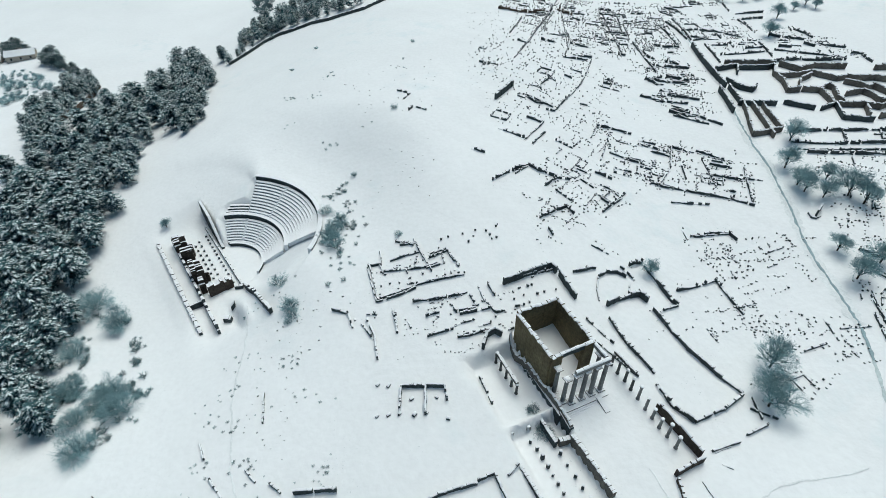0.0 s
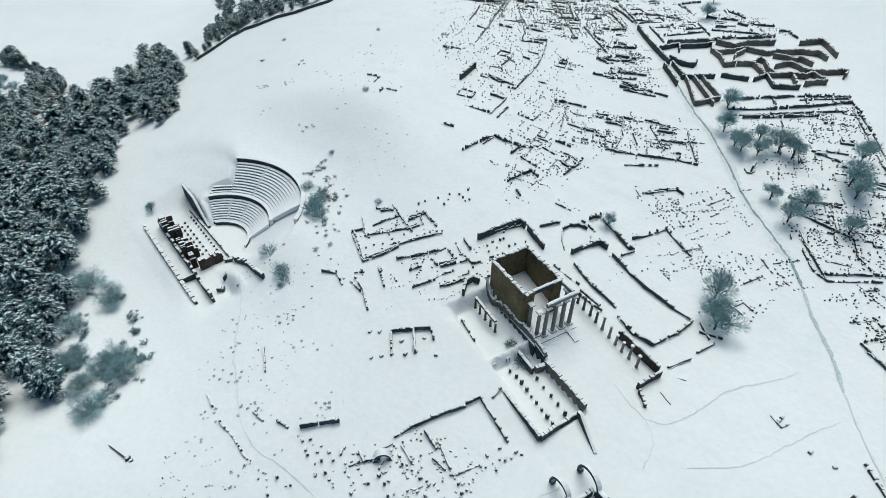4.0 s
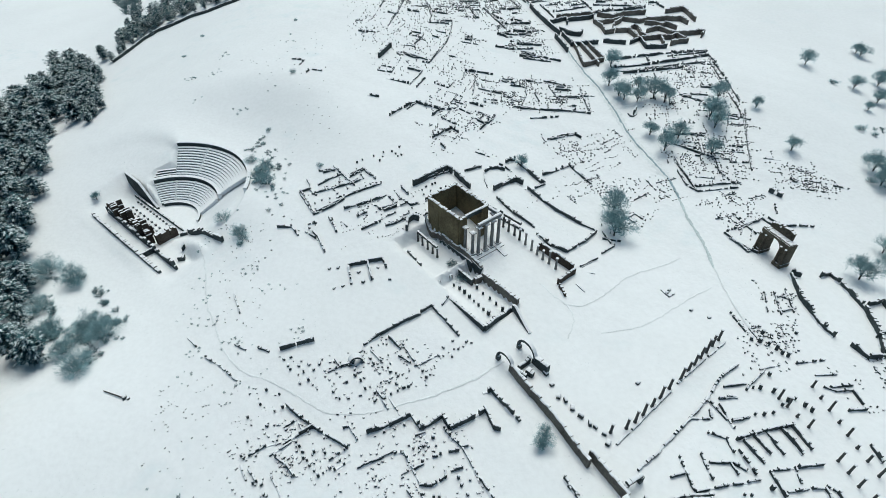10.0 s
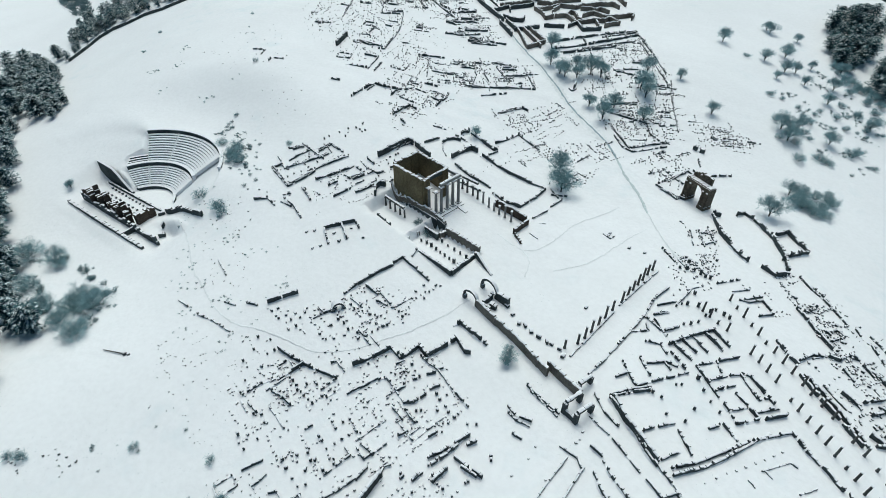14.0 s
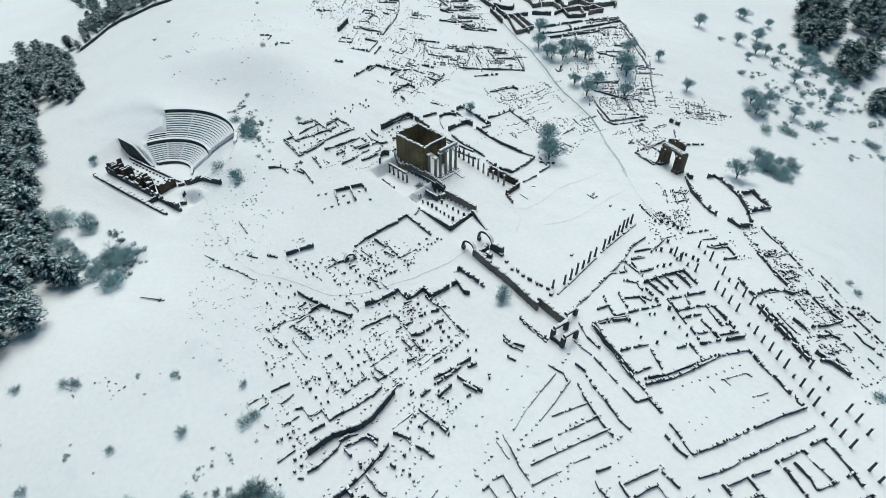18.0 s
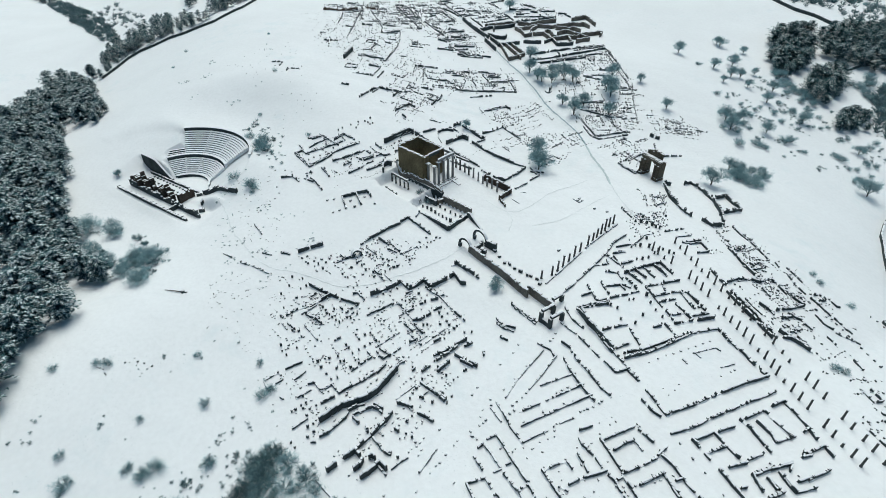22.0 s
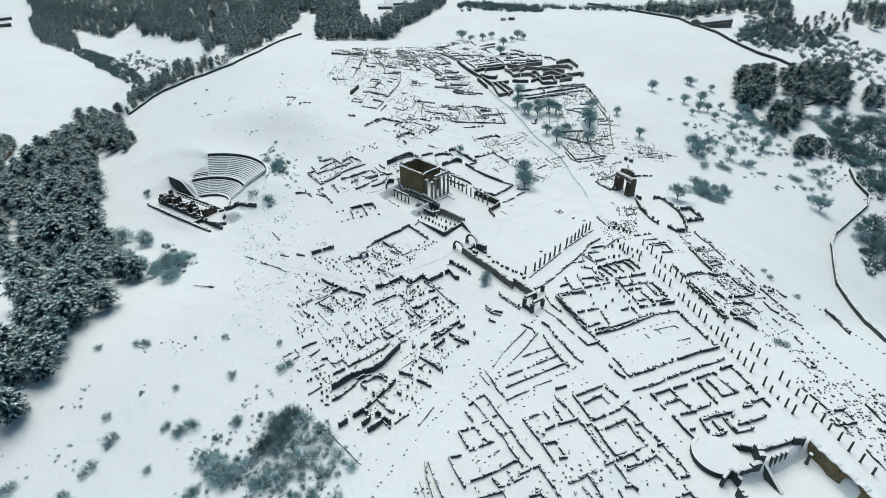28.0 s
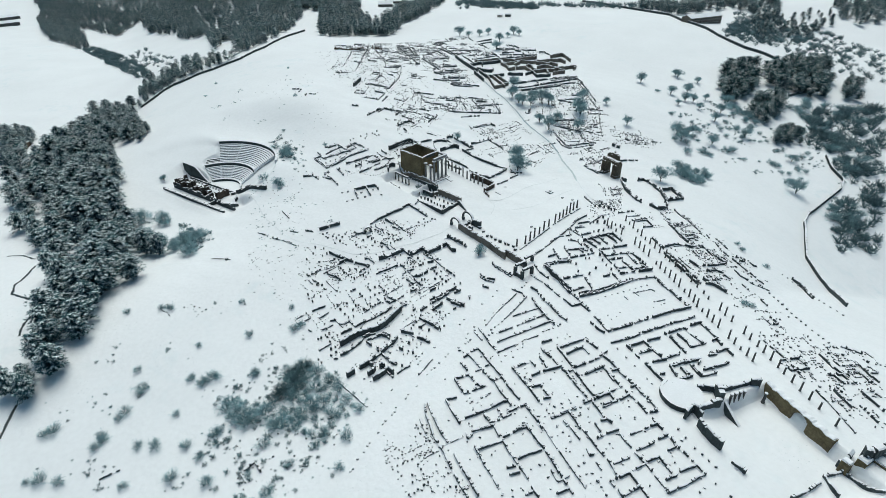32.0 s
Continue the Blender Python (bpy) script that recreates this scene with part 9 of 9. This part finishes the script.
thicket("dark_thicket_core", "dark bare brush in the thicket", 5, 2.2, ((-69.8, -17.1), (-63.6, -15.5), (-60.4, -19.3), (-64.8, -24.5), (-68.9, -25.7), (-74.1, -26.9), (-77.0, -26.1), (-75.4, -23.9), (-71.5, -22.7)))
thicket("thicket_south", "frosted brush along the lower path", 2.6, 4, ((-96.6, -27.6), (-94.0, -30.3), (-95.8, -31.6), (-97.9, -30.3)))
wood("bank_pines", "snow-laden pine on the brown bank beyond the hollow", 7, 5.2, ((-222.3, 279.4), (-225.0, 297.8), (-216.6, 304.7), (-211.8, 317.8), (-214.1, 341.1), (-199.1, 325.1), (-191.7, 307.7), (-193.4, 296.9), (-196.4, 278.8), (-198.5, 266.9), (-203.5, 254.2), (-211.1, 259.3)), True)
wood("bank_top_pines", "dark pine above the brown bank", 7, 5.2, ((-256.3, 378.4), (-246.2, 373.4), (-228.8, 354.9), (-212.8, 338.0), (-211.0, 326.2), (-225.2, 339.3), (-243.0, 353.7), (-251.7, 361.4)))
wood("hollow_pines", "snow-laden pine in the middle of the hollow", 11, 7.6, ((-187.6, 275.5), (-179.6, 284.9), (-180.3, 306.8), (-168.8, 305.5), (-157.1, 286.7), (-137.8, 250.3), (-132.3, 233.1), (-163.0, 242.7), (-176.5, 255.7)))
wood("pine_clump", "snow-laden pine in a clump near the wall", 11, 7.6, ((-166.3, 310.8), (-161.7, 327.0), (-158.9, 344.1), (-149.8, 359.7), (-135.9, 334.0), (-120.6, 314.5), (-120.4, 282.8), (-110.7, 251.2), (-116.5, 235.0), (-125.8, 242.0), (-139.0, 264.2), (-157.1, 292.1)))
wood("wall_pine", "snow-laden pine beside the terrace wall", 8, 9, ((-136.6, 359.1), (-129.6, 357.7), (-122.5, 330.7), (-128.8, 335.3)))
thicket("bank_brush", "grey frosted brush behind the bank", 3.5, 4, ((-274.6, 354.4), (-259.7, 354.6), (-238.5, 339.3), (-225.9, 320.8), (-235.0, 313.9), (-239.7, 304.1), (-245.4, 302.4)))
wood("house_pines", "dark pines round the lone house", 6, 5, ((-299.0, 401.2), (-287.1, 401.9), (-266.4, 380.3), (-279.1, 379.5), (-279.9, 366.7)))
bushes("slope_trees", "bare frosted tree on the east slope", 8, 1, ((195.9, 69.7), (206.7, 74.9), (199.7, 77.5), (217.5, 64.0), (142.9, 30.7), (261.9, 37.8), (232.2, 10.7), (253.2, 69.1), (163.2, 39.2)))
bushes("slope_bushes", "low frosted bush on the east slope", 4, 1, ((218.2, 79.8), (200.4, 55.4), (203.3, 51.9), (226.7, 55.0), (222.1, 54.8), (265.6, 37.6), (245.5, 35.9), (256.7, 28.8), (281.5, 41.5), (239.9, 20.8), (267.3, 49.1), (242.1, 28.9), (273.2, 38.8), (202.0, 83.3), (197.9, 67.0), (208.8, 72.2), (202.4, 53.6), (188.8, 57.0), (242.3, 80.1), (238.7, 71.6), (256.1, 78.6), (250.4, 68.6), (269.4, 78.0), (244.0, 39.3), (234.8, 20.2), (239.2, 18.1), (260.7, 26.3)))
bushes("low_slope_bushes", "low snowy bush on the slope", 2.6, 1, ((257.5, 64.1), (261.0, 61.9), (266.5, 61.4), (254.5, 65.3), (224.1, 46.6), (226.6, 45.1), (263.4, 49.3), (245.9, 38.2), (279.4, 59.4), (284.4, 73.3), (246.4, 27.4), (222.3, 68.6), (249.4, 21.0), (251.9, 80.1), (229.7, 83.5), (208.9, 68.2)))
bushes("dense_bushes", "dense frosted bush on the east slope", 5.5, 1, ((162.3, 34.6), (168.2, 36.8), (165.4, 31.0), (173.1, 34.5), (170.3, 28.8), (178.1, 32.3), (177.3, 29.4), (163.1, 26.7), (166.9, 24.7), (161.4, 31.6)))
bushes("upper_trees", "bare frosted tree behind the upper town", 8.5, 1, ((178.1, 355.6), (183.1, 346.4), (194.8, 344.5), (205.1, 345.8), (199.2, 311.8), (214.6, 322.5), (224.3, 328.2), (226.1, 320.4), (182.3, 286.9)))
bushes("pine_foot_bushes", "dense frosted bush at the foot of the dark pines", 5.5, 1, ((279.0, 104.4), (279.1, 97.8), (281.3, 94.1), (281.4, 89.1), (272.2, 96.2), (273.6, 86.7), (278.6, 82.5), (328.5, 87.7), (326.4, 82.0), (337.4, 88.3), (285.2, 116.7)))
bushes("eastern_bushes", "low frosted bush on the eastern slope", 3, 1, ((216.7, 101.1), (220.8, 97.1), (224.2, 89.6), (221.7, 79.2), (236.4, 85.8), (255.7, 88.4), (258.4, 80.5), (273.4, 81.6), (206.6, 76.7), (192.2, 71.8), (224.4, 68.9), (269.9, 70.9), (281.7, 113.2), (283.4, 103.8), (237.6, 138.3), (285.3, 94.9)))
bushes("west_bushes", "large rounded frosted bush by the pines", 7.6, 1, ((-120.3, 133.8), (-108.2, 124.2), (-92.4, 87.8), (-100.2, 91.4), (-109.0, 97.0), (-97.0, 75.3), (-103.2, 84.9), (-116.8, 112.2), (-112.1, 95.0), (-96.6, 94.9)))
bushes("hillside_trees", "bare frosted tree below the dark pines", 7, 1, ((280.1, 161.8), (280.9, 165.3), (245.5, 132.8), (263.4, 134.1), (287.6, 147.7), (248.0, 120.4), (254.5, 118.6), (268.9, 120.3), (249.3, 107.6), (248.2, 91.0), (235.7, 114.7), (282.8, 112.3), (290.0, 113.3), (264.3, 101.0), (270.9, 139.1)))
bushes("hall_bushes", "dark leafless bush on the hall's end wall", 2.6, 2, bushes_at_hall)
bushes("court_tree", "tall bare frosted tree beside the temple court", 9, 1, ((80.8, 76.8), (84.1, 84.6)))
trail("main_track", "narrow trodden track across the snow", 0.9, 0, ((138.5, 297.8), (135.5, 268.1), (134.6, 247.9), (129.7, 221.0), (126.0, 198.3), (123.8, 180.3), (123.6, 167.1), (121.9, 155.4), (120.4, 144.6), (117.9, 132.3), (116.7, 122.9), (116.6, 116.0), (116.5, 109.3), (116.3, 102.9), (116.2, 96.7)))
trail("track_ditch", "bluish trodden ditch of the main track", 1.05, 0, ((116.2, 96.7), (114.8, 91.1), (112.8, 84.8)))
trail("track_ditch_south", "bluish trodden ditch crossing the square", 1.1, 0, ((112.9, 84.9), (110.9, 78.9), (109.0, 73.1), (107.7, 67.4), (106.3, 61.9), (103.5, 54.6), (100.9, 48.4)))
trail("main_track_south", "faint trodden track beyond the square", 0.7, 0, ((100.9, 48.4), (98.9, 43.2), (97.2, 38.8), (95.6, 34.0), (94.5, 29.9), (92.5, 21.8)))
trail("square_track", "faint winding footprints over the square", 0.5, 0, ((42.7, 58.4), (44.3, 52.9), (46.6, 48.1), (49.6, 46.3), (52.7, 45.9), (58.1, 47.6), (62.4, 49.2), (70.4, 53.0), (75.7, 53.9), (80.9, 54.4), (87.4, 54.9), (93.3, 56.2)))
trail("square_track_branch", "faint footprints over the square", 0.45, 0, ((46.9, 47.7), (47.0, 44.4), (45.8, 41.1), (43.6, 38.2), (41.0, 36.0)))
trail("square_track_low", "faint footprints low on the square", 0.45, 0, ((51.1, 34.5), (58.0, 33.8), (64.2, 33.4), (71.8, 35.2), (80.1, 37.6), (87.4, 39.7), (94.1, 40.9)))
trail("west_footpath", "faint narrow winding footpath trodden in the snow", 0.55, 0, ((-63.8, 122.0), (-61.6, 111.7), (-60.4, 102.3), (-60.4, 93.9), (-59.5, 85.6), (-58.0, 79.1), (-56.6, 73.2), (-55.7, 69.0), (-54.9, 65.1), (-52.3, 59.2), (-49.4, 54.6), (-44.6, 50.8), (-40.8, 47.9), (-38.1, 45.3), (-35.5, 42.3), (-33.7, 40.1), (-32.1, 37.9), (-30.0, 35.9), (-27.8, 34.5), (-23.5, 32.9), (-18.3, 31.6), (-13.0, 31.2), (-7.6, 31.2), (-2.7, 30.9)))
trail("west_footpath_end", "faint narrow winding footpath below the court", 0.7, 0, ((-2.7, 30.9), (2.9, 31.3), (11.5, 32.0), (16.8, 33.6), (21.0, 34.6)))
trail("hollow_stream", "thin dark stream in the hollow", 1.1, 1, ((-163.3, 101.4), (-164.8, 91.6), (-167.6, 83.3), (-167.1, 75.2), (-162.3, 69.7), (-156.9, 64.4), (-156.0, 57.6), (-157.5, 52.0), (-159.2, 46.8), (-159.4, 42.6)))
trail("hollow_stream_branch", "thin dark side stream in the hollow", 0.9, 1, ((-178.2, 121.0), (-171.4, 118.0), (-164.9, 109.9)))
trail("hollow_stream_low", "thin dark stream leaving the hollow", 0.9, 1, ((-156.5, 9.3), (-158.7, 3.4), (-160.2, -2.4)))
trail("upper_street", "faint broad street under snow beside the ruins", 4.6, 0, ((138.5, 297.8), (135.5, 268.1), (134.6, 247.9), (129.7, 221.0), (126.0, 198.3), (123.8, 180.3), (123.6, 167.1), (121.9, 155.4), (120.4, 144.6), (117.9, 132.3), (116.7, 122.9), (116.6, 116.0), (116.5, 109.3), (116.3, 102.9), (116.2, 96.7)))
WAY = ((26.5, -15.9), (10.0, -22.4), (-8.3, -30.6), (-24.0, -38.0), (-40.0, -46.4), (-53.6, -55.8), (-64.0, -64.0))
for off, share in ((3.2, 0.3), (-3.4, 0.55)):
    row = []
    for (ax, ay), (bx, by) in zip(WAY, WAY[1:]):
        for k in range(9):
            if rnd.random() < share:
                row.append((ax + (bx - ax) * k / 9 - 0.43 * off + rnd.gauss(0, 0.4), ay + (by - ay) * k / 9 + 0.9 * off + rnd.gauss(0, 0.4)))
    stones_at("way_edge_stones", "small kerb stone half buried along the paved way", 1, 0.9, row)


def tufts(name, label, n, lo, hi, poly, mats=(DIMTWIG, FROST)):
    """Dry stalks and scrub that prick through the snow, too small to count."""
    poly = list(poly)
    low, high = np.min(poly, 0), np.max(poly, 0)
    r = random.Random(len(label) + n)
    heap, made = Heap(), 0
    while made < n:
        x, y = r.uniform(low[0], high[0]), r.uniform(low[1], high[1])
        if not within(poly, x, y):
            continue
        for _ in range(r.choice((1, 2, 3, 5, 8))):
            a, b = x + r.gauss(0, 2.2), y + r.gauss(0, 1.6)
            s = r.uniform(lo, hi)
            heap.add(THIN, a, b, ground(a, b) - 0.05, s * 1.2, r.uniform(0, 6.28), s)
            made += 1
    tagged(new(name, heap.mesh(name, mats)), label, "grass", kind="stuff")


tufts("meadow_tufts", "dry stalks and scrub pricking through the meadow snow", 150, 0.4, 1.1, ((-150, 5), (-115, 45), (-88, 48), (-62, 20), (-56, -10), (-60, -60), (-110, -60), (-155, -30)))
tufts("thicket_scrub", "low scrub spreading from the thicket through the snow", 260, 0.5, 1.7, ((-96, -16), (-70, -12), (-52, -30), (-48, -46), (-60, -62), (-95, -62), (-104, -40)))
tufts("theatre_scrub", "low scrub round the theatre's outer wall", 70, 0.6, 1.6, ((-44, 175), (-30, 165), (-32, 128), (-42, 112), (-46, 130), (-36, 145)))
tufts("slope_tufts", "dry stalks on the slope above the path", 110, 0.35, 0.8, ((-62, 128), (-40, 128), (-30, 60), (-60, 40), (-72, 60)))
tufts("east_slope_scrub", "low scrub over the eastern slope", 200, 0.6, 1.9, ((185, 60), (205, 100), (275, 115), (300, 60), (285, 10), (240, -5), (225, 30)))
tufts("pine_edge_scrub", "low scrub at the edge of the pine grove", 160, 0.8, 2.2, ((-128, 140), (-104, 130), (-84, 92), (-92, 74), (-108, 76)))
tufts("hill_tufts", "dry stalks on the hill behind the theatre", 40, 0.4, 1.0, ((-100, 200), (-20, 195), (0, 290), (-60, 320)))
far_wood("far_wood", "dense snowy pinewood on the far slope", 8.5, 5.2, ((-305.6, 1096.5), (-52.2, 752.9), (-56.5, 686.9), (-46.4, 536.0), (-32.8, 459.5), (-52.8, 407.4), (-53.2, 527.7), (-76.7, 564.5), (-95.0, 646.7), (-116.4, 695.1), (-132.8, 810.7), (-148.3, 790.2), (-159.2, 754.7), (-196.4, 818.8), (-215.0, 841.0), (-189.1, 687.9), (-191.6, 656.1), (-241.5, 762.1), (-278.6, 911.7), (-282.0, 996.4)))
far_wood("far_wood_back", "dense snowy pinewood climbing the far hill", 8.5, 6, ((-316.2, 1202.3), (-142.6, 1210.4), (-0.7, 742.9), (-10.8, 649.6), (-303.6, 1080.5)))
far_wood("village_wood", "snowy pinewood before the village", 9, 5, ((95.6, 611.6), (154.1, 630.0), (114.8, 486.5), (118.8, 464.9), (98.0, 393.9), (65.6, 391.4), (45.5, 397.3)))
far_wood("village_wood_east", "dark snowy pinewood along the field", 9, 5, ((98.0, 393.9), (117.1, 446.6), (143.0, 472.0), (174.6, 520.9), (199.5, 534.8), (247.1, 599.3), (262.9, 578.4), (227.1, 516.5), (182.2, 462.4), (143.8, 432.6), (117.1, 387.4)))
far_wood("field_edge_brush", "grey bare brush along the far road", 5, 6, ((281.3, 564.3), (310.2, 554.7), (307.2, 498.9), (340.4, 464.4), (309.1, 416.8), (273.9, 436.7), (258.8, 458.4), (260.7, 516.9)))
far_wood("road_wood", "snowy pines along the far road", 10, 7, ((463.7, 420.8), (493.4, 410.9), (487.2, 391.4), (537.8, 373.4), (536.1, 351.9), (506.9, 330.2), (475.0, 349.2), (441.7, 330.4), (445.8, 360.1), (440.6, 391.3)))
far_wood("hill_wood", "dark pinewood of the far hillside", 9, 6, ((542.7, 381.1), (603.7, 331.1), (514.3, 257.6), (513.0, 280.0), (534.5, 310.8), (532.8, 332.6), (516.9, 334.1)))
far_wood("hill_brush", "grey frosted brush below the far wood", 5, 6, ((471.9, 281.2), (522.2, 300.1), (492.3, 240.4), (455.0, 212.1), (410.4, 197.3), (402.0, 210.6), (405.3, 235.0)))
far_wood("lane_brush", "grey frosted brush along the hollow lane", 4, 4, ((-198.5, 676.9), (-183.8, 684.7), (-150.3, 604.7), (-110.7, 428.7), (-117.1, 403.9), (-150.2, 514.7)))
far_wood("hollow_brush", "grey frosted brush in the hollow", 4, 11, ((-191.7, 624.1), (-176.4, 639.0), (-155.8, 601.3), (-124.3, 624.8), (-113.7, 549.5), (-89.7, 466.1), (-75.4, 453.3), (-55.0, 376.3), (-62.5, 361.6), (-131.7, 493.5), (-157.5, 533.7)))
far_wood("wall_wood", "strip of snowy pines along the terrace wall", 7, 5, ((-122.6, 361.8), (-118.1, 401.6), (-79.1, 412.5), (-46.1, 366.3), (-4.1, 410.5), (40.0, 492.0), (26.0, 442.0), (-8.5, 385.0), (-28.0, 366.0), (-50.1, 353.2), (-91.4, 361.3), (-115.5, 356.7)))
far_wood("east_slope_wood", "grey brush on the eastern slope", 4, 7, ((521.0, 330.3), (534.6, 300.8), (548.5, 263.9), (525.8, 220.1), (450.9, 191.0), (452.2, 224.4), (437.5, 238.7)))
far_wood("slope_wood", "snowy pinewood between hollow and hill", 8, 5, ((-37.8, 452.6), (6.0, 559.0), (34.3, 606.4), (89.0, 594.8), (62.0, 545.0), (36.0, 475.0), (-2.9, 418.0), (-33.9, 384.5)))
far_wood("gap_wood", "snowy pinewood closing the far lane", 8, 5, ((62.0, 560.0), (60.0, 640.0), (120.0, 640.0), (112.0, 590.0), (84.0, 530.0), (74.0, 535.0)))
far_wood("hill_brush_east", "grey frosted brush over the eastern hillside", 4, 8, ((536.3, 301.7), (558.5, 246.1), (543.9, 158.5), (440.8, 95.5), (415.0, 119.7), (415.7, 152.6), (422.0, 193.1)))
far_wood("corner_wood", "snowy pines on the eastern skyline", 9, 6, ((640.6, 288.4), (703.2, 264.9), (633.4, 218.3), (602.5, 225.0), (603.0, 252.7)))
far_wood("valley_brush", "grey bare brush of the eastern valley", 5, 4.5, ((336.6, 83.9), (402.8, 69.7), (273.8, -19.0), (279.3, 2.1), (285.7, 22.8), (291.9, 48.6)))
far_wood("valley_brush_low", "grey bare brush low in the eastern valley", 5, 4.5, ((253.8, -1.3), (302.5, 1.4), (249.1, -36.8), (210.1, -29.7)))
far_wood("road_brush", "grey bare trees along the far road", 6, 8, ((260.6, 543.6), (511.5, 390.2), (481.5, 368.2), (410.2, 406.9), (346.4, 459.1), (227.6, 473.8)))
far_wood("saddle_wood", "snowy pinewood in the saddle of the hill", 8, 5.5, ((-52.9, 721.8), (14.9, 631.2), (66.9, 610.0), (13.3, 532.5), (-29.1, 480.4), (-47.2, 554.5)))

# ---- far houses, sheds, road walls and stray things ----
def house(name, label, x, y, deg, length, width, h, roof, windows, wall=None):
    """A gabled house: walls, snowy roof with eaves, windows in frames and a door."""
    g = ground(x, y)
    ob = thing(name, label, "house", (x, y, g), "far houses")
    u, w = dirs(deg)
    a, b = length / 2, width / 2

    def at(p, q):
        return (x + u[0] * p + w[0] * q, y + u[1] * p + w[1] * q)

    lu = Lump()
    base = [lu.ring([(*at(p, q), z) for p, q in ((-a, -b), (a, -b), (a, b), (-a, b))]) for z in (g - 2, g + h)]
    lu.tube(base, 0)
    k = len(lu.v)
    lu.v += [(*at(-a, 0), g + h + roof), (*at(a, 0), g + h + roof)]
    lu.f += [(base[1][0], base[1][3], k), (base[1][1], base[1][2], k + 1)]
    lu.m += [0, 0]
    part("wall", lu, (wall or PLASTER,), ob)
    for s in (-1, 1):
        lu = Lump()
        e = 0.6
        low, top = g + h - roof * e / b, g + h + roof
        r = [lu.ring([(*at(-a - e, s * (b + e)), low + d), (*at(a + e, s * (b + e)), low + d), (*at(a + e, 0), top + d), (*at(-a - e, 0), top + d)]) for d in (0.02, 0.35)]
        lu.tube(r, 0, 0)
        part("roof", lu, (ROOF,), ob, "roof slope under thick snow")
    for s in (-1, 1):
        for f in range(max(1, int(h / 3))):
            for i in range(windows):
                p = -a + length * (i + 0.5) / windows
                lu = Lump()
                lu.box(at(p, s * (b + 0.03)), u, w, g + 0.9 + 3 * f, g + 2.4 + 3 * f, 0.55, 0.06, 0, 0)
                win = part("window", lu, (GLASS,), ob)
                fr = Lump()
                fr.box((at(p, s * (b + 0.05))[0] - x, at(p, s * (b + 0.05))[1] - y), u, w, 0.75 + 3 * f, 0.9 + 3 * f, 0.7, 0.14, 0, 0)
                sill = new("sill", fr.mesh("sill", (ROOF,)))
                sill.parent = win
    return ob


house("farmhouse", "low pale house with snowy roof among pines", -272, 376, 20, 17, 9, 3.6, 2.2, 3)
house("shed", "small pale shed with snowy roof beside the house", -288, 372, 10, 9, 6, 2.8, 1.4, 1)
house("long_building", "long grey two-storey building with rows of windows", 437, 292, 2, 46, 13, 6.4, 2.4, 11, MASONRY)
house("field_hut", "small dark hut standing in the snowy field", 257, 396, -40, 6, 4.5, 2.6, 0.8, 1, MARBLE)
house("field_hut", "small white hut standing in the snowy field", 249.5, 401, -40, 5, 4, 2.2, 0.7, 1)
for x, y, n, d in ((125, 560, 24, -20), (165, 545, 18, -20), (205, 600, 40, -10), (120, 620, 50, -12)):
    house("village_house", "grey village house with snow on its roof", x, y, d, n, 11, 3.6, 2.4, max(2, n // 6), MASONRY)
for x, y, n, d in ((-330, 960, 42, 30), (-318, 905, 34, 25), (-345, 860, 26, 20)):
    house("valley_farm", "long dark farm building under snow", x, y, d, n, 14, 4.5, 2.5, 4, MARBLE)

# ---- gate where the paved way enters the square ----
gate = thing("gate", "open stone gate of piers and snowy lintels beside the square", "gate", (27.5, -13.5, ground(27.5, -13.5)))
GATE_Z = ground(27.5, -13.5)
GATE = dict(A=(26.6, -11.4), B=(31.9, -10.4), C=(27.6, -15.2), D=(32.7, -14.3), E=(33.2, -7.6), F=(37.6, -6.8), G=(31.4, -3.6))
for a, b, h in (("A", "B", 4.2), ("C", "D", 4.0), ("E", "F", 3.8)):
    for q in (a, b):
        lu = Lump()
        u, w = dirs(-75)
        lu.box(GATE[q], u, w, GATE_Z - 2, GATE_Z + h, 0.6, 0.55, 0, 0, 0.96)
        part("gate_pier", lu, (STONE, SNOW), gate, "squared pier of dark stone")
    lu = Lump()
    wall_run(lu, GATE[a], GATE[b], 0.75, 1.1, 0.04, 0, GATE_Z + h, 0.28, 1.2)
    lu.v = [(x, y, max(z, GATE_Z + h - 0.02)) for x, y, z in lu.v]
    part("lintel", lu, (STONE, SNOW), gate, "stone lintel carrying snow")
for a, b, h in (("A", "C", 2.0), ("B", "E", 3.6), ("E", "G", 3.6)):
    lu = Lump()
    wall_run(lu, GATE[a], GATE[b], h, 0.9, 0.12, 0, GATE_Z - 0.3, 0.22, 1.1)
    part("side_wall", lu, (STONE, SNOW), gate, "brown side wall of the gate")
